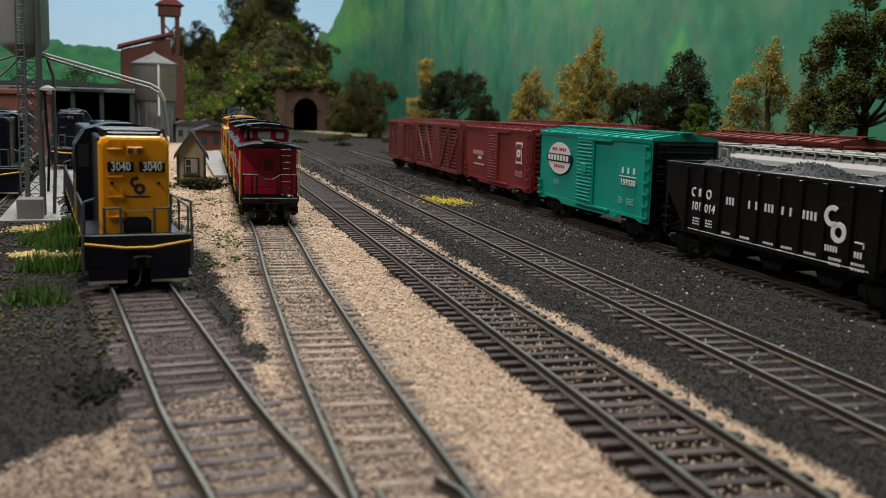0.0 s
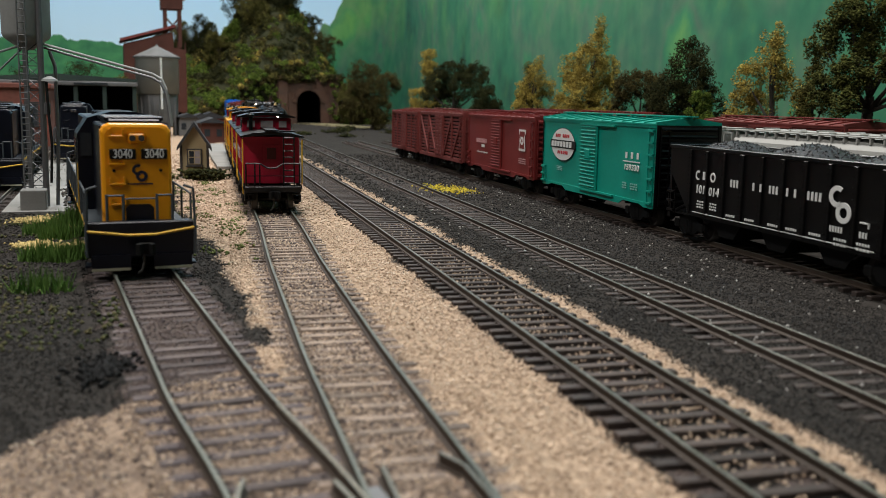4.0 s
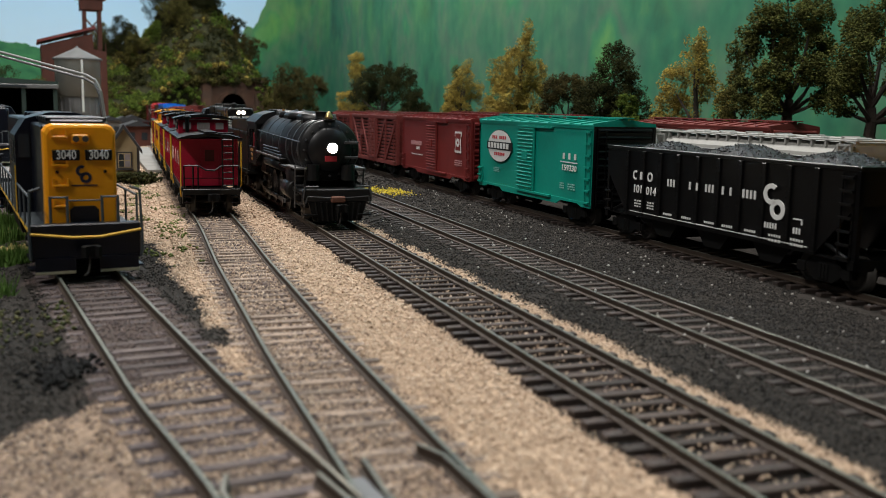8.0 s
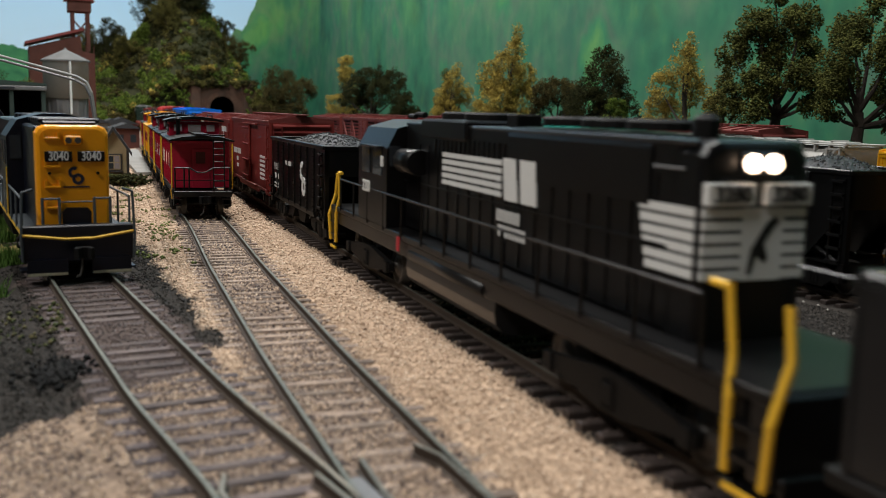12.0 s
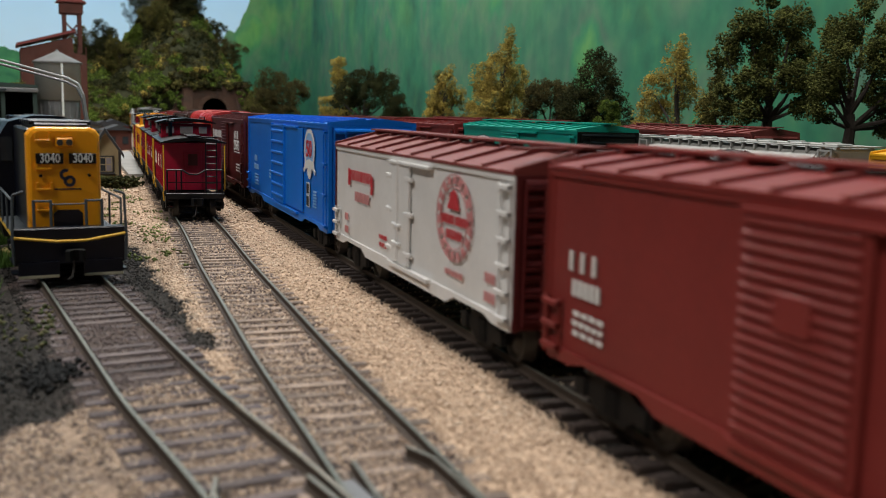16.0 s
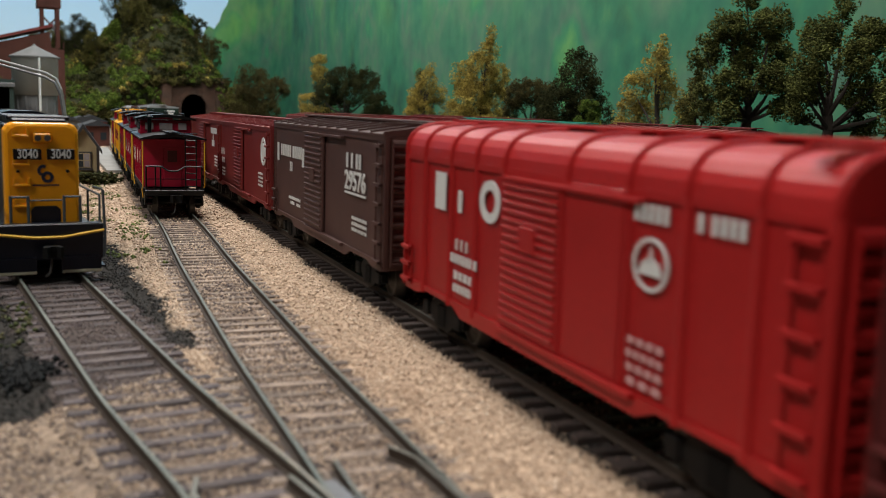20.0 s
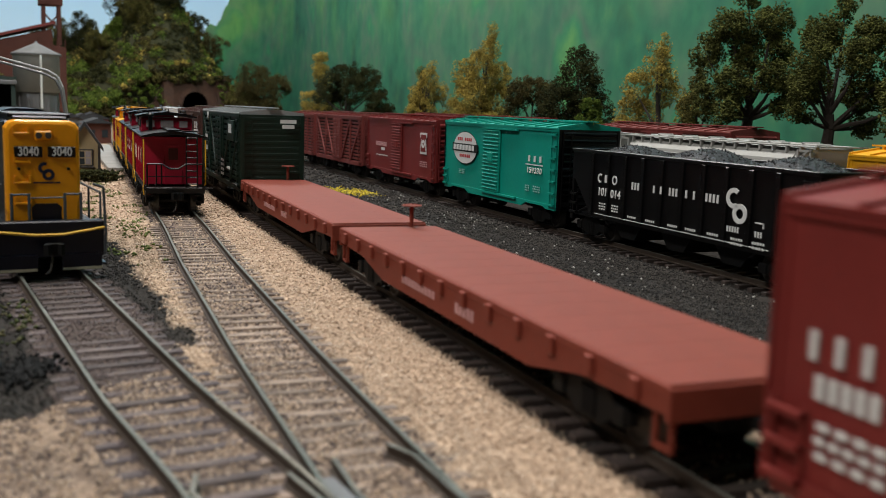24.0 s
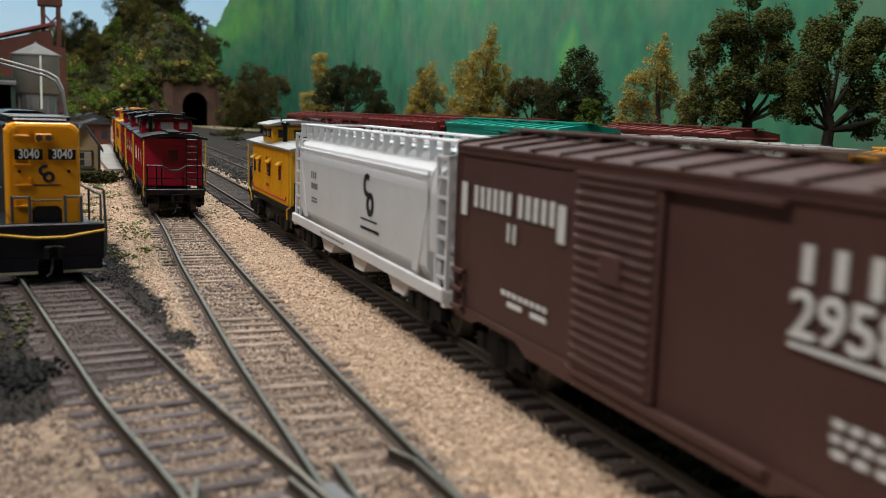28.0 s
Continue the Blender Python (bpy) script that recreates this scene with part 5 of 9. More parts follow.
def diesel_pilot(car, L, s, body, stripe, W=15.8, deck=17.0):
    """Pilot with step wells, anticlimber stripe, end railing and coupler."""
    y = s * L / 2
    a, b = sorted((y, y - s * 4))
    sh = Shape().box(-W, W, a, b, 5.0, deck - 1.0, 0.4)
    part("pilot", sh, body, car)
    part("plow", Shape().prism([(-W + 1, 1.2), (-3.4, 1.2), (-3.4, 6), (-W + 1, 6)], 1, min(y, y + s * 0.8), max(y, y + s * 0.8)).prism([(3.4, 1.2), (W - 1, 1.2), (W - 1, 6), (3.4, 6)], 1, min(y, y + s * 0.8), max(y, y + s * 0.8)), body, car)
    if stripe:
        part("pilot_stripe", Shape().box(-W + 1, -3.6, y + s * 0.7 - 0.3, y + s * 0.7 + 0.4, 1.2, 2.0).box(3.6, W - 1, y + s * 0.7 - 0.3, y + s * 0.7 + 0.4, 1.2, 2.0), PALELINE, car)
        part("end_stripe", Shape().chain([(-W, y + s * 0.5, deck - 3.6), (-4, y + s * 0.9, deck - 5.0), (4, y + s * 0.9, deck - 5.0), (W, y + s * 0.5, deck - 3.2)], 0.45, 6), stripe, car)
    coupler(car, y, s)
    for q in (-1, 1):
        st = Shape()
        for z in (2.4, 6.2, 10.2):
            st.box(q * (W - 1.6) - 2.2, q * (W - 1.6) + 2.2, min(y - s * 1, y - s * 8), max(y - s * 1, y - s * 8), z - 0.3, z + 0.3)
        part("steps", st, body, car)
        hs = Shape().chain([(q * W, y + s * 0.2, 5.5), (q * (W + 0.3), y + s * 0.6, 12), (q * (W - 0.2), y + s * 0.4, deck + 9), (q * (W - 3.2), y + s * 0.4, deck + 10)], 0.42, 6)
        part("step_railing", hs, RAILGREY, car)


def hood_diesel(label, L, body, nose, stripe, number="", railing=None, hood_top=45.5, cab_at=55.0, far_end=True, short=True, emblem=True, group="diesel engines", axles=2, deck=17.0):
    """A hood unit seen from its high nose: number boards, twin lights, steps, railings, cab and long hood."""
    car = thing("diesel_engine", label, "diesel engine", group)
    hw, h, railing = 10.5, L / 2, railing or RAILGREY
    part("walkway", Shape().box(-15.4, 15.4, -h + 1, h - 1, deck - 2.2, deck, 0.3), RAILGREY if nose is YELLOW else body, car)
    part("frame_sill", Shape().box(-14.4, 14.4, -h + 6, h - 6, 9.8, deck - 2, 0.4), body, car)
    y0 = -h + 8.5
    hood_nose(car, nose, hw, y0, deck - 2.5, hood_top, -1, 6.5)
    part("short_hood", Shape().box(-hw, hw, y0 + 5.5, -h + cab_at, deck, hood_top - 0.4, 0.6), body, car)
    cb = Shape().prism([(-15.6, deck), (15.6, deck), (15.6, 40.5), (12.0, 46.2), (4, 48.4), (-4, 48.4), (-12.0, 46.2), (-15.6, 40.5)], 1, -h + cab_at, -h + cab_at + 26)
    part("cab", cb, body, car)
    cy = -h + cab_at
    for s in (-1, 1):
        part("cab_window", Shape().box(s * 15.6 - 0.35, s * 15.6 + 0.35, cy + 4, cy + 12, 31, 39), GLASS, car)
        part("cab_window", Shape().box(s * 15.6 - 0.35, s * 15.6 + 0.35, cy + 14, cy + 22, 31, 39), GLASS, car)
        part("cab_window", Shape().box(s * 12.8 - 1.8, s * 12.8 + 1.8, cy - 0.3, cy + 0.4, 33, 41), GLASS, car)
        part("cab_door_stripe", Shape().box(s * 15.7 - 0.2, s * 15.7 + 0.2, cy + 1, cy + 2.4, deck, 30), stripe, car)
    part("long_hood", Shape().box(-hw, hw, cy + 26, h - 9, deck, hood_top, 0.7), body, car)
    rf = Shape().box(-hw + 2.5, hw - 2.5, y0 + 6, cy - 2, hood_top - 0.6, hood_top + 1.2, 0.5)
    for i in range(5):
        rf.box(-hw + 1.5, hw - 1.5, y0 + 7 + i * 7, y0 + 11.5 + i * 7, hood_top + 0.6, hood_top + 2.0, 0.3)
    part("roof_vents", rf, NAVY if nose is YELLOW else body, car)
    for i in range(3):
        part("fan", Shape().lathe([(6, 0), (6, 1.6), (5.2, 2.0), (1, 1.4)], (0, cy + 60 + i * 18, hood_top), 2, 18), body, car)
    part("exhaust_stack", Shape().box(-3, 3, cy + 42, cy + 48, hood_top, hood_top + 3, 0.3), DULLBLACK, car)
    # face of the nose
    yf = y0
    if number:
        for x in (-4.2, 5.2):
            part("number_board", Shape().box(x - 3.9, x + 3.9, yf - 0.8, yf + 0.2, 34.5, 37.7, 0.15), BLACK, car)
            letter(car, number, 2.8, WHITE, x, yf - 0.95, 36.1, FRONT, 0.76)
    bx = Shape().box(-2.7, 2.9, yf - 0.9, yf + 0.3, 39.3, 42.8, 0.8)
    part("headlight_housing", bx, nose, car)
    for x in (-1.25, 1.45):
        part("headlight", Shape().lathe([(0.95, -1.3), (0.95, -0.7), (0.7, -0.6)], (x, yf, 41.0), 1, 14), DKTRIM, car)
    if emblem:
        v = [(0.2, 31.2, 60, 300), (1.3, 29.2, 0, 360)]
        for ex, ez, a0, a1 in v:
            sh, vv, ff = Shape(), [], []
            k = 18
            for i in range(k + 1):
                t = radians(a0 + (a1 - a0) * i / k)
                for r in (0.8, 1.75):
                    for d in (-0.2, 0.1):
                        vv.append((ex + r * math.cos(t), yf + d, ez + r * math.sin(t)))
            for i in range(k):
                b = 4 * i
                ff += [(b, b + 4, b + 6, b + 2), (b, b + 1, b + 5, b + 4), (b + 2, b + 6, b + 7, b + 3)]
            part("emblem", sh.add(vv, ff), NAVYINK, car)
        part("lettering", Shape().box(-3.0, 4.6, yf - 0.15, yf + 0.1, 26.6, 27.0), NAVYINK, car)
    for z in (41.5, 33.0, 26.8, 20.5):
        part("nose_step", Shape().box(-8.3, -3.6, yf - 0.8, yf + 0.2, z - 0.4, z + 0.4, 0.2).box(-8.3, -7.6, yf - 0.7, yf + 0.2, z, z + 2.2).box(-4.3, -3.6, yf - 0.7, yf + 0.2, z, z + 2.2), nose, car)
    for x, z in ((-6.9, 31), (7.0, 31)):
        part("marker_light", Shape().lathe([(0.5, -0.8), (0.5, 0.1), (0.3, 0.2)], (x, yf, z), 1, 10), BLACK, car)
    dr = Shape().prism([(-4.0, deck - 3), (4.4, deck - 3), (4.4, deck + 5.6), (3.2, deck + 6.8), (-2.8, deck + 6.8), (-4.0, deck + 5.6)], 1, yf - 3.6, yf - 3.0)
    part("drop_step", dr, NAVY if nose is YELLOW else body, car)
    er = Shape()
    for x in (-9.6, -4.8, 5.2, 9.8):
        er.rod((x, yf - 4.4, deck - 4), (x, yf - 4.4, deck + 10), 0.45, 6)
    er.rod((-9.6, yf - 4.4, deck + 9.6), (-4.8, yf - 4.4, deck + 9.6), 0.36, 6).rod((5.2, yf - 4.4, deck + 9.6), (9.8, yf - 4.4, deck + 9.6), 0.36, 6)
    er.rod((-4.8, yf - 4.4, deck + 8.6), (5.2, yf - 4.4, deck + 8.6), 0.25, 6)
    part("end_railing", er, railing, car)
    handrails(car, railing, L, z=deck, posts=10)
    for s in (-1, 1):
        diesel_pilot(car, L, s, body, stripe)
        truck(car, s * (h - 30), axles=axles, base=30.0 if axles == 2 else 44.0, r=5.6)
    part("fuel_tank", Shape().prism([(-13, 4), (13, 4), (14, 9), (13, 11), (-13, 11), (-14, 9)], 1, -20, 24), DULLBLACK, car)
    sp = Shape()
    for s in (-1, 1):
        sp.box(s * 15.3 - 0.2, s * 15.3 + 0.25, -h + 4, h - 4, deck - 1.7, deck - 0.6)
    part("side_stripe", sp, stripe, car)
    if body is NAVY:
        bars(car, [10, 1, 4], 4.0, LINE, -hw - 0.1, 40, 30)
    return car


def road_diesel(label):
    """A long six-axle hood unit running with its long hood first."""
    car = thing("diesel_engine", label, "diesel engine", "moving train")
    L = 246.0
    h, hw, deck, top = L / 2, 9.7, 18.0, 49.0
    part("walkway", Shape().box(-15.4, 15.4, -h + 1, h - 1, deck - 2, deck, 0.3), BLACK, car)
    part("frame_sill", Shape().box(-14.6, 14.6, -h + 7, h - 7, 11.5, deck - 2, 0.4), BLACK, car)
    hood_nose(car, BLACK, hw, -h + 26, deck - 1, top, -1, 8)
    part("long_hood", Shape().box(-hw, hw, -h + 32, h - 73, deck, top, 0.8), BLACK, car)
    part("radiator_housing", Shape().prism([(-10.1, 38), (10.1, 38), (10.1, 47.2), (9.2, 49.3), (-9.2, 49.3), (-10.1, 47.2)], 1, -h + 40, -h + 98), BLACK, car)
    for i in range(3):
        part("fan", Shape().lathe([(7, 0), (7, 1.5), (6.2, 2.0), (1, 1.3)], (0, -h + 52 + i * 17, top + 0.8), 2, 18), DULLBLACK, car)
    part("dynamic_brake_housing", Shape().box(-10.6, 10.6, 0, 34, top - 4, top + 1.2, 0.6), BLACK, car)
    for i in range(2):
        part("fan", Shape().lathe([(7, 0), (7, 1.5), (6.2, 2.0), (1, 1.3)], (0, 9 + i * 17, top + 1.2), 2, 18), DULLBLACK, car)
    part("exhaust_stack", Shape().box(-3.2, 3.2, -14, -8, top, top + 3, 0.3), DULLBLACK, car)
    cy = h - 73
    cab = Shape().prism([(-15.6, deck), (15.6, deck), (15.6, 41), (12.5, 47), (4, 49.4), (-4, 49.4), (-12.5, 47), (-15.6, 41)], 1, cy, cy + 32)
    part("cab", cab, BLACK, car)
    part("short_hood", Shape().box(-hw, hw, cy + 32, h - 18, deck, 37, 0.8), BLACK, car)
    part("blower_duct", Shape().rod((-11.5, cy - 18, 38), (-11.5, cy - 4, 38), 3.6, 12), BLACK, car, smooth=True)
    for s in (-1, 1):
        for a in (5, 18):
            part("cab_window", Shape().box(s * 15.6 - 0.3, s * 15.6 + 0.3, cy + a, cy + a + 9, 33, 41), GLASS, car)
        part("sunshade", Shape().box(min(s * 15.6, s * 18), max(s * 15.6, s * 18), cy + 3, cy + 21, 41.2, 41.8, 0.1), BLACK, car)
        part("cab_mirror", Shape().box(s * 17 - 0.2, s * 17 + 0.2, cy - 1, cy + 1.2, 36, 39), WHITE, car)
        part("cab_window", Shape().box(s * 13.2 - 1.6, s * 13.2 + 1.6, cy - 0.3, cy + 0.3, 36, 42), GLASS, car)
    part("horn", Shape().rod((0, cy + 12, 51), (0, cy + 20, 51), 0.9, 8).rod((-3, cy + 12, 50.5), (-3, cy + 18, 50.5), 0.8, 8), DULLBLACK, car)
    part("roof_beacon", Shape().lathe([(2.2, 0), (2.2, 3), (1, 4)], (-4, -h + 34, top), 2, 10), DULLBLACK, car)
    dv = Shape()
    for s in (-1, 1):
        for i in range(17):
            y = -h + 38 + i * 7.6
            dv.box(s * hw - 0.25, s * hw + 0.25, y, y + 0.5, deck + 1, top - 6)
        for i in range(16):
            dv.box(s * hw - 0.3, s * hw + 0.3, -h + 100 + i * 3.1, -h + 101 + i * 3.1, 40, 45.5)
        dv.box(s * hw - 0.4, s * hw + 0.4, -h + 34, cy, 31.6, 32.2)
    part("hood_seam", dv, BLACK, car)
    # white side bands with a plain block at their front, and a plate of small print
    x = -hw - 0.45
    for i in range(5):
        z = 41.2 - i * 1.75
        part("white_band", Shape().box(x - 0.1, x + 0.3, -22, 17, z - 0.55, z + 0.6), WHITE, car)
    blk = Shape()
    blk.prism([(-23.0, 42.4), (-29.8, 42.4), (-31.0, 33.2), (-24.2, 33.2)], 0, x - 0.12, x + 0.3)
    blk.prism([(-32.0, 42.4), (-39.6, 42.4), (-40.6, 33.2), (-33.0, 33.2)], 0, x - 0.12, x + 0.3)
    part("emblem", blk, WHITE, car)
    bars(car, [7], 2.6, WHITE, x, -27, 29.6, gap=0.12)
    bars(car, [8], 2.6, WHITE, x, -29, 26.2, gap=0.12)
    letter(car, "3280", 3.6, WHITE, -15.8, cy + 22, 28.5, SIDE, 0.9)
    # front: boards, lights, white horse panel in bands
    yf = -h + 26
    for xx in (-5.2, 5.2):
        part("number_board", Shape().box(xx - 4.2, xx + 4.2, yf - 1.4, yf + 0.4, 39.2, 42.6, 0.15), WHITE, car)
        letter(car, "3280", 2.5, BLACKINK, xx, yf - 1.55, 40.9, FRONT, 0.95)
    part("headlight_housing", Shape().box(-3.6, 3.6, yf - 1.2, yf + 0.3, 43.6, 47.4, 0.7), BLACK, car)
    for xx in (-1.8, 1.8):
        part("headlight", Shape().lathe([(1.35, -1.7), (1.35, -1.1), (1.0, -1.0)], (xx, yf, 45.6), 1, 14), HEADLIGHT2, car, "glowing warm white headlight")
    for i in range(6):
        z = 38.0 - i * 1.9
        part("white_band", Shape().box(-hw + 0.3, -2.0, yf - 0.35, yf + 0.2, z - 0.66, z + 0.66), WHITE, car)
        part("white_band", Shape().box(5.0, hw - 0.3, yf - 0.35, yf + 0.2, z - 0.66, z + 0.66), WHITE, car)
        for s in (-1, 1):
            part("white_band", Shape().box(s * hw - 0.35, s * hw + 0.35, yf + 1.2, yf + 17 - 0.5 * i, z - 0.66, z + 0.66), WHITE, car)
    part("white_panel", Shape().prism([(-2.2, 27.6), (5.2, 27.6), (5.2, 38.8), (-2.2, 38.8)], 1, yf - 0.33, yf + 0.15), WHITE, car)
    hm = Shape().prism([(-1.2, 28.6), (-0.4, 28.6), (0.4, 31.4), (2.0, 30.2), (2.6, 31.0), (1.8, 33.4), (3.4, 35.6), (4.4, 36.6), (3.8, 37.6), (2.2, 36.6), (0.6, 34.2), (-0.6, 32.4)], 1, yf - 0.45, yf + 0.1)
    part("emblem", hm, BLACKINK, car)
    for s in (-1, 1):
        # an added glossy, paler rod draws the highlight along the hood's top edge
        part("roof_edge_highlight", Shape().rod((s * (hw - 0.4), -h + 28, top - 0.5), (s * (hw - 0.4), cy, top - 0.5), 0.5, 8), TANKBLACK, car)
        part("grab_iron", Shape().chain([(s * (hw + 0.5), yf + 4, 44.5), (s * (hw + 0.9), yf + 5, 44.5), (s * (hw + 0.9), yf + 12, 44.5)], 0.25, 5), POLEGREY, car)
    part("headlight_bracket", Shape().box(-6.5, 6.5, yf - 0.6, yf + 0.3, 42.9, 43.4, 0.1), BLACK, car)
    handrails(car, BLACK, L, z=deck, inset=16, posts=13)
    for s in (-1, 1):
        y = s * h
        a, b = sorted((y, y - s * 5))
        part("pilot", Shape().box(-15.2, 15.2, a, b, 5, deck - 0.5, 0.4), BLACK, car)
        part("plow", Shape().box(-14, 14, min(y, y + s * 0.8), max(y, y + s * 0.8), 1.4, 7, 0.3), BLACK, car)
        coupler(car, y, s)
        for q in (-1, 1):
            hr = Shape().chain([(q * 15.4, y - s * 1, 5), (q * 15.8, y + s * 0.2, 14), (q * 13.2, y + s * 0.2, 22), (q * 13.0, y - s * 1, deck + 11)], 0.62, 7)
            hr.chain([(q * 15.4, y - s * 9, 5), (q * 15.4, y - s * 9, 15), (q * 14.4, y - s * 10, 21), (q * 14.8, y - s * 11, deck + 12), (q * 14.8, y - s * 15, deck + 12)], 0.62, 7)
            part("step_railing", hr, LINE, car, "bright yellow step railing")
            st = Shape()
            for z in (3, 7.5, 12):
                st.box(q * 13.6 - 2, q * 13.6 + 2, min(y - s, y - s * 9), max(y - s, y - s * 9), z - 0.3, z + 0.3)
            part("steps", st, BLACK, car)
            part("step_edge", Shape().box(q * 15.5 - 0.3, q * 15.5 + 0.3, min(y - s, y - s * 9), max(y - s, y - s * 9), 2.6, 3.4), LINE, car)
        truck(car, s * (h - 44), axles=3, base=46.0, r=5.8)
    part("fuel_tank", Shape().prism([(-9, 3.6), (9, 3.6), (12, 4.4), (13.8, 6.4), (14.2, 9), (13.8, 13), (-13.8, 13), (-14.2, 9), (-13.8, 6.4), (-12, 4.4)], 1, -30, 34), TANKBLACK, car)
    part("air_tank", Shape().rod((-13.4, -24, 13), (-13.4, 30, 13), 1.9, 10), ENGINE, car, smooth=True)
    part("red_flag", Shape().box(-15.9, -15.6, cy - 14, cy - 11.5, 13, 17), REDINK, car)
    return car


DRIVERS, RODS = [], []


def steam_engine(label):
    """A 2-8-2: boiler with domes and piping, lit headlight, cab, cylinders, drivers and rods."""
    car = thing("steam_engine", label, "steam engine", "moving train")
    front, rear = -98.0, 98.0
    # boiler from smokebox front to firebox
    part("boiler", Shape().lathe([(3, -84), (13.2, -84), (13.8, -83), (13.8, -50), (14.0, -49.5), (14.0, 0), (14.8, 26), (14.8, 42)], (0, 0, 32.5), 1, 36), ENGINE, car, smooth=True)
    for y in (-81, -66, -50, -30, -10, 10, 28):
        r = 13.85 if y < 0 else 14.0 + max(0, y) * 0.02
        part("boiler_band", Shape().lathe([(r, y - 0.6), (r + 0.35, y - 0.6), (r + 0.35, y + 0.6), (r, y + 0.6)], (0, 0, 32.5), 1, 36), ENGLIT, car)
    part("smokebox_door", Shape().lathe([(0.5, -86.6), (6, -86.2), (9.6, -85.2), (10.4, -84)], (0, 0, 32.5), 1, 28), ENGINE, car, smooth=True)
    part("headlight", Shape().lathe([(2.6, -90.4), (2.7, -88), (2.0, -85)], (0, 0, 33.6), 1, 20), BLACK, car)
    part("lamp_lens", Shape().lathe([(0.6, -91.1), (1.7, -90.9), (2.3, -90.5)], (0, 0, 33.6), 1, 18), HEADLIGHT, car, "glowing headlight lens")
    part("number_plate", Shape().box(-2.6, 2.6, -88, -85, 27.4, 30.0, 0.2), REDINK, car)
    part("bell_bracket", Shape().box(-2.6, 2.6, -84.5, -80, 45.4, 46.4, 0.2), ENGINE, car)
    part("bell", Shape().lathe([(2.1, 0), (1.9, 0.7), (1.3, 2.0), (0.9, 2.9), (0.3, 3.2)], (0, -82.6, 46.6), 2, 16), BRASS, car, "small brass bell on the smokebox", True)
    part("smoke_stack", Shape().lathe([(4.6, 0), (4.0, 1.2), (4.0, 3.6), (4.6, 4)], (0, -72, 45.6), 2, 18), ENGINE, car, smooth=True)
    part("feedwater_heater", Shape().rod((-8, -60, 45.4), (8, -60, 45.4), 3.0, 14), ENGINE, car, smooth=True)
    part("sand_dome", Shape().lathe([(9.5, 0), (9, 2.4), (7, 3.8), (0.5, 4.4)], (0, -28, 45.2), 2, 20), ENGINE, car, smooth=True)
    part("steam_dome", Shape().lathe([(7.5, 0), (7, 2.4), (5, 3.4), (0.5, 3.8)], (0, 10, 45.6), 2, 20), ENGINE, car, smooth=True)
    part("top_casing", Shape().box(-6, 6, -52, 4, 43.5, 48.2, 1.2), ENGINE, car)
    part("whistle", Shape().rod((-3, 20, 45), (-3, 20, 50), 0.8, 8), CREAM, car)
    part("turret", Shape().box(-4, 4, 27, 36, 44.5, 47.5, 0.5), ENGINE, car)
    for s in (-1, 1):
        part("hand_rail", Shape().chain([(s * 13.4, -84, 36), (s * 13.8, 0, 37), (s * 14.6, 38, 38)], 0.38, 6), ENGLIT, car)
        for i in range(6):
            y = -80 + i * 22
            part("pipe", Shape().chain([(s * 9.0, y, 41.8), (s * 12.6, y + 2, 37.5), (s * 13.9, y + 2, 31)], 0.42, 5), ENGLIT, car)
        rb = Shape().box(min(s * 11, s * 16), max(s * 11, s * 16), -44, 39, 25.4, 26.4, 0.15)
        rb.box(min(s * 11, s * 16), max(s * 11, s * 16), -74, -44, 22.8, 23.8, 0.15)
        part("running_board", rb, ENGINE, car)
        part("board_edge", Shape().box(s * 16 - 0.3, s * 16 + 0.3, -44, 39, 26.0, 26.6).box(min(s * 11, s * 16.2), max(s * 11, s * 16.2), -88, -62, 24.0, 24.6), POLEGREY, car)
        for k, z in enumerate((27.6, 29.0, 30.4)):
            part("side_pipe", Shape().chain([(s * 15.2, 40, z - 6), (s * 15.2, 30 - 3 * k, z - 3), (s * 14.9, 16, z), (s * 14.3, -40 + 5 * k, z)], 0.45, 6), ENGLIT, car)
        part("air_tank", Shape().rod((s * 13.2, -38, 22.5), (s * 13.2, 10, 22.5), 2.6, 14), ENGINE, car, smooth=True)
        cyl = Shape().rod((s * 13.0, -76, 13.5), (s * 13.0, -56, 13.5), 4.6, 18).box(s * 11.5 - 4, s * 11.5 + 4, -74, -58, 14, 24, 0.8)
        cyl.rod((s * 12.4, -77, 20.5), (s * 12.4, -55, 20.5), 2.8, 14)
        part("cylinder", cyl, ENGINE, car, smooth=True)
        part("crosshead_guide", Shape().box(s * 13.6 - 0.6, s * 13.6 + 0.6, -56, -34, 14.8, 15.8).box(s * 13.6 - 0.6, s * 13.6 + 0.6, -56, -34, 11, 12).rod((s * 13.6, -57, 13.4), (s * 13.6, -40, 13.4), 0.6, 8), POLEGREY, car)
        sd = Shape()
        for q in (0, 1, 2, 3):
            z = 8 + q * 4.2
            sd.box(s * 13.5 - 2.2, s * 13.5 + 2.2, -84 - q * 0.6, -82.8 - q * 0.6, z, z + 0.6)
        for o in (-2.2, 2.2):
            sd.rod((s * 13.5 + o, -83, 6.5), (s * 13.5 + o, -85, 25.5), 0.4, 6)
        part("pilot_ladder", sd, ENGLIT, car)
        part("air_pump", Shape().rod((s * 8, -86, 19), (s * 8, -86, 26), 3.0, 12), ENGINE, car)
        part("deck_bracket", Shape().prism([(-84, 15.4), (-74, 15.4), (-74, 23.4), (-78, 23.4)], 0, s * 9 - 0.8, s * 9 + 0.8), ENGINE, car)
        part("front_grab_iron", Shape().chain([(s * 14.4, -100, 9), (s * 15.2, -101.5, 12), (s * 14.4, -101, 17.4), (s * 8.5, -101, 17.4)], 0.35, 6), ENGLIT, car)
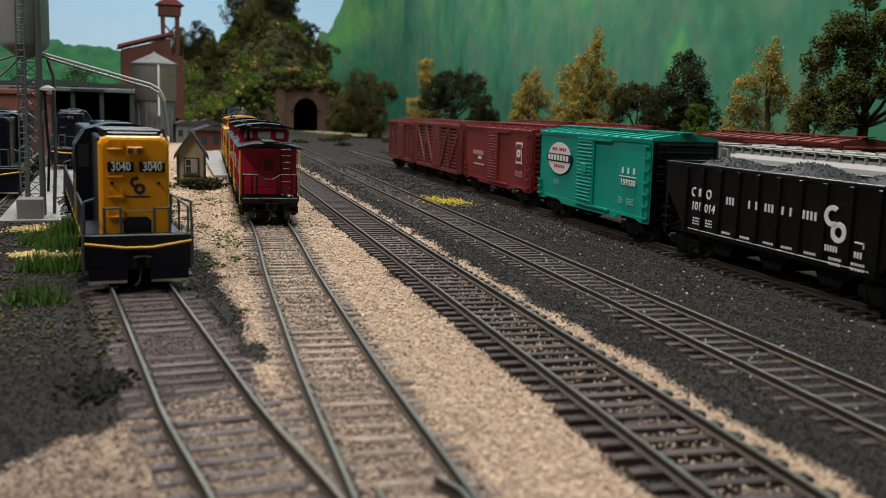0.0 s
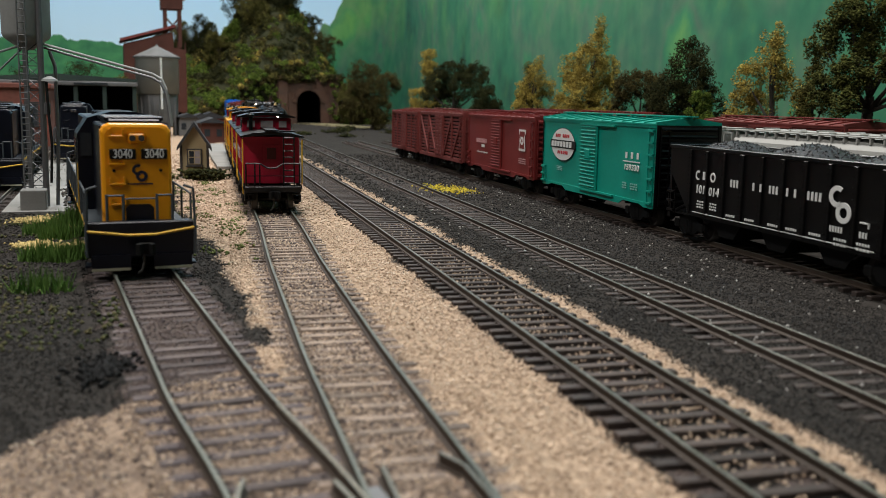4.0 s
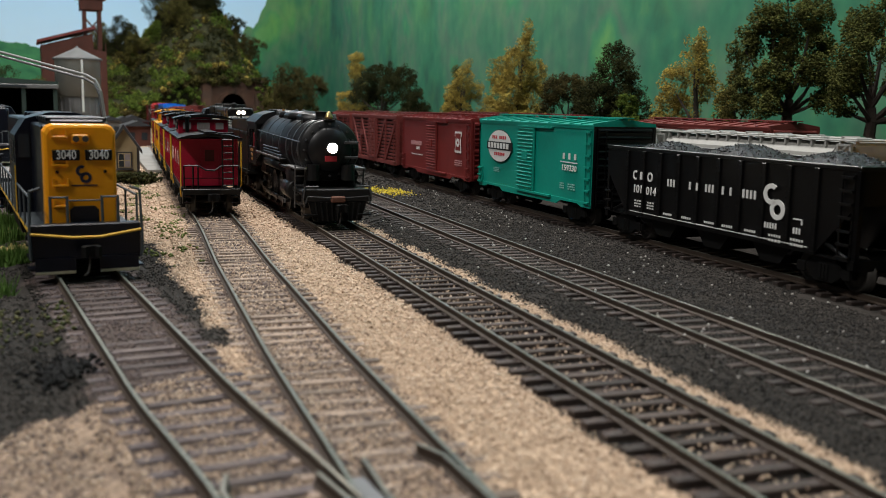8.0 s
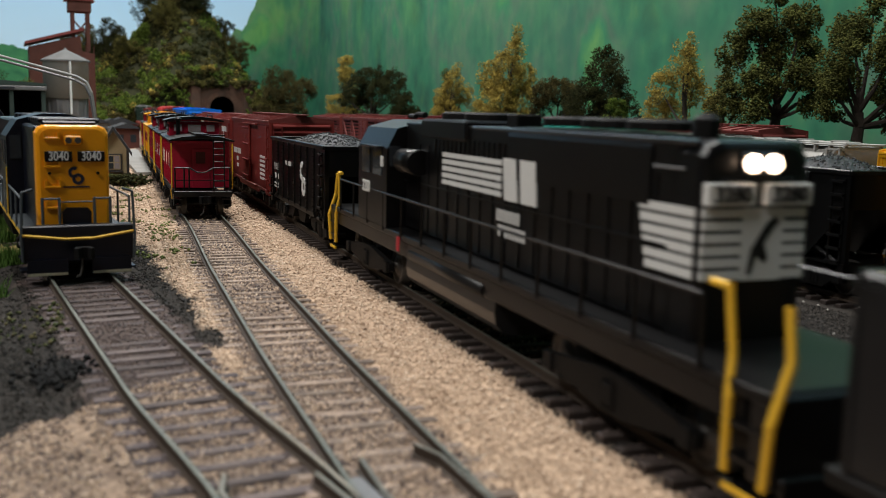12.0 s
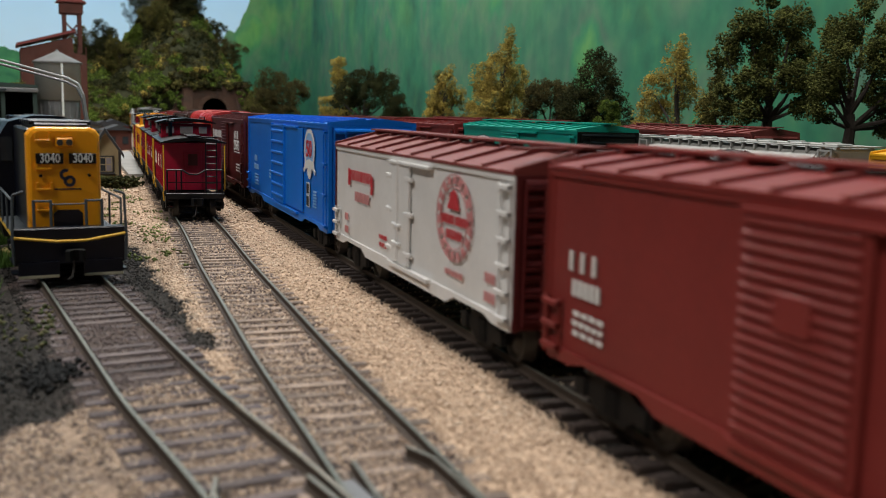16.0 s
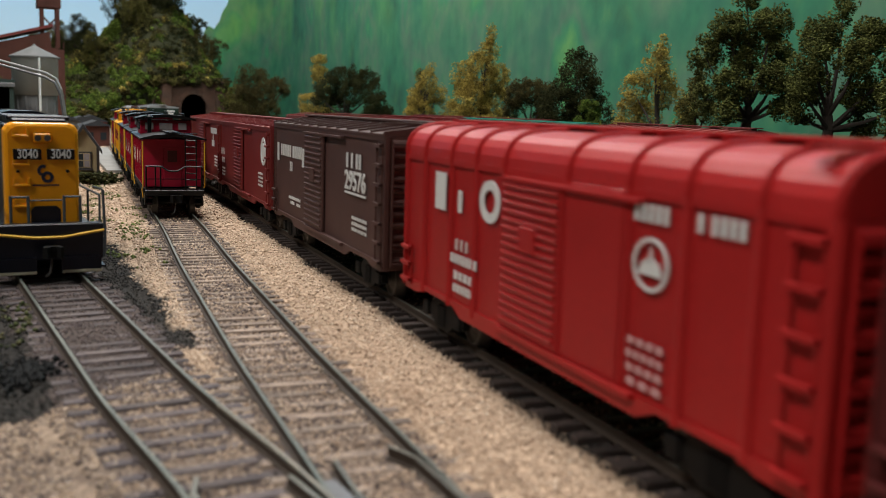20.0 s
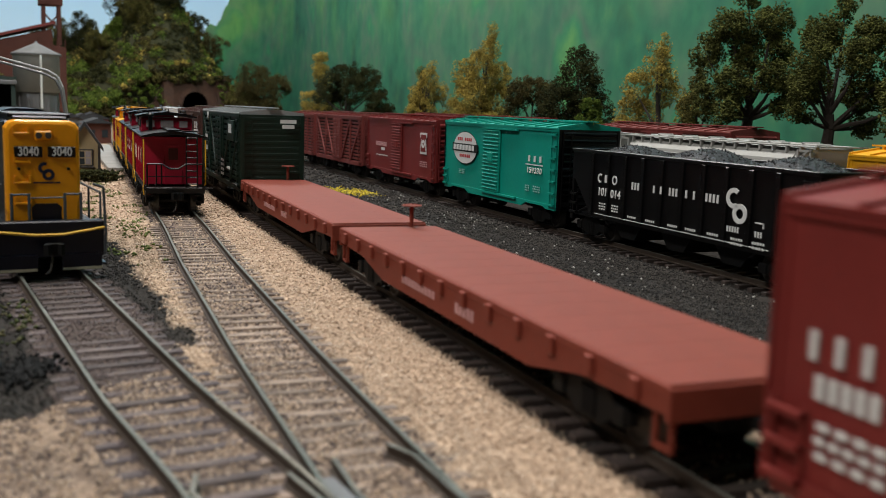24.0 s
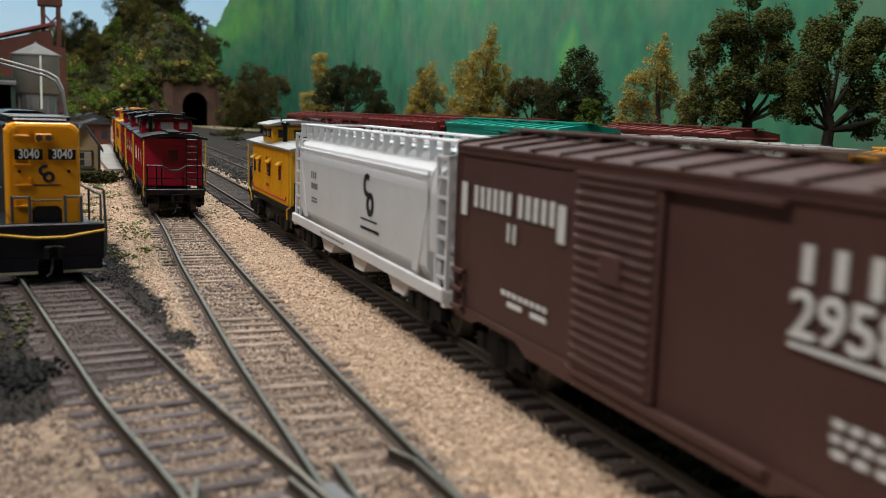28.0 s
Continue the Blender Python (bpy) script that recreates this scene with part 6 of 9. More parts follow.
        part("uncoupling_rod", Shape().chain([(s * 2, -102.4, 12.4), (s * 13.5, -102.4, 13.2), (s * 14.4, -102.2, 10.2)], 0.3, 5), ENGLIT, car)
    for y, z in ((-74, 44.5), (-44, 46.5), (-14, 46.0), (2, 47.0), (22, 46.8)):
        part("pop_valve", Shape().lathe([(1.1, 0), (1.1, 2.2), (0.7, 3.0), (0.2, 3.2)], (4.5, y, z), 2, 10), ENGLIT, car)
    part("generator", Shape().rod((-5, 30, 47.4), (2, 30, 47.4), 2.0, 12), ENGLIT, car)
    part("smokebox_hinge", Shape().box(6.5, 12.5, -86.8, -85.2, 35.2, 36.4, 0.2).box(6.5, 12.5, -86.8, -85.2, 28.6, 29.8, 0.2), ENGLIT, car)
    for k in range(16):
        a = 2 * math.pi * k / 16
        part("door_bolt", shared("door bolt", lambda: Shape().rod((0, -0.6, 0), (0, 0.4, 0), 0.55, 6).mesh("door_bolt", ENGLIT)), None, car).location = (11.6 * math.cos(a) * MM, -84.2 * MM, (32.5 + 11.6 * math.sin(a)) * MM)
    part("pilot_deck", Shape().box(-15.5, 15.5, -99, -72, 13.6, 15.6, 0.4), ENGINE, car)
    part("pilot_beam", Shape().box(-15.5, 15.5, -101, -98, 10.5, 16.2, 0.4), ENGINE, car)
    pl = Shape()
    pl.prism([(-13, 10.5), (13, 10.5), (10.5, 2.2), (-10.5, 2.2)], 1, -101.2, -99.2)
    for i in range(9):
        x = -10 + 2.5 * i
        pl.rod((x, -101.3, 10.5), (x * 0.86, -101.5, 2.4), 0.5, 6)
    part("pilot", pl, DULLBLACK, car)
    part("pilot_lamp", Shape().box(-3.2, 3.2, -103, -101, 10.4, 13.2, 0.5), material("rusty brown", (0.14, 0.06, 0.04), 0.7), car)
    coupler(car, -102, -1)
    part("pilot_step", Shape().box(-15, -9, -102.5, -99, 4.6, 5.4, 0.1).box(9, 15, -102.5, -99, 4.6, 5.4, 0.1), DULLBLACK, car)
    part("flag_staff", Shape().chain([(-14.5, -99.5, 16), (-14.5, -99.5, 19.5)], 0.3).chain([(14.5, -99.5, 16), (14.5, -99.5, 19.5)], 0.3), ENGINE, car)
    part("frame_block", Shape().box(-5.5, 5.5, -78, 60, 6, 19, 0.5), DULLBLACK, car)
    part("firebox", Shape().box(-12.5, 12.5, 22, 44, 14, 30, 1.0), ENGINE, car)
    part("ash_pan", Shape().prism([(-10, 15), (10, 15), (6, 6), (-6, 6)], 1, 24, 44), DULLBLACK, car)
    cab = Shape()
    for s in (-1, 1):
        x0, x1 = sorted((s * 14.6, s * 15.6))
        cab.box(x0, x1, 40, 72, 18, 28, 0.15)
        cab.box(x0, x1, 40, 46, 28, 38)
        cab.box(x0, x1, 57, 58.5, 28, 38)
        cab.box(x0, x1, 68, 72, 28, 38)
        cab.box(x0, x1, 40, 72, 38, 42)
    cab.box(-15.4, 15.4, 39, 40.2, 18, 43)
    part("cab", cab, ENGINE, car)
    part("cab_roof", Shape().prism([(-16.4, 41.4), (16.4, 41.4), (16.4, 42.4), (12, 46.6), (5, 48.6), (-5, 48.6), (-12, 46.6), (-16.4, 42.4)], 1, 36, 76), ENGINE, car)
    part("roof_hatch", Shape().box(-5, 5, 52, 62, 48.4, 49.6, 0.3), ENGINE, car)
    part("cab_floor", Shape().box(-15, 15, 40, 74, 17, 18.2), DULLBLACK, car)
    part("cab_seat", Shape().box(-13.8, -9, 58, 66, 18, 36, 0.8), REDINK, car, "red panel inside the cab window")
    part("cab_lining", Shape().box(-14, 14, 41, 42, 18, 41), DULLBLACK, car)
    bars(car, [10], 1.5, CREAM, -15.7, 56, 26.0)
    bars(car, [8], 1.5, CREAM, -15.7, 56, 23.4)
    bars(car, [6], 1.3, CREAM, -15.7, 56, 20.8)
    r = 9.0
    for k, y in enumerate((-36.0, -15.5, 5.0, 25.5)):
        def drv():
            sh = Shape()
            for s in (-1, 1):
                x = s * 9.3
                sh.lathe([(r * 0.8, x - 0.8), (r, x - 1.3), (r, x + 1.3), (r * 0.8, x + 0.8)], (0, 0, 0), 0, 26)
                sh.lathe([(1.4, x - 1.2), (2.1, x - 1.2), (2.1, x + 1.2), (1.4, x + 1.2)], (0, 0, 0), 0, 14)
                for i in range(12):
                    t = 2 * math.pi * i / 12
                    sh.rod((x, 1.8 * math.cos(t), 1.8 * math.sin(t)), (x, r * 0.84 * math.cos(t), r * 0.84 * math.sin(t)), 0.45, 5)
                sh.rod((x, 0, 4.2), (x + s * 4.0, 0, 4.2), 0.8, 8)
            sh.rod((-9, 0, 0), (9, 0, 0), 1.2, 8)
            return sh.mesh("driving_wheel", ENGINE)
        w = part("driving_wheel", shared("driver", drv), None, car)
        w.location = (0, y * MM, r * MM)
        DRIVERS.append((w, y, r))
    for s in (-1, 1):
        rd = part("side_rod", Shape().box(s * 12.6 - 0.4, s * 12.6 + 0.4, -37.5, 27, -1.1, 1.1, 0.2), POLEGREY, car)
        RODS.append((rd, 0.0))
    for y, rr in ((-72, 5.2), (47, 6.2)):
        w = part("pilot_truck" if y < 0 else "trailing_truck", Shape().box(-12, 12, y - 8, y + 8, 6, 9, 0.6), DULLBLACK, car)
        q = part("wheelset", shared(("wheel", rr), lambda: wheel_shape(rr).mesh("wheelset", STEEL, True)), None, w)
        q.location = (0, y * MM, rr * MM)
    return car


def tender(label):
    """A rectangular tender with a coal bunker behind the cab, seen with its number."""
    car = thing("tender", label, "tender", "moving train")
    L, W = 122.0, 15.4
    h = L / 2
    part("body", Shape().box(-W, W, -h + 2, h - 2, 12.5, 36.0, 0.6), ENGINE, car)
    up = Shape()
    for s in (-1, 1):
        up.prism([(-h + 2, 36), (h - 36, 36), (h - 40, 41.5), (-h + 8, 43.5), (-h + 2, 43.5)], 0, min(s * W, s * (W - 0.8)), max(s * W, s * (W - 0.8)))
        up.rod((s * W, -h + 2, 43.5), (s * W, h - 40, 42.2), 0.5, 6)
    up.prism([(-W, 36), (W, 36), (W, 41.5), (-W, 41.5)], 1, h - 41, h - 40)
    part("coal_bunker", up, ENGINE, car)
    fr = Shape()
    for s in (-1, 1):
        fr.box(s * 12.5 - 2.6, s * 12.5 + 2.6, -h, -h + 3, 12.5, 43, 0.5)
        fr.rod((s * 15.4, -h + 1, 14), (s * 15.4, -h + 1, 38), 0.4, 6)
    part("front_bulkhead", fr, ENGINE, car)
    part("water_hatch", Shape().box(-6, 6, h - 22, h - 8, 36, 38.5, 0.6), ENGINE, car)
    ld = coal_load(car, L - 46, 37.0, 7, 2, 14.2, 5.5)
    ld.location = (0, -16 * MM, 0)
    part("frame_sill", Shape().box(-W - 0.3, W + 0.3, -h, h, 10.4, 12.6, 0.3), DULLBLACK, car)
    rv = Shape()
    for y in (-h + 3, -18, 18, h - 3):
        rv.box(-W - 0.2, -W + 0.2, y - 0.4, y + 0.4, 12.6, 36)
    rv.box(-W - 0.2, -W + 0.2, -h + 2, h - 2, 33.8, 34.4)
    part("seam", rv, ENGINE, car)
    for ch, y in (("4", 19.0), ("7", 9.0), ("5", -1.0), ("7", -11.0)):
        letter(car, ch, 7.6, CREAM, -W - 0.25, y, 24.0, SIDE, 1.35)
    for s in (-1, 1):
        truck(car, s * (h - 27), axles=3, base=34.0, r=5.0)
    coupler(car, h - 1, 1)
    return car


# ---- standing freight cars on the yard tracks ----
def place(car, name, y):
    car.matrix_world = on_track(name, y)
    return car


def jade_car():
    c = box_car("jade green boxcar with a round white emblem and black ends", TEAL, 142.0, ends=BLACK, door_y=3.0, posts=1, eave=46.6)
    x = -16.15
    ring(c, BLACKINK, x - 0.02, 39.4, 33.0, 0.1, 9.2, n=44, name="emblem_edge", sq=1.86)
    ring(c, WHITE, x - 0.1, 39.4, 33.0, 0.1, 8.85, n=44, name="emblem_disc", sq=1.9)
    part("emblem_band", Shape().box(x - 0.45, x, 21.4, 57.4, 30.9, 35.3), BLACKINK, c)
    for i in range(7):
        part("lettering", Shape().box(x - 0.55, x, 52.4 - i * 4.4, 55.6 - i * 4.4, 31.6, 34.6), WHITE, c)
    for i in (0, 1, 2, 4, 5, 6, 7):
        part("lettering", Shape().box(x - 0.35, x, 48.2 - i * 2.6, 50.0 - i * 2.6, 36.9, 38.7), REDINK, c)
    for i in range(6):
        part("lettering", Shape().box(x - 0.35, x, 44.8 - i * 2.6, 46.6 - i * 2.6, 27.6, 29.4), REDINK, c)
    for y in (-41.5, -47.5, -53.5):
        part("lettering", Shape().box(x - 0.15, x + 0.1, y - 1.0, y + 1.0, 30.3, 33.2), WHITE, c)
    part("lettering", Shape().box(x - 0.15, x + 0.1, -56, -38, 28.6, 29.1), WHITE, c)
    letter(c, "159330", 2.8, WHITE, x - 0.15, -47.5, 26.0, SIDE, 1.4)
    plain_bars(c, [3, 3, 3], PALETEAL, x, -40, 18.4, 5, 0.6)
    plain_bars(c, [4, 5, 3], PALETEAL, x, -50, 18.4, 8, 0.6)
    plain_bars(c, [4, 4, 4], PALETEAL, x, 44, 20.5, 9, 0.5)
    for y in (-4, -8):
        part("end_lettering", Shape().box(3, 12, -72.4, -71.6, 41 + y, 42.4 + y), WHITE, c)
    return c


def keystone_car():
    c = box_car("tuscan red boxcar with a white keystone emblem", TUSCAN, 142.0, door_y=3.0, posts=1)
    x = -16.15
    bars(c, [12], 2.9, FADEDPINK, x, 37, 28.5, gap=0.14)
    plain_bars(c, [4], WHITE, x, 34, 25.0, 8, 2.0)
    plain_bars(c, [9], WHITE, x, 36, 20.5, 26, 0.7)
    k = [(0.0, 7), (5.2, 7), (5.2, 4.2), (3.6, 3.2), (5.0, -6.4), (-5.0, -6.4), (-3.6, 3.2), (-5.2, 4.2), (-5.2, 7)]
    part("emblem", Shape().prism([(-49 + a * 1.15, 32 + b) for a, b in k], 0, x - 0.15, x + 0.1), WHITE, c)
    part("emblem", Shape().prism([(-49 + a * 0.9, 32.2 + b * 0.8) for a, b in k], 0, x - 0.25, x + 0.05), TUSCAN, c)
    ring(c, WHITE, x - 0.2, -49, 32, 1.0, 2.6, sq=1.2)
    plain_bars(c, [5, 5, 4], FADEDPINK, x, -49, 20.6, 14, 0.7)
    return c


place(jade_car(), "yard_1", 444)
place(keystone_car(), "yard_1", 600)
place(stock_car("weathered oxide red slatted stock car", OXIDE2, 140.0, eave=46.0), "yard_1", 757)
place(stock_car("short weathered brown stock car with slatted sides", OXIDE2, 112.0, eave=45.0, zee=False), "yard_1", 893)


def big_coal_car():
    c = hopper_car("black steel hopper car heaped with coal, white lettering", BLACK, 152.0, 38.5, 10, 3)
    x = -16.72
    ring(c, WHITE, x, 50.2, 27.4, 1.2, 1.95, 50, 310)
    part("lettering", Shape().box(x - 0.1, x + 0.3, 45.0, 46.6, 25.8, 29.0), WHITE, c)
    ring(c, WHITE, x, 38.8, 27.3, 1.2, 1.95)
    letter(c, "101", 3.4, WHITE, x - 0.1, 47.8, 21.6, SIDE, 1.1)
    letter(c, "014", 3.4, WHITE, x - 0.1, 37.4, 21.4, SIDE, 1.1)
    for w, y in ((3, 22.4), (1, 9.4), (1, 4.8), (3, -3.2), (1, -11.4), (1, -16.0), (4, -26.5)):
        bars(c, [w], 2.9, WHITE, x, y, 26.2, gap=0.14)
    ring(c, WHITE, x, -37.4, 27.4, 1.9, 3.5, 50, 310, sq=1.15)
    ring(c, WHITE, x, -41.0, 22.4, 1.7, 3.4, 0, 360, sq=1.1)
    bars(c, [5], 1.9, WHITE, x, -38.4, 16.8, gap=0.12)
    bars(c, [3], 1.9, WHITE, x, -51.5, 16.6, gap=0.12)
    part("lettering", Shape().box(x - 0.1, x + 0.3, -53.4, -49.0, 20.2, 20.6).box(x - 0.1, x + 0.3, -53.4, -52.9, 18.8, 20.6), WHITE, c)
    for y, n in ((48, 3), (38, 3)):
        plain_bars(c, [n, n + 1, n], WHITE, x, y, 16.8, 5.6, 0.6)
    for y in (25, 12, -3, -14, -27, -40, -51):
        plain_bars(c, [5, 4] if y < -30 else [5], WHITE, x, y, 13.6, 6.5, 0.8, step=1.6)
    part("lettering", Shape().box(x + 0.2, x + 0.5, -56, 54, 11.9, 12.15), WHITE, c)
    return c


place(big_coal_car(), "yard_1", 284)
place(hopper_car("plain black hopper car heaped with coal", BLACK, 138.0, 38.5, 10, 5), "yard_1", 124)
for y, lab in ((494, "white covered hopper car with round roof hatches"), (338, "white covered hopper car with a low peaked roof")):
    place(covered_hopper(lab, PALECAR, 138.0, top=44.5), "yard_2", y)
place(box_car("yellow boxcar behind the coal cars", CABYELLOW, 120.0, eave=42.0), "yard_2", 190)
place(box_car("weathered oxide red boxcar on the rear yard track", OXIDE2, 139.0), "yard_3", 466)
place(box_car("oxide red boxcar farther down the rear yard track", OXIDE, 139.0), "yard_3", 700)
place(box_car("dull brown boxcar on the rear yard track", OXIDE2, 139.0), "yard_3", 860)

# ---- engine and cabooses on the left tracks ----
ENG = hood_diesel("yellow-nosed dark blue diesel engine with white number boards", 196.0, NAVY, YELLOW, LINE, "3040", group="diesel engines", deck=14.0)
ENG.matrix_world = on_track("engine", 304 + 98) @ pose(-0.6 * MM, 0, 0)
CABS = (("caboose red wooden caboose with black railings and a cupola", CABRED, CABRED, 510), ("second red caboose coupled behind the first", CABRED, CABRED, 616), ("third red caboose in the standing row", CABRED, CABRED, 724), ("yellow caboose with a red stripe", CABYELLOW, CABRED, 832), ("dull red caboose at the end of the row", CABRED, CABRED, 940))
for lab, col, trim, y in CABS:
    place(caboose(lab, col, trim, 100.0, roof=BLACK if col is CABRED else CABYELLOW if col is CABYELLOW else BLACK, pale=True), "caboose", y)
SIDE1 = hood_diesel("dark blue diesel engine with yellow stripes by the tower", 190.0, NAVY, NAVY, LINE, "", emblem=False)
place(SIDE1, "shed", 705)
SIDE2 = hood_diesel("dark diesel engine parked before the engine house", 190.0, NAVY, NAVY, LINE, "", emblem=False)
SIDE2.matrix_world = at(-28, 960, -0.5, 0)

# ---- the moving train ----
TRAIN = []


def coupled(car, first, last):
    """The car fills the stretch of train between two distances from the head."""
    TRAIN.append((car, (first + last) / 2))
    return car


def hv_car(body, number, label, long=148.0):
    c = box_car(label, body, long, door_y=4.0, door_w=25.0, posts=1, eave=45.4)
    x = -16.1
    bars(c, [1], 7.0, WHITE, x, 63.6, 34.8, gap=0.1)
    bars(c, [6], 4.4, WHITE, x, 50.0, 35.8, gap=0.12)
    bars(c, [5], 4.4, WHITE, x, 30.6, 35.8, gap=0.12)
    bars(c, [1], 6.6, WHITE, x, 20.2, 34.4, gap=0.1)
    bars(c, [2], 3.6, WHITE, x, 40.5, 30.2)
    bars(c, [1, 1, 2], 4.4, WHITE, x, -45, 37.2, gap=0.14)
    letter(c, number, 5.8, WHITE, x - 0.15, -46, 31.0, SIDE, 1.12)
    part("lettering", Shape().box(x - 0.2, x + 0.1, -57, -35, 27.2, 27.8), WHITE, c)
    plain_bars(c, [6, 7, 5], WHITE, x, -50, 20.4, 16, 0.9)
    plain_bars(c, [8, 2], WHITE, x, 36, 18.4, 20, 1.0)
    return c


def script_car(body, label, emblem_round=False, name_right=True, long=146.0):
    c = box_car(label, body, long, door_y=6.0, door_w=22.0, posts=1, eave=43.0)
    x = -16.15
    bars(c, [1, 1, 1], 3.4, WHITE, x, 58, 27.6)
    plain_bars(c, [5], WHITE, x, 58, 23.0, 10, 2.8, "number_bars")
    plain_bars(c, [4, 5, 4], WHITE, x, 57, 18.6, 11, 0.9)
    if emblem_round:
        ring(c, WHITE, x, -58, 33, 4.4, 6.0)
        ring(c, WHITE, x, -58, 33, 0.4, 3.6)
    elif name_right:
        bars(c, [10], 3.4, WHITE, x, -44, 37.4, gap=0.1)
        bars(c, [1], 3.2, WHITE, x, -42, 33.8, gap=0.1)
        bars(c, [4], 3.6, WHITE, x, -41.5, 30.2, gap=0.1)
    plain_bars(c, [5, 5, 3, 5], WHITE, x, -51, 23.0, 11, 0.9)
    return c


coupled(steam_engine("black steam engine with a glowing headlight"), 1671, 1867)
coupled(tender("black tender with gold number and coal"), 1845, 1961)
coupled(road_diesel("black road diesel with white bands and yellow railings"), 1971, 2221)


def small_coal_car():
    c = hopper_car("black two-bay hopper car with rounded coal load", BLACK, 116.0, 38.0, 7, 9, True, mounds=1, group="moving train")
    x = -16.15
    bars(c, [1, 1, 1], 3.2, WHITE, x, 42, 25)
    plain_bars(c, [5], WHITE, x, 42, 20.5, 10, 2.4, "number_bars")
    bars(c, [10], 1.9, WHITE, x, 12, 28)
    link_emblem(c, WHITE, x, -20, 23, 13.0)
    plain_bars(c, [6, 5], WHITE, x, 43, 17, 10, 0.8)
    return c


coupled(small_coal_car(), 2226, 2344)


def plain_red_car():
    c = box_car("oxide red boxcar with a plain door and small white lettering", OXIDE, 140.0, eave=44.8, door_y=5.7, door_w=24.5, posts=1, ribbed=False, roof=OXIDE2)
    x = -16.1
    bars(c, [7, 6], 3.2, WHITE, x, 45, 26.2)
    plain_bars(c, [3], WHITE, x, 45, 21.6, 6, 2.4, "number_bars")
    plain_bars(c, [4], WHITE, x, 45, 17.6, 8, 2.0)
    plain_bars(c, [6, 7, 7, 6, 6, 5], WHITE, x, -48, 27.0, 16, 1.2, step=2.2)
    part("placard", Shape().box(x - 1.1, x + 0.1, 4, 8, 34.8, 37.0), OXIDE2, c)
    return c


coupled(plain_red_car(), 2349, 2487)
coupled(script_car(OXIDE, "oxide red boxcar with white lettering and ribbed door"), 2495, 2647)


def reefer():
    c = box_car("off-white refrigerator car with red lettering and red-brown roof", WHITECAR, 148.0, roof=OXIDE2, ends=MAROON, door_y=0.8, door_w=17.0, posts=1, ribbed=False, peak=4.6, eave=40.6, roof_ribs=9, door_bars=0, rungs=6)
    x = -16.15
    bars(c, [1], 5.4, REDINK, x, 54.0, 31.4, gap=0.12)
    bars(c, [6], 3.2, REDINK, x, 46.4, 32.2, gap=0.14)
    bars(c, [5], 3.2, REDINK, x, 34.0, 32.2, gap=0.14)
    bars(c, [1], 5.4, REDINK, x, 27.6, 30.4, gap=0.12)
    plain_bars(c, [6], FADEDRED, x, 40.5, 25.8, 17, 3.0, "number_bars")
    # round emblem: a circle of faded print, a bell-shaped figure, and three plain bands
    for i in range(18):
        ring(c, FADEDRED, x, -40.5, 28.5, 7.9, 9.6, i * 20 + 2, i * 20 + 15, name="emblem_print", sq=1.14)
    ring(c, FADEDRED, x, -40.5, 28.5, 9.9, 10.15, sq=1.14)
    ring(c, FADEDRED, x, -40.5, 28.5, 7.2, 7.4, sq=1.14)
    part("emblem", Shape().prism([(-43.6, 30.4), (-36.2, 30.4), (-37.2, 32.4), (-38.4, 34.4), (-40.0, 35.0), (-41.6, 34.4), (-42.6, 32.4)], 0, x - 0.15, x + 0.1), REDINK, c)
    for y, z, w in ((-35.6, 28.0, 9.6), (-45.4, 28.0, 9.0), (-40.2, 24.6, 10.4)):
        plain_bars(c, [6], REDINK, x, y, z, w, 2.1, "emblem_band")
    plain_bars(c, [5], FADEDRED, x, -40.5, 15.6, 12, 1.4)
    for y, w in ((58.7, 4.4), (-62, 6)):
        plain_bars(c, [3, 3], FADEDRED, x, y, 18.2, w, 2.2)
    plain_bars(c, [4, 3], REDINK, x, 17, 16.6, 8, 1.2)
    for y in (-7.6, 9.2):
        for z in (15, 25.7, 35):
            part("door_hinge", Shape().box(x - 0.8, x + 0.1, y - 2.6, y + 2.6, z - 0.6, z + 0.6, 0.15), WHITECAR, c)
    part("door_bar", Shape().rod((x - 0.8, 0.8, 12.4), (x - 0.8, 0.8, 39.6), 0.42, 6), WHITECAR, c)
    for z in (17, 22):
        part("door_latch", Shape().box(x - 1.4, x + 0.1, -2.4, 4.0, z - 0.5, z + 0.5, 0.15), WHITECAR, c)
    return c


coupled(reefer(), 2658, 2806)


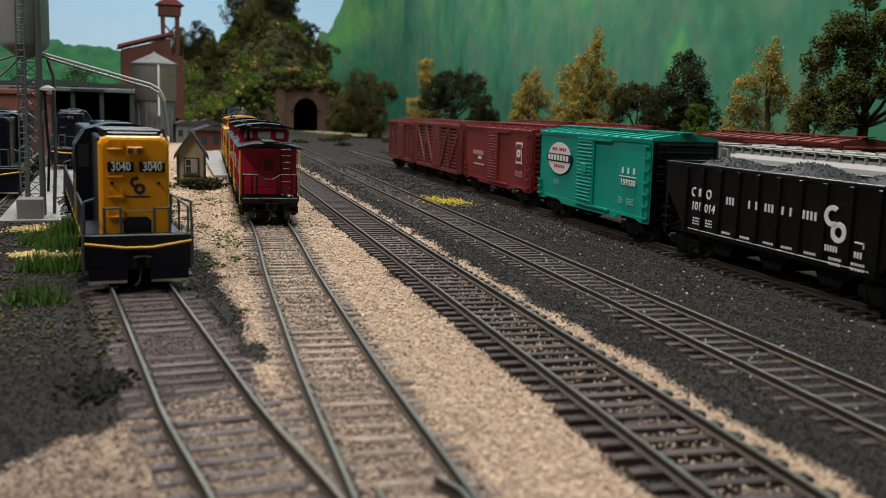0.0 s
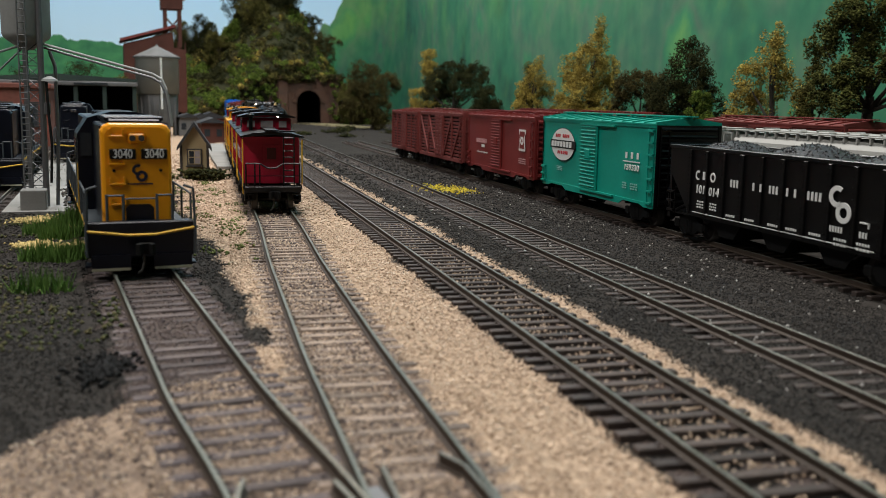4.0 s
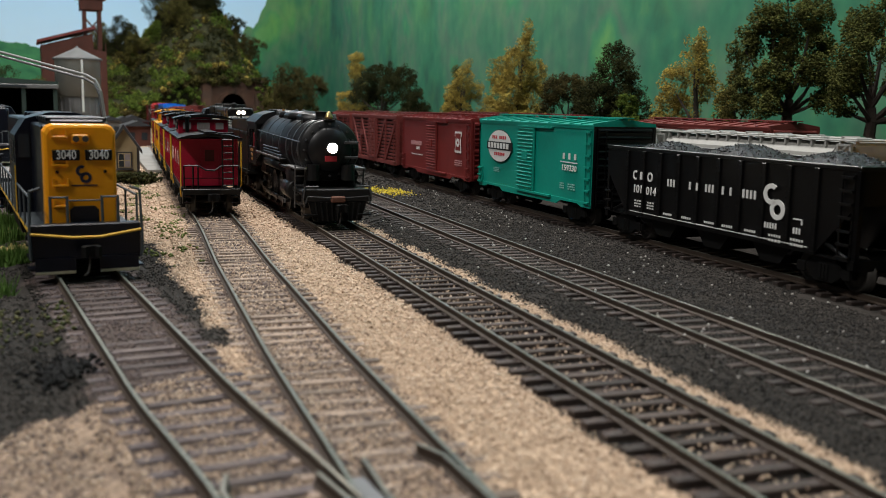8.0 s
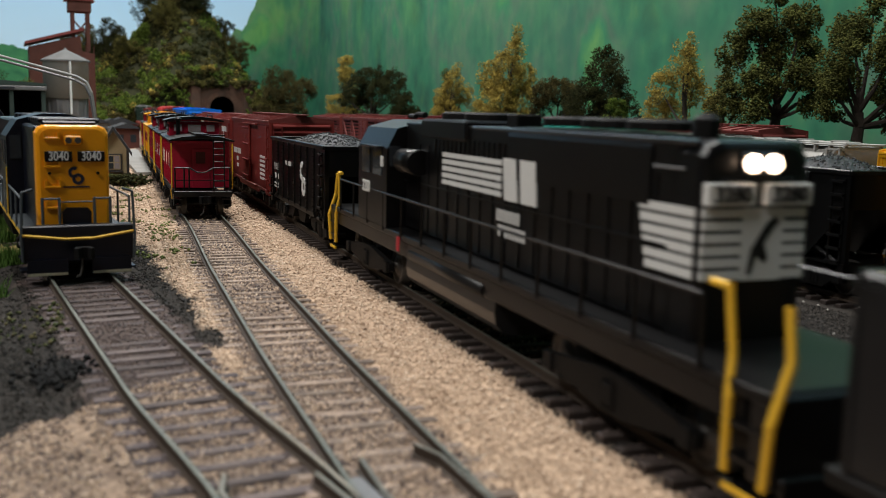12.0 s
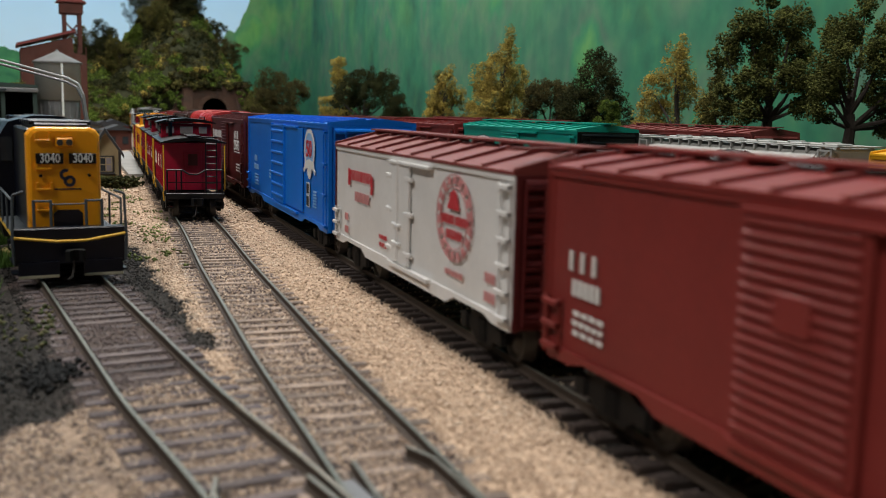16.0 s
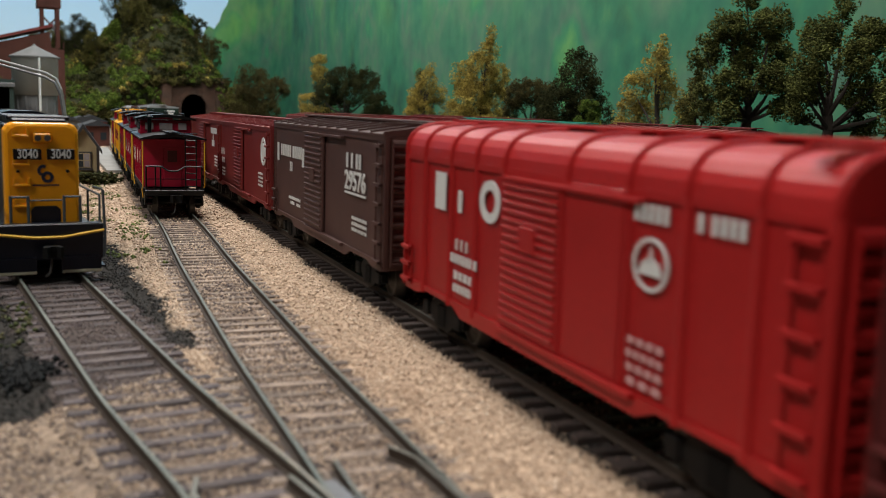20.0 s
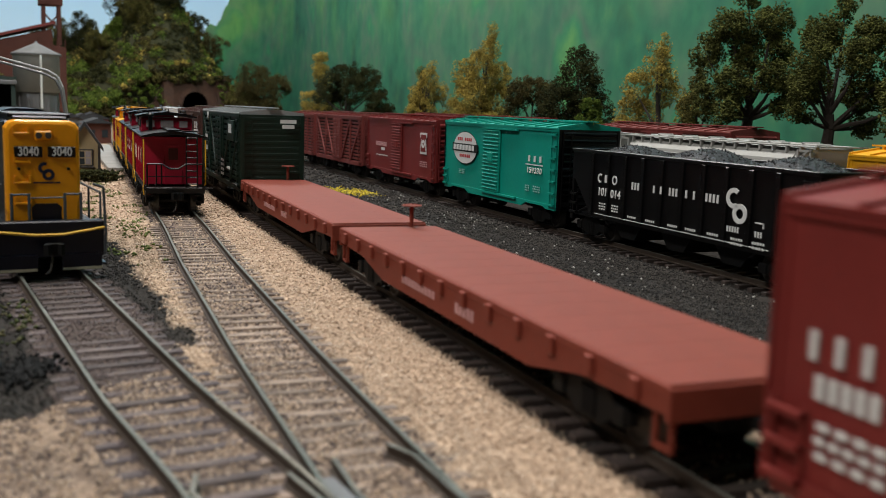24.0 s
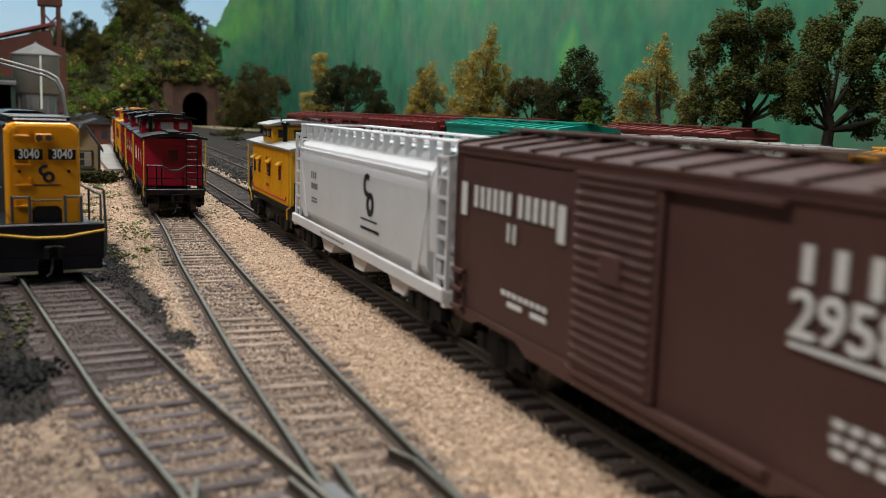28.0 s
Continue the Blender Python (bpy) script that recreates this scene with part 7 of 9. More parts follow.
def long_blue():
    c = box_car("long bright blue boxcar with a white oval emblem", BLUE, 183.0, door_y=2.0, door_w=28.0, posts=1, walkway=False, ribbed=False, eave=47.0, end_ribs=9, roof_ribs=16, rungs=4, door_bars=7, peak=2.6)
    x = -16.1
    for i in range(24):
        ring(c, WHITE, x, -60.4, 37.2, 7.5, 8.1, i * 15, i * 15 + 9, n=48, name="emblem_edge", sq=1.16)
    ring(c, WHITE, x, -60.4, 37.2, 6.6, 7.6, sq=1.16)
    ring(c, PALEBLUE, x + 0.05, -60.4, 37.2, 0.2, 6.6, name="emblem_disc", sq=1.16)
    letter(c, "50", 6.4, REDINK, x - 0.25, -60.2, 37.4, SIDE, 1.15)
    part("emblem", Shape().prism([(-71, 29.6), (-68.6, 30.6), (-68, 32.6), (-60.4, 33.8), (-53, 32.6), (-52, 30.6), (-49.6, 29.6), (-51.4, 28.2), (-53, 29.6), (-60.4, 31), (-68, 29.6), (-69.4, 28.2)], 0, x - 0.2, x + 0.1), WHITE, c)
    part("emblem", Shape().prism([(-64.4, 29.6), (-56.4, 29.6), (-57.8, 27.4), (-60.4, 26.0), (-63, 27.4)], 0, x - 0.12, x + 0.1), WHITE, c)
    for z in (22.4, 17.6):
        part("placard", Shape().box(x - 0.2, x + 0.1, -60, -56, z - 1.9, z + 1.9), BLACKINK, c)
        part("placard_frame", Shape().box(x - 0.12, x + 0.1, -60.5, -55.5, z - 2.3, z + 2.3), WHITE, c)
    part("fixed_panel", Shape().box(x - 0.25, x + 0.3, -48, -13, 12.2, 45.2, 0.15), BLUE, c)
    for i in range(7):
        part("door_rail", Shape().box(x - 1.5, x + 0.1, -12.0, 16.0, 14.2 + i * 4.7, 15.4 + i * 4.7, 0.3), BLUE, c)
    for y in (-12.6, 16.6):
        part("door_edge", Shape().box(x - 1.2, x + 0.1, y - 0.6, y + 0.6, 11.8, 46.2, 0.15), BLUE, c)
    bars(c, [4], 3.0, PALEBLUE, x, 66, 27.8)
    plain_bars(c, [6], PALEBLUE, x, 66, 23.6, 13, 2.6, "number_bars")
    plain_bars(c, [5, 5, 5, 5], PALEBLUE, x, 66, 19.6, 12, 0.8)
    plain_bars(c, [3, 3, 3], PALEBLUE, x, 26.5, 24.0, 5, 0.8)
    plain_bars(c, [4, 4, 4, 4, 4, 4], PALEBLUE, x, -69.5, 22.0, 6, 0.6)
    plain_bars(c, [3, 2], PALEBLUE, x, 2.5, 31.2, 4, 0.8)
    return c


coupled(long_blue(), 2817, 2999)
coupled(hv_car(MAROON, "29513", "dark maroon boxcar with bold white lettering", 145.0), 3016, 3162)


def wagon_top():
    c = box_car("bright red boxcar with ribbed rounded sides and white letters", RED, 145.0, door_y=1.7, door_w=24.0, posts=1, roof_ribs=8, walkway=True, peak=7.4, eave=42.0, round_roof=True, rungs=6)
    x = -16.2
    for y in (71.6, 58.7, 42.1, 28.3, 14.4, -11.0, -29.9, -44.5, -59.5, -71.6):
        sh = Shape()
        for i in range(15):
            a0, a1 = radians(90 * i / 15), radians(90 * (i + 1) / 15)
            p = [(-15.9 * math.cos(a) ** 0.45, 42.0 + 7.5 * math.sin(a) ** 0.8) for a in (a0, a1)]
            sh.rod((p[0][0], 0, p[0][1]), (p[1][0], 0, p[1][1]), 0.7, 6)
            sh.rod((-p[0][0], 0, p[0][1]), (-p[1][0], 0, p[1][1]), 0.7, 6)
        part("roof_rib", shared("wagon roof rib", lambda: sh.mesh("roof_rib", RED)), None, c).location = (0, y * MM, 0)
        for s in (-1, 1):
            part("side_rib", shared(("side rib", s), lambda: Shape().rod((s * 15.6, 0, 9.6), (s * 15.6, 0, 42.0), 0.9, 8).mesh("side_rib", RED)), None, c).location = (0, y * MM, 0)
    part("lettering", Shape().box(x - 0.12, x + 0.1, 44.6, 51.0, 30.6, 39.0), WHITE, c)
    ring(c, WHITE, x, 20.6, 34.9, 2.4, 4.3, sq=1.15)
    bars(c, [1], 4.8, WHITE, x, 35.0, 33.4, gap=0.1)
    bars(c, [1, 1, 1], 2.4, WHITE, x, 34, 24.0)
    plain_bars(c, [7], WHITE, x, 34, 20.8, 15, 2.0, "number_bars")
    plain_bars(c, [4, 5], WHITE, x, 34, 17.2, 11, 1.8, step=2.8)
    bars(c, [5], 2.6, WHITE, x, -20.6, 38.8, gap=0.12)
    bars(c, [5], 2.6, WHITE, x, -37.0, 38.8, gap=0.12)
    bars(c, [1, 4], 2.6, WHITE, x, -53.0, 38.8, gap=0.12)
    ring(c, WHITE, x, -36.8, 31.4, 3.4, 4.0, sq=1.15)
    ring(c, WHITE, x, -36.8, 29.8, 0.2, 2.5, 0, 180, sq=1.15)
    part("emblem", Shape().prism([(-37.4, 31.5), (-36.2, 31.5), (-36.8, 34.2)], 0, x - 0.14, x + 0.1), WHITE, c)
    plain_bars(c, [4, 5, 4, 3], FADEDPINK, x, -36, 19.4, 10, 1.1)
    part("fixed_panel", Shape().box(x - 0.2, x + 0.3, -29.0, -11.6, 11.6, 41.4, 0.1), RED, c)
    return c


coupled(wagon_top(), 3169, 3312)
coupled(hv_car(BROWN, "29576", "weathered brown boxcar with bold white lettering"), 3330, 3478)
coupled(script_car(TUSCAN, "tuscan red boxcar with a round white emblem", True), 3486, 3632)
coupled(script_car(OXIDE, "boxcar red car with white lettering near the flat cars", long=140.0), 3627, 3766)
coupled(flat_car("empty red flat car with stake pockets", 178.0), 3786, 3964)
coupled(flat_car("second empty red flat car with brake wheel", 178.0), 3974, 4151)


def green_stock():
    c = stock_car("dark green slatted stock car with a silver roof", DKGREEN, 140.0, SILVER, 47.0)
    x = -16.9
    for y, z, w in ((49.5, 32, 10), (49.5, 25.4, 10)):
        part("placard", Shape().box(x + 0.2, x + 0.8, y - w / 2 - 2, y + w / 2 + 1, z - 2.6, z + 2.6), DKGREEN, c)
        plain_bars(c, [5], WHITE, x + 0.1, y, z, w, 2.7, "number_bars")
    part("emblem_disc", Shape().lathe([(1.9, -0.1), (1.9, 0.2)], (x, 42.5, 44.9), 0, 20), WHITE, c)
    part("placard", Shape().box(x - 0.1, x + 0.8, -56, -34, 33.0, 43.6, 0.1), DKGREEN, c)
    part("paper_notice", Shape().box(x - 0.25, x, -49, -40, 37.0, 41.6), WHITE, c)
    plain_bars(c, [6, 6, 6, 5], WHITE, x, -16.5, 21.6, 11, 1.3)
    plain_bars(c, [5], WHITE, x, -38, 18.6, 11, 1.4)
    for i, (w, y) in enumerate(((4, 44.0), (3, 41.4))):
        part("end_lettering", Shape().box(7.5 - w, 7.5 + w, -73.6, -72.6, y - 0.9, y + 0.9), WHITE, c)
    return c


coupled(green_stock(), 4154, 4296)
coupled(hv_car(BROWN, "29589", "brown boxcar with bold white lettering before the grey hopper", 140.0), 4308, 4448)


def grey_hopper():
    c = covered_hopper("light grey covered hopper car with a black emblem", GREYCAR, 158.0)
    x = -16.15
    ring(c, BLACKINK, x, -17.4, 31.4, 1.8, 3.3, 50, 310)
    ring(c, BLACKINK, x, -20.6, 26.2, 1.7, 3.4, 0, 360)
    part("emblem_line", Shape().box(x - 0.1, x + 0.1, -27, -12, 21.4, 21.8), BLACKINK, c)
    plain_bars(c, [10], BLACKINK, x, -20, 19.0, 18, 0.8)
    bars(c, [1, 1, 1], 2.4, GREYINK, x, 46, 29.5)
    plain_bars(c, [5], GREYINK, x, 46, 25.8, 9, 2.0, "number_bars")
    plain_bars(c, [4, 4], GREYINK, x, 46, 21.6, 8, 0.6)
    plain_bars(c, [9], GREYINK, x - 0.5, 20, 11.4, 30, 0.7)
    part("side_rail", Shape().box(-16.5, -15.7, -67, 67, 37.4, 38.2, 0.1), GREYCAR, c)
    for s in (-1, 1):
        for q in (-1, 1):
            part("end_brace", Shape().prism([(s * 67, 39), (s * 67, 30), (s * 61, 14), (s * 57, 14)], 0, q * 15.9 - 0.35, q * 15.9 + 0.35), GREYCAR, c)
            part("end_post", Shape().rod((q * 14.6, s * 72, 12), (q * 12.6, s * 67.5, 43), 0.7, 6), GREYCAR, c)
        part("end_slope_sheet", Shape().prism([(s * 66, 40), (s * 67.2, 40), (s * 74, 14), (s * 72.6, 14)], 0, -12, 12), GREYCAR, c)
    return c


coupled(grey_hopper(), 4453, 4612)


def tail_caboose():
    c = caboose("bright yellow caboose with grey roof at the train's tail", CABYELLOW, CABYELLOW, 100.0, SILVER, group="moving train", pale=False)
    x = -13.75
    ring(c, NAVYINK, x, 3.2, 28.6, 1.3, 1.9, 50, 310)
    ring(c, NAVYINK, x, 1.6, 25.4, 1.2, 1.9, 0, 360)
    part("emblem_line", Shape().box(x - 0.1, x + 0.1, -1.6, 5.4, 22.6, 22.9), NAVYINK, c)
    plain_bars(c, [4], REDINK, x, 2, 18.2, 6, 1.2, "number_bars")
    part("side_stripe", Shape().chain([(x, -38, 16.5), (x, -36, 14.6), (x, 36, 14.6), (x, 38, 16.5)], 0.25, 6), REDINK, c)
    for y in (-25.7, -3.9, 19.5, 31.2):
        part("window_awning", Shape().prism([(x + 0.2, 30.2), (x - 1.8, 28.6), (x - 1.8, 28.0), (x + 0.2, 29.0)], 1, y - 3.4, y + 3.4), CABYELLOW, c)
    part("letterboard", Shape().box(x - 0.15, x + 0.2, -38, 38, 33.4, 35.0, 0.1), CABYELLOW, c)
    return c


coupled(tail_caboose(), 4622, 4724)
for car, _ in TRAIN:
    car["group"] = "moving train"


# ---- loose grains, plants and buildings ----
def grains(name, pts, sizes, mat, label, seed, parent=None, flat=0.8, flake=False):
    """Many small angular lumps in one mesh. pts in mm."""
    rng = np.random.default_rng(seed)
    n = len(pts)
    pts, sizes = np.asarray(pts, float), np.asarray(sizes, float)
    base = np.array([(1, 0, 0), (0, 1, 0), (-1, 0, 0), (0, -1, 0), (0, 0, 1), (0, 0, -1)], float)
    if flake:
        base = np.array([(1, 0, -0.7), (-1, 0, -0.7), (0, 1, 0.7), (0, -1, 0.7)], float)
    nv = len(base)
    v = base[None] * rng.uniform(0.6, 1.15, (n, nv, 1)) + rng.uniform(-0.25, 0.25, (n, nv, 3))
    v *= sizes[:, None, None]
    v[:, :, 2] *= flat
    a = rng.uniform(0, 2 * math.pi, n)
    c, s = np.cos(a)[:, None], np.sin(a)[:, None]
    x, y = v[:, :, 0] * c - v[:, :, 1] * s, v[:, :, 0] * s + v[:, :, 1] * c
    v = np.stack([x, y, v[:, :, 2]], -1) + pts[:, None, :]
    tri = np.array([(0, 1, 4), (1, 2, 4), (2, 3, 4), (3, 0, 4), (1, 0, 5), (2, 1, 5), (3, 2, 5), (0, 3, 5)])
    if flake:
        tri = np.array([(0, 2, 3), (1, 3, 2), (0, 1, 2), (0, 3, 1)])
    f = (tri[None] + (np.arange(n) * nv)[:, None, None]).reshape(-1, 3)
    me = bpy.data.meshes.new(name)
    me.vertices.add(n * nv)
    me.vertices.foreach_set("co", (v.reshape(-1) * MM).astype(np.float32))
    me.loops.add(len(f) * 3)
    me.loops.foreach_set("vertex_index", f.reshape(-1).astype(np.int32))
    me.polygons.add(len(f))
    me.polygons.foreach_set("loop_start", np.arange(0, len(f) * 3, 3, dtype=np.int32))
    me.update(calc_edges=True)
    me.materials.append(mat)
    ob = new(name, me)
    if parent is not None:
        ob.parent = parent
        return ob
    return tagged(ob, label, "ground cover", kind="stuff")


TANSTONE = islands("tan ballast grains", [(0.17, 0.11, 0.075), (0.40, 0.285, 0.2), (0.54, 0.40, 0.29), (0.62, 0.48, 0.36), (0.46, 0.335, 0.24), (0.70, 0.58, 0.46)])
CINDER = islands("cinder grains", [(0.005, 0.005, 0.005), (0.015, 0.0135, 0.0125), (0.028, 0.025, 0.0225), (0.016, 0.0145, 0.0135), (0.085, 0.076, 0.066), (0.012, 0.011, 0.0105)], 0.8)
PALEBITS = islands("pale chips", [(0.5, 0.48, 0.45), (0.3, 0.28, 0.26), (0.6, 0.58, 0.55)])


def foliage(name, colours, clump=9.0):
    """Ground foam: every crumb has its own colour, and whole clumps lean lighter or darker."""
    m = islands(name, colours, 0.95)
    nd, lk = m.node_tree.nodes, m.node_tree.links
    bs = nd["Principled BSDF"]
    bs.inputs["Specular IOR Level"].default_value = 0.05
    src = bs.inputs["Base Color"].links[0].from_socket
    tc, n, r = nd.new("ShaderNodeTexCoord"), nd.new("ShaderNodeTexNoise"), nd.new("ShaderNodeMapRange")
    n.inputs["Scale"].default_value, n.inputs["Detail"].default_value = 1000.0 / clump, 2
    lk.new(tc.outputs["Object"], n.inputs["Vector"])
    lk.new(n.outputs["Fac"], r.inputs["Value"])
    for k, v in (("From Min", 0.32), ("From Max", 0.68), ("To Min", 0.5), ("To Max", 1.35)):
        r.inputs[k].default_value = v
    hsv = nd.new("ShaderNodeHueSaturation")
    lk.new(src, hsv.inputs["Color"])
    lk.new(r.outputs[0], hsv.inputs["Value"])
    lk.new(hsv.outputs[0], bs.inputs["Base Color"])
    return m


LEAF = {
    "dark": foliage("dark foliage", [(0.012, 0.014, 0.007), (0.028, 0.031, 0.012), (0.05, 0.05, 0.018), (0.03, 0.034, 0.013)]),
    "olive": foliage("olive foliage", [(0.042, 0.042, 0.012), (0.09, 0.084, 0.025), (0.15, 0.13, 0.038), (0.07, 0.068, 0.02)]),
    "gold": foliage("golden foliage", [(0.14, 0.10, 0.024), (0.31, 0.23, 0.05), (0.46, 0.35, 0.085), (0.23, 0.175, 0.04)]),
    "green": foliage("fresh foliage", [(0.04, 0.066, 0.012), (0.075, 0.12, 0.02), (0.14, 0.18, 0.032), (0.06, 0.09, 0.02)]),
    "oak": foliage("oak green foliage", [(0.03, 0.036, 0.011), (0.07, 0.077, 0.022), (0.125, 0.13, 0.036), (0.05, 0.056, 0.017)]),
    "brown": foliage("brown green foliage", [(0.03, 0.024, 0.01), (0.06, 0.05, 0.018), (0.10, 0.08, 0.028), (0.05, 0.044, 0.016)]),
}


def strew_ballast():
    rng = np.random.default_rng(5)
    tan_p, tan_s, dark_p, dark_s, brown_p, brown_s = [], [], [], [], [], []

    def fill(x0, x1, y0, y1, dens, r0, r1):
        n = int((x1 - x0) * (y1 - y0) * dens)
        xs, ys, rs, keep = rng.uniform(x0, x1, n), rng.uniform(y0, y1, n), rng.uniform(r0, r1, n), rng.uniform(0, 1, n)
        for x, y, r, k in zip(xs, ys, rs, keep):
            z = ground_z(x, y) + 0.55 * wobble(x, y, 7) + 0.5 * wobble(x, y, 23)
            jx, jy = x + 14 * (r - (r0 + r1) / 2) + 2.2 * (k - 0.5), y + 5 * (k - 0.5)
            tan, gauge = is_tan(jx, jy), abs(x - track_x("caboose", y)) < 13 or abs(x - track_x("engine", y)) < 14
            if (tan and gauge and k < 0.62) or (tan and x < 8 and y < 190 and k < 0.5) or (not tan and on_brown(x, y)):
                brown_p.append((x, y, z + r * 0.2))
                brown_s.append(r)
            elif tan:
                tan_p.append((x, y, z + r * 0.25))
                tan_s.append(r)
            else:
                dark_p.append((x, y, z + r * 0.2))
                dark_s.append(r)
    fill(-25, 215, 95, 230, 1.9, 0.2, 0.46)
    fill(-45, 260, 230, 420, 0.95, 0.24, 0.56)
    fill(-60, 260, 420, 640, 0.22, 0.4, 0.9)
    fill(-60, 330, 640, 1000, 0.05, 0.7, 1.6)
    # tan stone spilled between the main line's ties, thickest by the far rail
    for x, y, k in zip(rng.uniform(-9, 14, 5200), rng.uniform(95, 420, 5200), rng.uniform(0, 1, 5200)):
        if k < 0.25 + 0.03 * (x + 9) + 0.5 * wobble(x + 300, y, 17):
            tan_p.append((track_x("main", y) + x, y, -2.75 + 0.5 * k))
            tan_s.append(rng.uniform(0.25, 0.5))
    grains("ballast", tan_p, tan_s, TANSTONE, "loose tan crushed stone ballast between the tracks", 1)
    grains("cinders", dark_p, dark_s, CINDER, "loose black cinders round the yard tracks", 2)
    grains("brown_cinders", brown_p, brown_s, islands("brown cinder grains", [(0.05, 0.04, 0.042), (0.09, 0.07, 0.068), (0.14, 0.105, 0.095), (0.08, 0.064, 0.066), (0.2, 0.15, 0.12)]), "loose grey brown cinders along the engine track", 6)
    n = 420
    xs, ys = rng.uniform(120, 260, n), rng.uniform(150, 620, n)
    grains("pale_chips", [(x, y, ground_z(x, y) + 0.7) for x, y in zip(xs, ys)], rng.uniform(0.25, 0.7, n), PALEBITS, "scattered pale stone chips on the cinders", 3)
    n = 420
    xs, ys = rng.normal(208, 8, n), rng.normal(588, 16, n)
    grains("yellow_flowers", [(x, y, ground_z(x, y) + 0.9) for x, y in zip(xs, ys)], rng.uniform(0.3, 0.8, n), islands("yellow foam", [(0.55, 0.4, 0.02), (0.7, 0.55, 0.05), (0.35, 0.28, 0.05)]), "patch of bright yellow flower foam on the cinders", 4)
    n = 260
    xs, ys = rng.normal(-2, 3.0, n), rng.normal(205, 4.5, n)
    grains("coal_lumps", [(x, y, ground_z(x, y) + 0.8) for x, y in zip(xs, ys)], rng.uniform(0.5, 1.1, n), islands("coal lumps", [(0.004, 0.004, 0.004), (0.012, 0.012, 0.012), (0.006, 0.006, 0.006)]), "small spill of black coal lumps beside the track", 7)
    for i, (x, y, r) in enumerate(((372, 1660, 9), (400, 1720, 7), (352, 1480, 7), (420, 1790, 10), (330, 1930, 9), (455, 1900, 8), (300, 1560, 6), (478, 1640, 9))):
        pts = [(x + rng.normal(0, r), y + rng.normal(0, r), -3 + abs(rng.normal(0, r * 0.32))) for k in range(160)]
        grains("weed_tuft", pts, rng.uniform(1.0, 2.2, 160), LEAF["dark"], "small dark tuft of foam on the cinders", 140 + i, None, 0.9, True)
    n = 2600
    ys = rng.uniform(1950, 2290, n)
    xs = 470 + (2290 - ys) * 0.14 + rng.normal(0, 20, n)
    grains("dirt_path", [(x, y, -3.4) for x, y in zip(xs, ys)], rng.uniform(0.8, 2.0, n), islands("pale dirt", [(0.16, 0.135, 0.08), (0.26, 0.22, 0.13), (0.12, 0.11, 0.06)]), "pale strip of dirt at the foot of the hill", 150)
    n = 1700
    xs, ys = rng.uniform(-50, 2, n), rng.uniform(225, 480, n)
    keep = [(x, y, ground_z(x, y) + 0.5) for x, y in zip(xs, ys) if wobble(x, y, 26) > 0.05]
    grains("moss", keep, rng.uniform(0.4, 1.0, len(keep)), islands("dull moss", [(0.03, 0.04, 0.014), (0.06, 0.07, 0.025), (0.1, 0.085, 0.04), (0.04, 0.05, 0.02)]), "thin dull green moss on the cinders", 9)


def clumps(rng, centres, radii, crumbs):
    """Crumbs massed on the outside of many small uneven balls."""
    out = []
    for c, r in zip(centres, radii):
        d = rng.normal(0, 1, (crumbs, 3))
        d /= np.linalg.norm(d, axis=1)[:, None]
        d *= (r * rng.uniform(0.45, 1.08, crumbs) ** 0.6)[:, None]
        d[:, 2] *= 0.85
        out.append(d + np.asarray(c)[None])
    return np.concatenate(out)


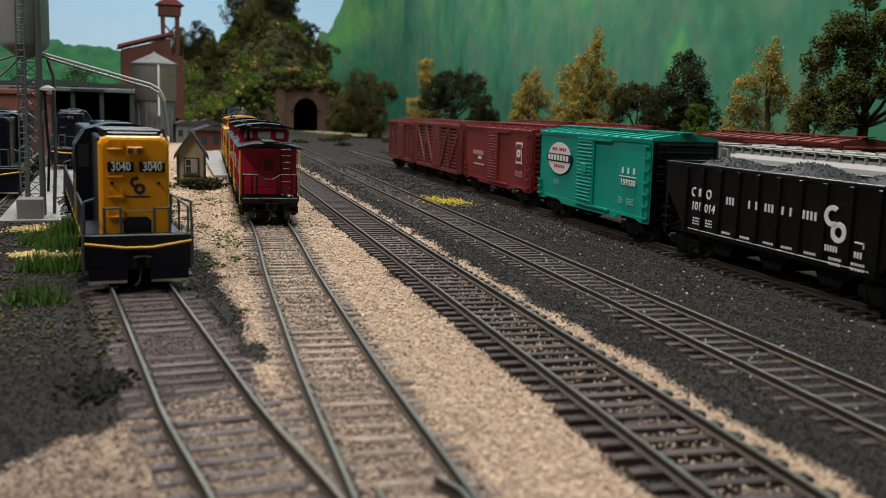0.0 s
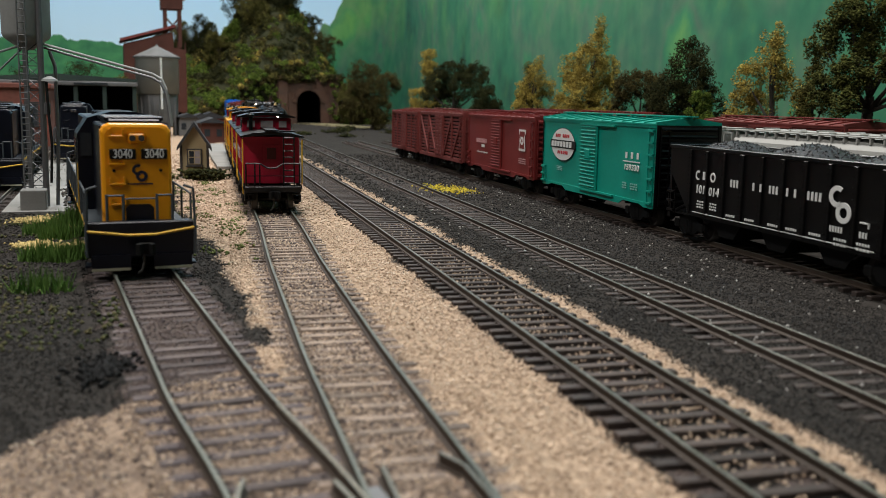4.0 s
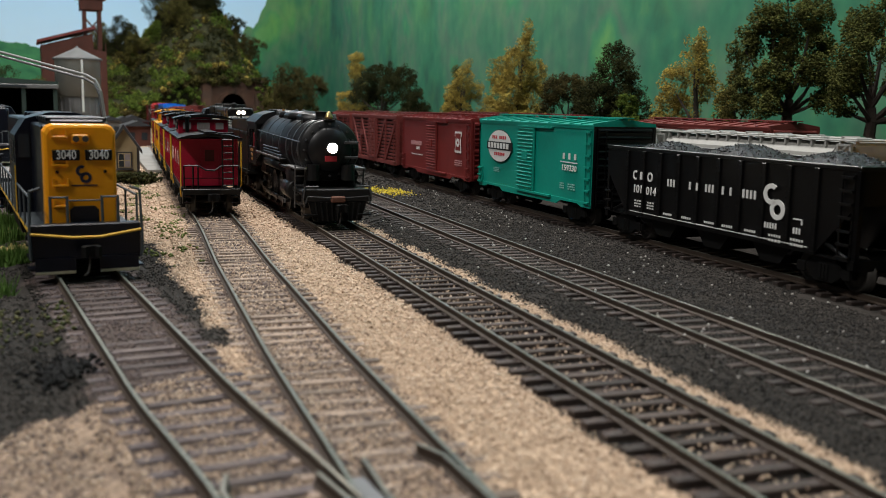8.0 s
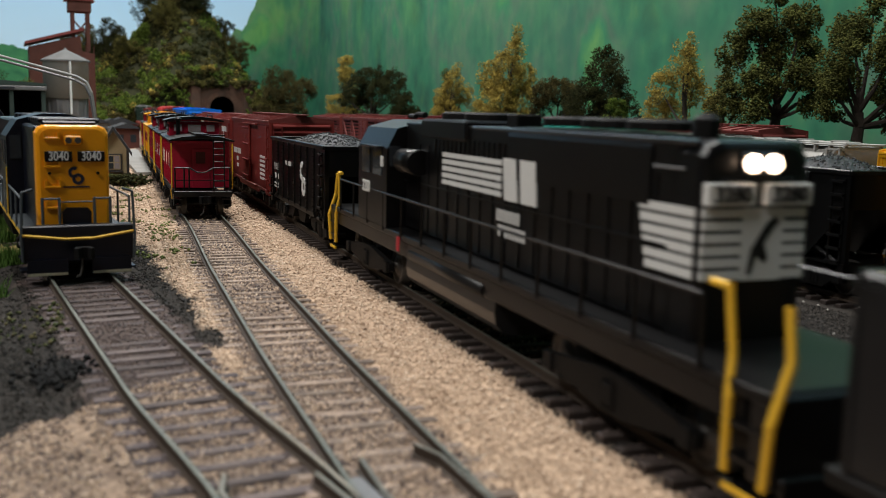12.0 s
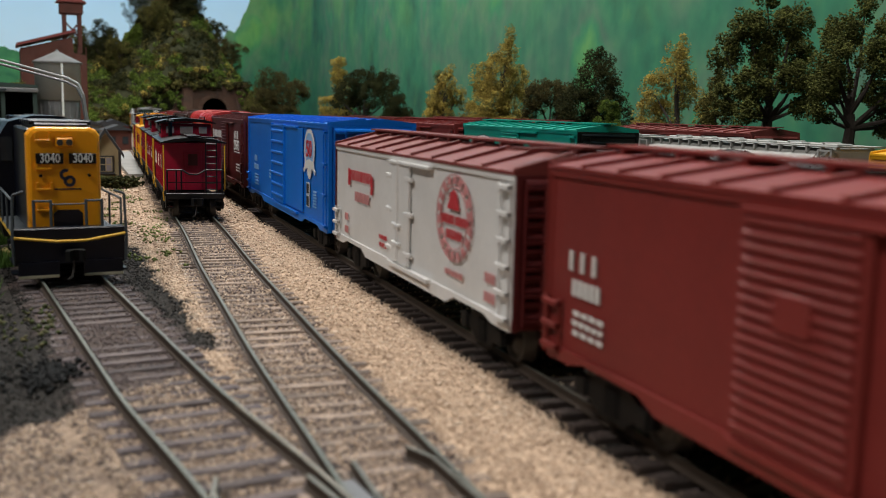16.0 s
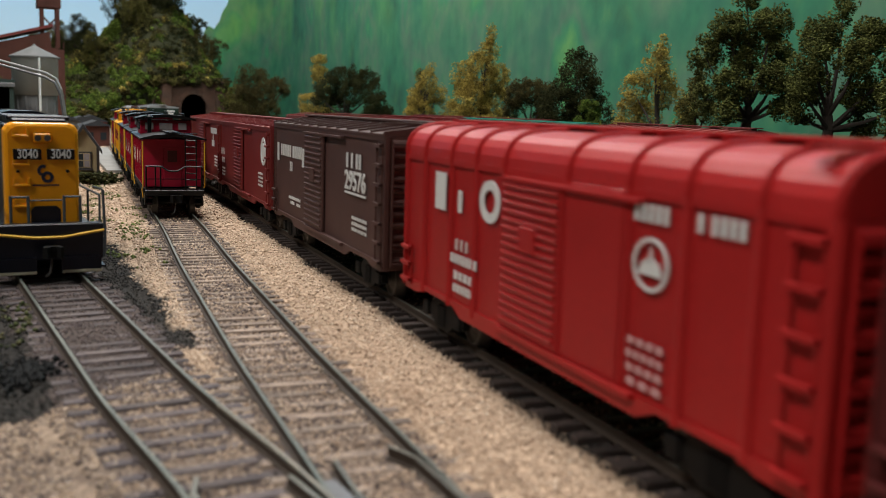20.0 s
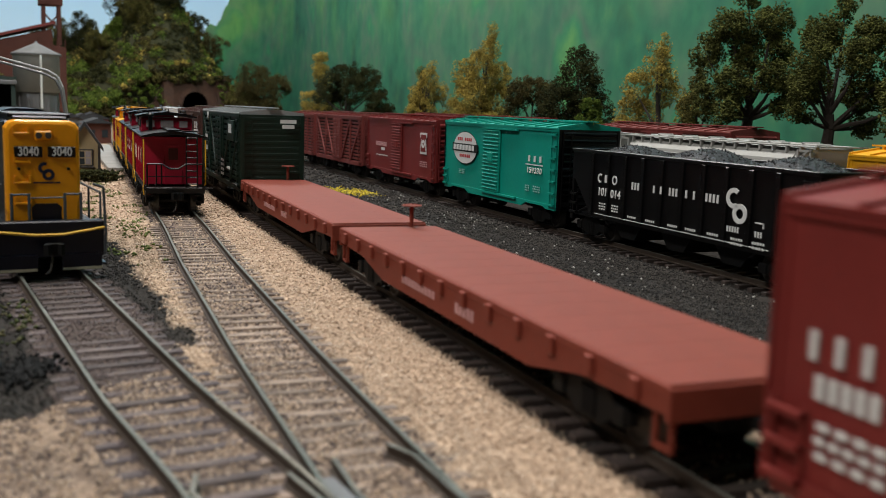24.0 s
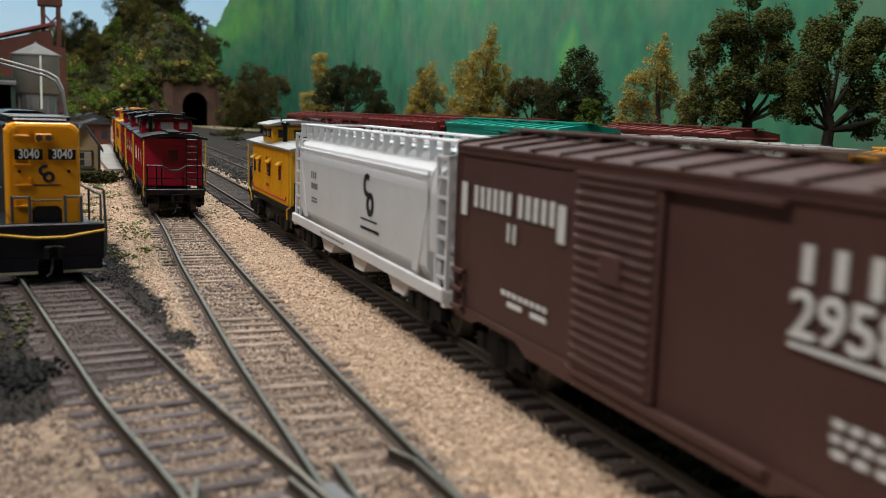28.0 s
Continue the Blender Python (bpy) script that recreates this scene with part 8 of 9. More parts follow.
# crowns as lobes: across and up (shares of half the width and of the height), their half width and half height
CROWNS = {
    "round": ((-0.45, 0.42, 0.5, 0.3), (0.35, 0.45, 0.5, 0.3), (-0.2, 0.7, 0.5, 0.28), (0.35, 0.72, 0.42, 0.22), (0.0, 0.25, 0.75, 0.22), (0.75, 0.5, 0.25, 0.16), (-0.75, 0.6, 0.2, 0.14)),
    "lean": ((-0.4, 0.72, 0.42, 0.26), (-0.45, 0.4, 0.5, 0.34), (0.05, 0.5, 0.45, 0.34), (0.45, 0.68, 0.35, 0.16), (0.8, 0.66, 0.2, 0.1), (0.35, 0.3, 0.4, 0.3), (-0.1, 0.85, 0.22, 0.1)),
    "tiers": ((0.2, 0.86, 0.42, 0.13), (0.3, 0.72, 0.5, 0.1), (0.45, 0.58, 0.3, 0.08), (-0.3, 0.38, 0.55, 0.16), (0.1, 0.2, 0.8, 0.2), (0.5, 0.4, 0.3, 0.12), (-0.55, 0.2, 0.4, 0.18)),
    "umbrella": ((-0.55, 0.66, 0.38, 0.2), (-0.1, 0.84, 0.5, 0.14), (0.4, 0.8, 0.42, 0.16), (0.76, 0.66, 0.24, 0.14), (-0.8, 0.58, 0.2, 0.1), (-0.35, 0.36, 0.42, 0.32), (0.2, 0.64, 0.4, 0.16), (0.62, 0.3, 0.3, 0.14), (-0.6, 0.2, 0.3, 0.18)),
    "spire": ((0.3, 0.93, 0.1, 0.08), (0.26, 0.8, 0.2, 0.12), (0.05, 0.66, 0.4, 0.16), (-0.4, 0.58, 0.32, 0.16), (0.62, 0.58, 0.28, 0.16), (-0.15, 0.4, 0.62, 0.2), (0.5, 0.36, 0.44, 0.22), (-0.5, 0.22, 0.46, 0.2), (0.1, 0.16, 0.8, 0.18), (0.75, 0.2, 0.22, 0.16)),
    "ragged": ((0.1, 0.92, 0.1, 0.08), (-0.05, 0.78, 0.32, 0.14), (-0.45, 0.6, 0.34, 0.16), (0.4, 0.64, 0.34, 0.13), (-0.65, 0.36, 0.32, 0.22), (-0.2, 0.4, 0.26, 0.2), (0.75, 0.46, 0.22, 0.14), (0.6, 0.22, 0.22, 0.16), (-0.7, 0.14, 0.26, 0.14), (0.1, 0.3, 0.14, 0.26)),
    "arch": ((-0.5, 0.72, 0.4, 0.2), (0.0, 0.8, 0.5, 0.16), (0.5, 0.76, 0.42, 0.18), (-0.72, 0.4, 0.26, 0.34), (0.72, 0.4, 0.26, 0.34), (-0.35, 0.5, 0.2, 0.16)),
    "full": ((0.15, 0.88, 0.32, 0.11), (0.05, 0.68, 0.55, 0.2), (0.35, 0.45, 0.5, 0.24), (-0.4, 0.5, 0.5, 0.22), (0.5, 0.22, 0.46, 0.22), (-0.35, 0.22, 0.55, 0.22), (0.1, 0.3, 0.5, 0.3)),
    "oak": ((0.1, 0.95, 0.16, 0.07), (-0.28, 0.82, 0.36, 0.08), (0.42, 0.8, 0.36, 0.08), (-0.68, 0.68, 0.28, 0.09), (0.05, 0.68, 0.3, 0.12), (0.74, 0.66, 0.26, 0.1), (-0.8, 0.52, 0.2, 0.08), (-0.35, 0.56, 0.34, 0.08), (0.4, 0.52, 0.36, 0.09), (0.82, 0.46, 0.16, 0.08), (-0.55, 0.42, 0.2, 0.05), (0.55, 0.38, 0.2, 0.06)),
}
ACROSS = Vector((math.cos(radians(25)), -math.sin(radians(25)), 0))
BACK = Vector((ACROSS.y, -ACROSS.x, 0))


def tree(label, x, y, tall, wide, kind, seed, shape="round", base=-5.0, group="trees before the backdrop", fine=1.0):
    """A tapered trunk with limbs to every lobe, and lobes of many small foam clumps with gaps between them."""
    rnd = random.Random(seed)
    rng = np.random.default_rng(seed)
    t = thing("tree", label, "tree", group)
    t.location = (x * MM, y * MM, base * MM)
    flip = -1 if rnd.random() < 0.4 and shape in ("round", "full", "oak", "arch") else 1
    sh = Shape()
    stem = 0.42 if shape == "oak" else 0.5
    p, r, pts = Vector((0, 0, 0)), tall * (0.042 if shape == "oak" else 0.03), [Vector((0, 0, 0))]
    for k in range(6):
        q = p + Vector((rnd.uniform(-1, 1) * 0.018 * tall, rnd.uniform(-1, 1) * 0.018 * tall, tall * stem / 6))
        sh.rod(p, q, r * (1.35 if k == 0 else 1), 8, r * 0.9, False)
        p, r = q, r * 0.9
        pts.append(p)
    cen, rad = [], []
    cr = min(0.052 * tall, 7.5) / fine ** 0.5
    for u, v, ru, rv in CROWNS[shape]:
        c = ACROSS * (u * flip * wide / 2) + BACK * (rnd.uniform(-0.3, 0.3) * wide) + Vector((0, 0, v * tall))
        a, b = ru * wide / 2, rv * tall
        i = min(6, max(5 if shape == "oak" else 1, int(6 * min(1.0, v / stem * 0.62))))
        s0 = pts[i]
        mid = s0.lerp(c, 0.5) + Vector((rnd.uniform(-1, 1), rnd.uniform(-1, 1), -0.6)) * tall * 0.02
        sh.rod(s0, mid, tall * 0.014, 6, tall * 0.009, False).rod(mid, c, tall * 0.009, 6, tall * 0.003)
        n = max(7, int(2.6 * fine * (a * a + 2 * a * b) / (cr * cr)))
        for k in range(n):
            d = Vector((rnd.gauss(0, 1), rnd.gauss(0, 1), rnd.gauss(0, 1))).normalized() * rnd.uniform(0.35, 1.0) ** 0.5
            w = 1 + 0.3 * noise.noise(Vector((d.x * 2 + seed, d.y * 2, d.z * 2 + v * 9)))
            cen.append((c.x + d.x * a * w, c.y + d.y * a * w, c.z + d.z * b * w))
            rad.append(cr * rnd.uniform(0.55, 1.15))
    part("trunk", sh, BARK, t)
    cp = clumps(rng, cen, rad, 52)
    cs = rng.uniform(0.45, 1.15, len(cp)) * (0.55 + tall / 300)
    grains("crown", cp, cs, LEAF[kind], "", seed, t, 0.9, True)
    return t


def wood():
    rows = (
        ("dark olive rounded foam tree", 505, 1894, 139, 116, "brown", "lean"), ("tall two-tiered golden foam tree", 520, 1594, 153, 66, "gold", "tiers"),
        ("dark spreading foam tree", 545, 1501, 130, 118, "dark", "umbrella"), ("low dark foam tree", 560, 1411, 84, 54, "dark", "round"),
        ("golden olive foam tree", 560, 1224, 125, 68, "gold", "ragged"), ("small olive foam tree", 580, 1290, 118, 40, "olive", "full"),
        ("tall golden conical foam tree", 585, 1120, 172, 94, "gold", "spire"), ("low olive brown foam tree", 570, 962, 103, 66, "brown", "arch"),
        ("dark full foam tree", 560, 861, 128, 88, "dark", "full"), ("airy golden foam tree", 560, 724, 132, 72, "gold", "ragged"), ("golden olive foam tree", 560, 664, 104, 42, "olive", "ragged"),
        ("tall olive foam tree with a bare trunk", 562, 606, 164, 84, "oak", "oak"), ("tall dark foam tree with a bare trunk", 562, 508, 150, 84, "oak", "oak"),
        ("pale green low foam bush", 545, 806, 76, 30, "green", "round"), ("golden foam tree by the portal", 545, 2240, 110, 62, "olive", "round"), ("olive foam tree with a bare trunk", 566, 424, 152, 88, "oak", "oak"),
    )
    for i, (lab, x, y, tall, wide, kind, shape) in enumerate(rows):
        tree(lab + " on a dark trunk", x, y, tall, wide, kind, 40 + i, shape, fine=1.4 if shape == "oak" else 1.0)


HILL_X0, HILL_X1, HILL_Y0, HILL_Y1 = 60, 760, 2320, 3050


def hill_z(x, y):
    a = math.exp(-(((x - 400) / 150) ** 2) * 0.9 - ((y - 2560) / 240) ** 2) * 320
    b = math.exp(-(((x - 190) / 140) ** 2) - ((y - 2640) / 220) ** 2) * 185
    c = math.exp(-(((x - 470) / 110) ** 2) - ((y - 2420) / 110) ** 2) * 90
    k = max(a, b) * 0.75 + 0.25 * (a + b) + c * 0.4
    return -8 + k + 16 * noise.noise(Vector((x / 60, y / 60, 1))) * min(1, k / 40)


def hill():
    xs, ys = np.arange(HILL_X0, HILL_X1, 12.0), np.arange(HILL_Y0, HILL_Y1, 14.0)
    v = [(x, y, hill_z(x, y) if y > HILL_Y0 + 2 else -8) for y in ys for x in xs]
    nx = len(xs)
    f = [(j * nx + i, j * nx + i + 1, (j + 1) * nx + i + 1, (j + 1) * nx + i) for j in range(len(ys) - 1) for i in range(nx - 1)]
    f = [q for q in f if not (min(abs(v[i][0] - 455) for i in q) < 40 and min(v[i][2] for i in q) < 95)]
    h = solid("wooded_hill", Shape().add(v, f), material("hill soil", (0.022, 0.024, 0.009), 0.95, grain=0.5, size=6, blotch=0.6, big=60, stain=(0.04, 0.036, 0.012)), "steep hill covered in green and golden foam foliage", "hill", kind="structure")
    rng = np.random.default_rng(11)
    sets = {k: ([], []) for k in ("dark", "olive", "gold", "green", "brown")}

    def patch(x, y, z, q):
        k = noise.noise(Vector((x / 70, z / 55, y / 110))) + 0.45 * noise.noise(Vector((x / 24, z / 22, 4))) + (z - 150) / 420
        warm = noise.noise(Vector((x / 48, z / 42, 17))) + 0.3 * (q - 0.5)
        if k > 0.12:
            return "dark" if warm < 0.22 else "olive"
        if warm > 0.2:
            return "gold" if q > 0.93 else "brown" if q > 0.45 else "olive"
        return "green" if k < 0.0 else "olive" if q < 0.6 else "brown"
    n = 3600
    for x, y, q in zip(rng.uniform(HILL_X0, HILL_X1, n), rng.uniform(HILL_Y0, 2700, n) , rng.uniform(0, 1, n)):
        z = hill_z(x, y)
        if z < 2 or (abs(x - 455) < 46 and y < 2480 and z < 92):
            continue
        c, r = sets[patch(x, y, z, q)]
        c.append((x, y, z + 3 * q))
        r.append(rng.uniform(5, 12.5))
    # overgrown foot of the hill on both sides of the portal, and creepers hanging over its top
    for x, y, q in zip(rng.uniform(HILL_X0 + 60, HILL_X1 - 120, 900), rng.uniform(2288, 2340, 900), rng.uniform(0, 1, 900)):
        top = hill_z(x, 2346)
        if top < 4 or (abs(x - 452) < 54 and top * q < 104):
            continue
        c, r = sets[patch(x, y, top * q, q)]
        c.append((x, y, -4 + top * q))
        r.append(rng.uniform(4, 9))
    for x, q in zip(rng.uniform(374, 540, 150), rng.uniform(0, 1, 150)):
        c, r = sets["dark" if q < 0.4 else "olive" if q < 0.7 else "brown"]
        c.append((x, rng.uniform(2290, 2325), 104 + rng.normal(0, 5) + 9 * noise.noise(Vector((x / 16, 3, 3)))))
        r.append(rng.uniform(4, 9))
    for i, (k, (c, r)) in enumerate(sets.items()):
        pts = clumps(rng, c, r, 46)
        grains("hill_foliage", pts, rng.uniform(1.0, 2.5, len(pts)), LEAF[k], f"{k} foam undergrowth clumped on the hill", 60 + i, None, 0.9, True)
    for i, (x, y, t, w, k) in enumerate(((330, 2520, 120, 120, "dark"), (400, 2560, 140, 130, "dark"), (425, 2450, 120, 110, "dark"), (350, 2440, 100, 90, "olive"), (520, 2440, 90, 90, "brown"), (220, 2540, 110, 110, "dark"), (265, 2480, 90, 90, "olive"), (140, 2560, 100, 100, "dark"), (455, 2590, 110, 80, "dark"), (250, 2600, 90, 80, "dark"), (370, 2480, 90, 70, "brown"), (180, 2620, 80, 70, "olive"), (500, 2520, 80, 70, "dark"), (300, 2480, 70, 60, "green"))):
        tree("foam tree on the crest of the hill", x, y, t, w, k, 90 + i, "full" if i % 2 else "lean", base=hill_z(x, y) - 14, group="trees on the hill", fine=0.7)
    # trees in the dip behind the engine house
    for i, (x, y, t, w, k) in enumerate(((-40, 1760, 118, 70, "dark"), (-130, 1800, 110, 90, "dark"), (30, 1830, 96, 70, "olive"), (-220, 1780, 104, 90, "dark"), (-85, 1850, 92, 80, "olive"))):
        tree("dark foam tree behind the engine house", x, y, t, w, k, 120 + i, "full" if i % 2 else "umbrella", group="trees behind the engine house", fine=0.6)


def portal():
    """Brick tunnel portal with a round-topped opening and stepped wing walls, and the bore behind it."""
    p = thing("tunnel_portal", "brown brick tunnel portal with a dark arched bore", "tunnel", kind="structure")
    cx, y, r, top = 455, 2300, 29.0, 46.0
    steps = 16
    arc = [(cx + r * math.cos(math.pi * i / steps), top + r * math.sin(math.pi * i / steps)) for i in range(steps + 1)]
    outer = [(cx + 75, -6), (cx + 75, 104), (cx - 75, 104), (cx - 75, -6)]
    v, f = [], []
    for d in (y, y + 22):
        v += [(cx + r, d, -6)] + [(a, d, b) for a, b in arc] + [(cx - r, d, -6)]
        v += [(cx + 75, d, -6)] + [(cx + 75, d, 106)] + [(a, d, 106) for a, _ in arc[1:-1]] + [(cx - 75, d, 106), (cx - 75, d, -6)]
    m = steps + 3
    tot = 2 * m
    for k in (0, tot):
        for i in range(m - 1):
            f.append((k + i, k + i + 1, k + m + i + 1, k + m + i))
    for i in range(m - 1):
        f.append((i, i + 1, tot + i + 1, tot + i))
        f.append((m + i, m + i + 1, tot + m + i + 1, tot + m + i))
    part("portal_wall", Shape().add(v, f), PORTAL, p)
    for s in (-1, 1):
        part("pilaster", Shape().box(cx + s * 62 - 11, cx + s * 62 + 11, y - 6, y + 4, -6, 106, 0.8), PORTAL, p)
        part("wing_wall", Shape().prism([(cx + s * 74, -6), (cx + s * 112, -6), (cx + s * 112, 22), (cx + s * 104, 40), (cx + s * 92, 48), (cx + s * 84, 84), (cx + s * 74, 96)], 1, y + 4, y + 24), PORTAL, p)
    for i in range(13):
        a0, a1 = math.pi * i / 13 + 0.012, math.pi * (i + 1) / 13 - 0.012
        q = [(cx + k * math.cos(a), top + k * math.sin(a)) for k, a in ((r, a0), (r + 9, a0), (r + 9, a1), (r, a1))]
        part("arch_stone", Shape().prism(q, 1, y - 3, y + 2), PORTAL, p)
    bore = Shape()
    n = len(arc)
    v = [(cx + r, d, -6) for d in (y + 2,)] + [(a, y + 2, b) for a, b in arc] + [(cx - r, y + 2, -6)] + [(cx + r, y + 320, -6)] + [(a, y + 320, b) for a, b in arc] + [(cx - r, y + 320, -6)]
    f = [(i, i + 1, m + i + 1, m + i) for i in range(m - 1)] + [tuple(range(m, 2 * m))]
    # the bore's darkness is in its black colour
    part("tunnel_bore", bore.add(v, f), VOID, p)


def yard_office():
    o = thing("yard_office", "small tan yard office with dark trim and a gabled roof", "house")
    o.matrix_world = at(56.8, 700.0, -3.6, -5)
    W, D = 9.2, 15.0
    part("wall", Shape().prism([(-W, 0), (W, 0), (W, 25), (0, 38), (-W, 25)], 1, 0, 2 * D), TANPAINT, o)
    for s in (-1, 1):
        part("roof_panel", Shape().prism([(s * (W + 2.8), 21.0), (s * (W + 2.8), 22.4), (0, 40.4), (0, 38.8)], 1, -3, 2 * D + 3), ROOFDARK, o)
        part("fascia_board", Shape().prism([(s * (W + 2.8), 19.6), (s * (W + 2.8), 21.0), (0, 38.8), (0, 37.2)], 1, -3.4, -2.6), DKTRIM, o)
        part("corner_board", Shape().box(s * W - 0.9, s * W + 0.9, -0.5, 0.9, 0, 24.4), DKTRIM, o)
    w = part("window", Shape().box(-5.2, 5.2, -0.8, 0.2, 9.4, 21.4, 0.2), DKTRIM, o)
    part("window_sash", Shape().box(-4.2, 4.2, -0.95, 0.1, 10.4, 20.4), TANPAINT, w)
    for x in (-2.0, 2.0):
        for z in (13.0, 17.8):
            # the right-hand panes are coloured pale to stand for reflections in the glass
            part("window_pane", Shape().box(x - 1.65, x + 1.65, -1.1, 0.1, z - 2.05, z + 2.05), GLASS if x < 0 else PALEGLASS, w)
    part("window_sill", Shape().box(-6, 6, -1.6, 0.1, 8.6, 9.5, 0.1), DKTRIM, w)
    part("foundation", Shape().box(-W - 0.6, W + 0.6, -0.6, 2 * D + 0.6, -1.2, 1.8, 0.2), CONCRETE, o)
    rng = np.random.default_rng(8)
    n = 700
    grains("bush", [(x, y, z) for x, y, z in zip(rng.normal(62.8, 7, n), rng.normal(686.0, 6, n), rng.uniform(-3, 4, n))], rng.uniform(0.8, 1.8, n), LEAF["dark"], "low dark green foam bush by the office", 81)


def platform():
    solid("platform", Shape().prism([(80, 770), (91, 770), (127, 1160), (104, 1160)], 2, -4.5, 0.2), CONCRETE, "long pale concrete platform beside the track", "platform", kind="structure")
    solid("concrete_pad", Shape().prism([(-50, 500), (-20, 500), (-18, 900), (-50, 900)], 2, -5, -2.4), CONCRETE, "pale concrete pad under the sanding tower", "pad", kind="structure")


def sanding_tower():
    t = thing("sanding_tower", "grey steel sanding tower with a caged ladder and delivery pipes", "tower")
    part("footing", Shape().box(-42, -30, 506, 518, -4, 7.5, 0.5), CONCRETE, t)
    for x, y in ((-38.5, 528), (-31.5, 528), (-38.5, 538), (-31.5, 538)):
        part("leg", Shape().box(x - 0.9, x + 0.9, y - 0.9, y + 0.9, -3, 80), POLEGREY, t)
    br = Shape()
    for i in range(13):
        z = 2 + i * 6
        br.rod((-38.5, 528, z), (-31.5, 528, z + 6), 0.26, 5).rod((-31.5, 528, z), (-38.5, 538, z + 6), 0.24, 5)
        br.rod((-38.5, 528, z), (-31.5, 528, z), 0.24, 5)
    part("lattice", br, RAILGREY, t)
    part("sand_tank", Shape().lathe([(3, 76), (11, 82), (11.6, 84), (11.6, 150), (10, 154), (1, 156)], (-37.5, 534, 0), 2, 24), TANKGREY, t, smooth=True)
    ld = Shape()
    for x in (-40.6, -37.0):
        ld.rod((x, 520.5, 0), (x, 520.5, 150), 0.4, 6)
    for i in range(48):
        ld.rod((-40.6, 520.5, 2 + i * 3.1), (-37.0, 520.5, 2 + i * 3.1), 0.3, 5)
    part("ladder", ld, POLEGREY, t)
    part("mast", Shape().rod((-30.8, 524, -3), (-30.8, 524, 150), 1.5, 10), POLEGREY, t)
    part("drain_pipe", Shape().chain([(-26, 530, -3), (-24.5, 530, 30), (-24.5, 530, 68), (-27, 530, 76)], 0.9, 8), POLEGREY, t)
    part("lamp_shade", Shape().lathe([(4.0, 60.5), (3.6, 61.5), (0.8, 63)], (-27, 522, 0), 2, 16), TANKGREY, t)
    part("valve_box", Shape().box(-30, -27, 520, 523, 44, 50, 0.4), POLEGREY, t)
    part("hose", Shape().chain([(-28.5, 521, 60), (-28, 520, 44), (-27, 519, 30), (-28, 519, 10)], 0.7, 6), DULLBLACK, t)
    for k, (dy, dz) in enumerate(((0, 0), (9, -1.6))):
        pts = [(-30, 528, 79 + dz), (-14, 515 + dy, 74.5 + dz), (21, 486 + dy, 64.5 + dz), (25, 483 + dy, 62 + dz), (27, 481 + dy, 57 + dz), (29, 480 + dy, 40)]
        part("delivery_pipe", Shape().chain(pts, 0.62, 8), TANKGREY if k == 0 else POLEGREY, t)
    part("delivery_pipe", Shape().chain([(-40, 530, 78), (-58, 520, 71)], 0.6, 8), TANKGREY, t)
    part("delivery_pipe", Shape().chain([(-40, 530, 76), (-56, 530, 60)], 0.5, 8), POLEGREY, t)


def coaling_tower():
    t = thing("coaling_tower", "tall brown timber coaling tower with a small cupola", "tower")
    t.matrix_world = at(88, 1900, -4, 0)
    part("house", Shape().prism([(-58, 30), (54, 30), (54, 146), (32, 150), (30, 178), (-58, 154)], 1, 0, 90), WOODBROWN, t)
    for i in range(9):
        part("board_seam", Shape().box(-57 + i * 13.6, -55.5 + i * 13.6, -1.0, 0.2, 30, 160), WOODBROWN, t)
    part("roof", Shape().add([(-64, -8, 158), (36, -8, 187), (36, 98, 187), (-64, 98, 158), (-64, -8, 163), (36, -8, 192), (36, 98, 192), (-64, 98, 163)], [(0, 1, 2, 3), (4, 5, 6, 7), (0, 1, 5, 4), (1, 2, 6, 5), (2, 3, 7, 6), (3, 0, 4, 7)]), OXIDE2, t)
    for x in (18, 44):
        for y in (4, 30):
            part("post", Shape().box(x - 3, x + 3, y - 3, y + 3, 150, 222), WOODBROWN, t)
    part("cross_brace", Shape().rod((18, 4, 176), (44, 4, 206), 1.6, 6).rod((44, 4, 176), (18, 4, 206), 1.6, 6), WOODBROWN, t)
    part("cupola", Shape().box(10, 50, -2, 36, 220, 240, 1), WOODBROWN, t)
    part("cupola_roof", Shape().prism([(4, 240), (56, 240), (30, 258)], 1, -6, 40), OXIDE2, t)
    for x in (-50, -16, 16, 48):
        part("leg", Shape().box(x - 4, x + 4, 2, 10, 0, 32), WOODBROWN, t)
        part("leg", Shape().box(x - 4, x + 4, 78, 86, 0, 32), WOODBROWN, t)
    # an added black sheet paints the shade between the legs
    part("shade_sheet", Shape().box(-54, 50, 30, 34, 0, 30), VOID, t)
    w = thing("water_tank", "grey steel tank with a conical roof on a dark base", "tank")
    w.matrix_world = at(70, 1500, -4, 0)
    part("tank", Shape().lathe([(31, 62), (31, 114), (32, 115)], (0, 0, 0), 2, 32), TANKGREY, w, smooth=True)
    part("tank_roof", Shape().lathe([(34, 114), (34, 116), (3, 131), (1, 134)], (0, 0, 0), 2, 32), ROOFGREY, w)
    for a in range(0, 360, 30):
        c, s = math.cos(radians(a)), math.sin(radians(a))
        part("leg", Shape().rod((27 * c, 27 * s, 0), (27 * c, 27 * s, 62), 2.2, 6), POLEGREY, w)
    part("base_tub", Shape().lathe([(26, 20), (29, 62)], (0, 0, 0), 2, 24), POLEGREY, w)
    part("riser_pipe", Shape().rod((4, -32, 40), (4, -32, 114), 1.6, 8), WHITE, w)


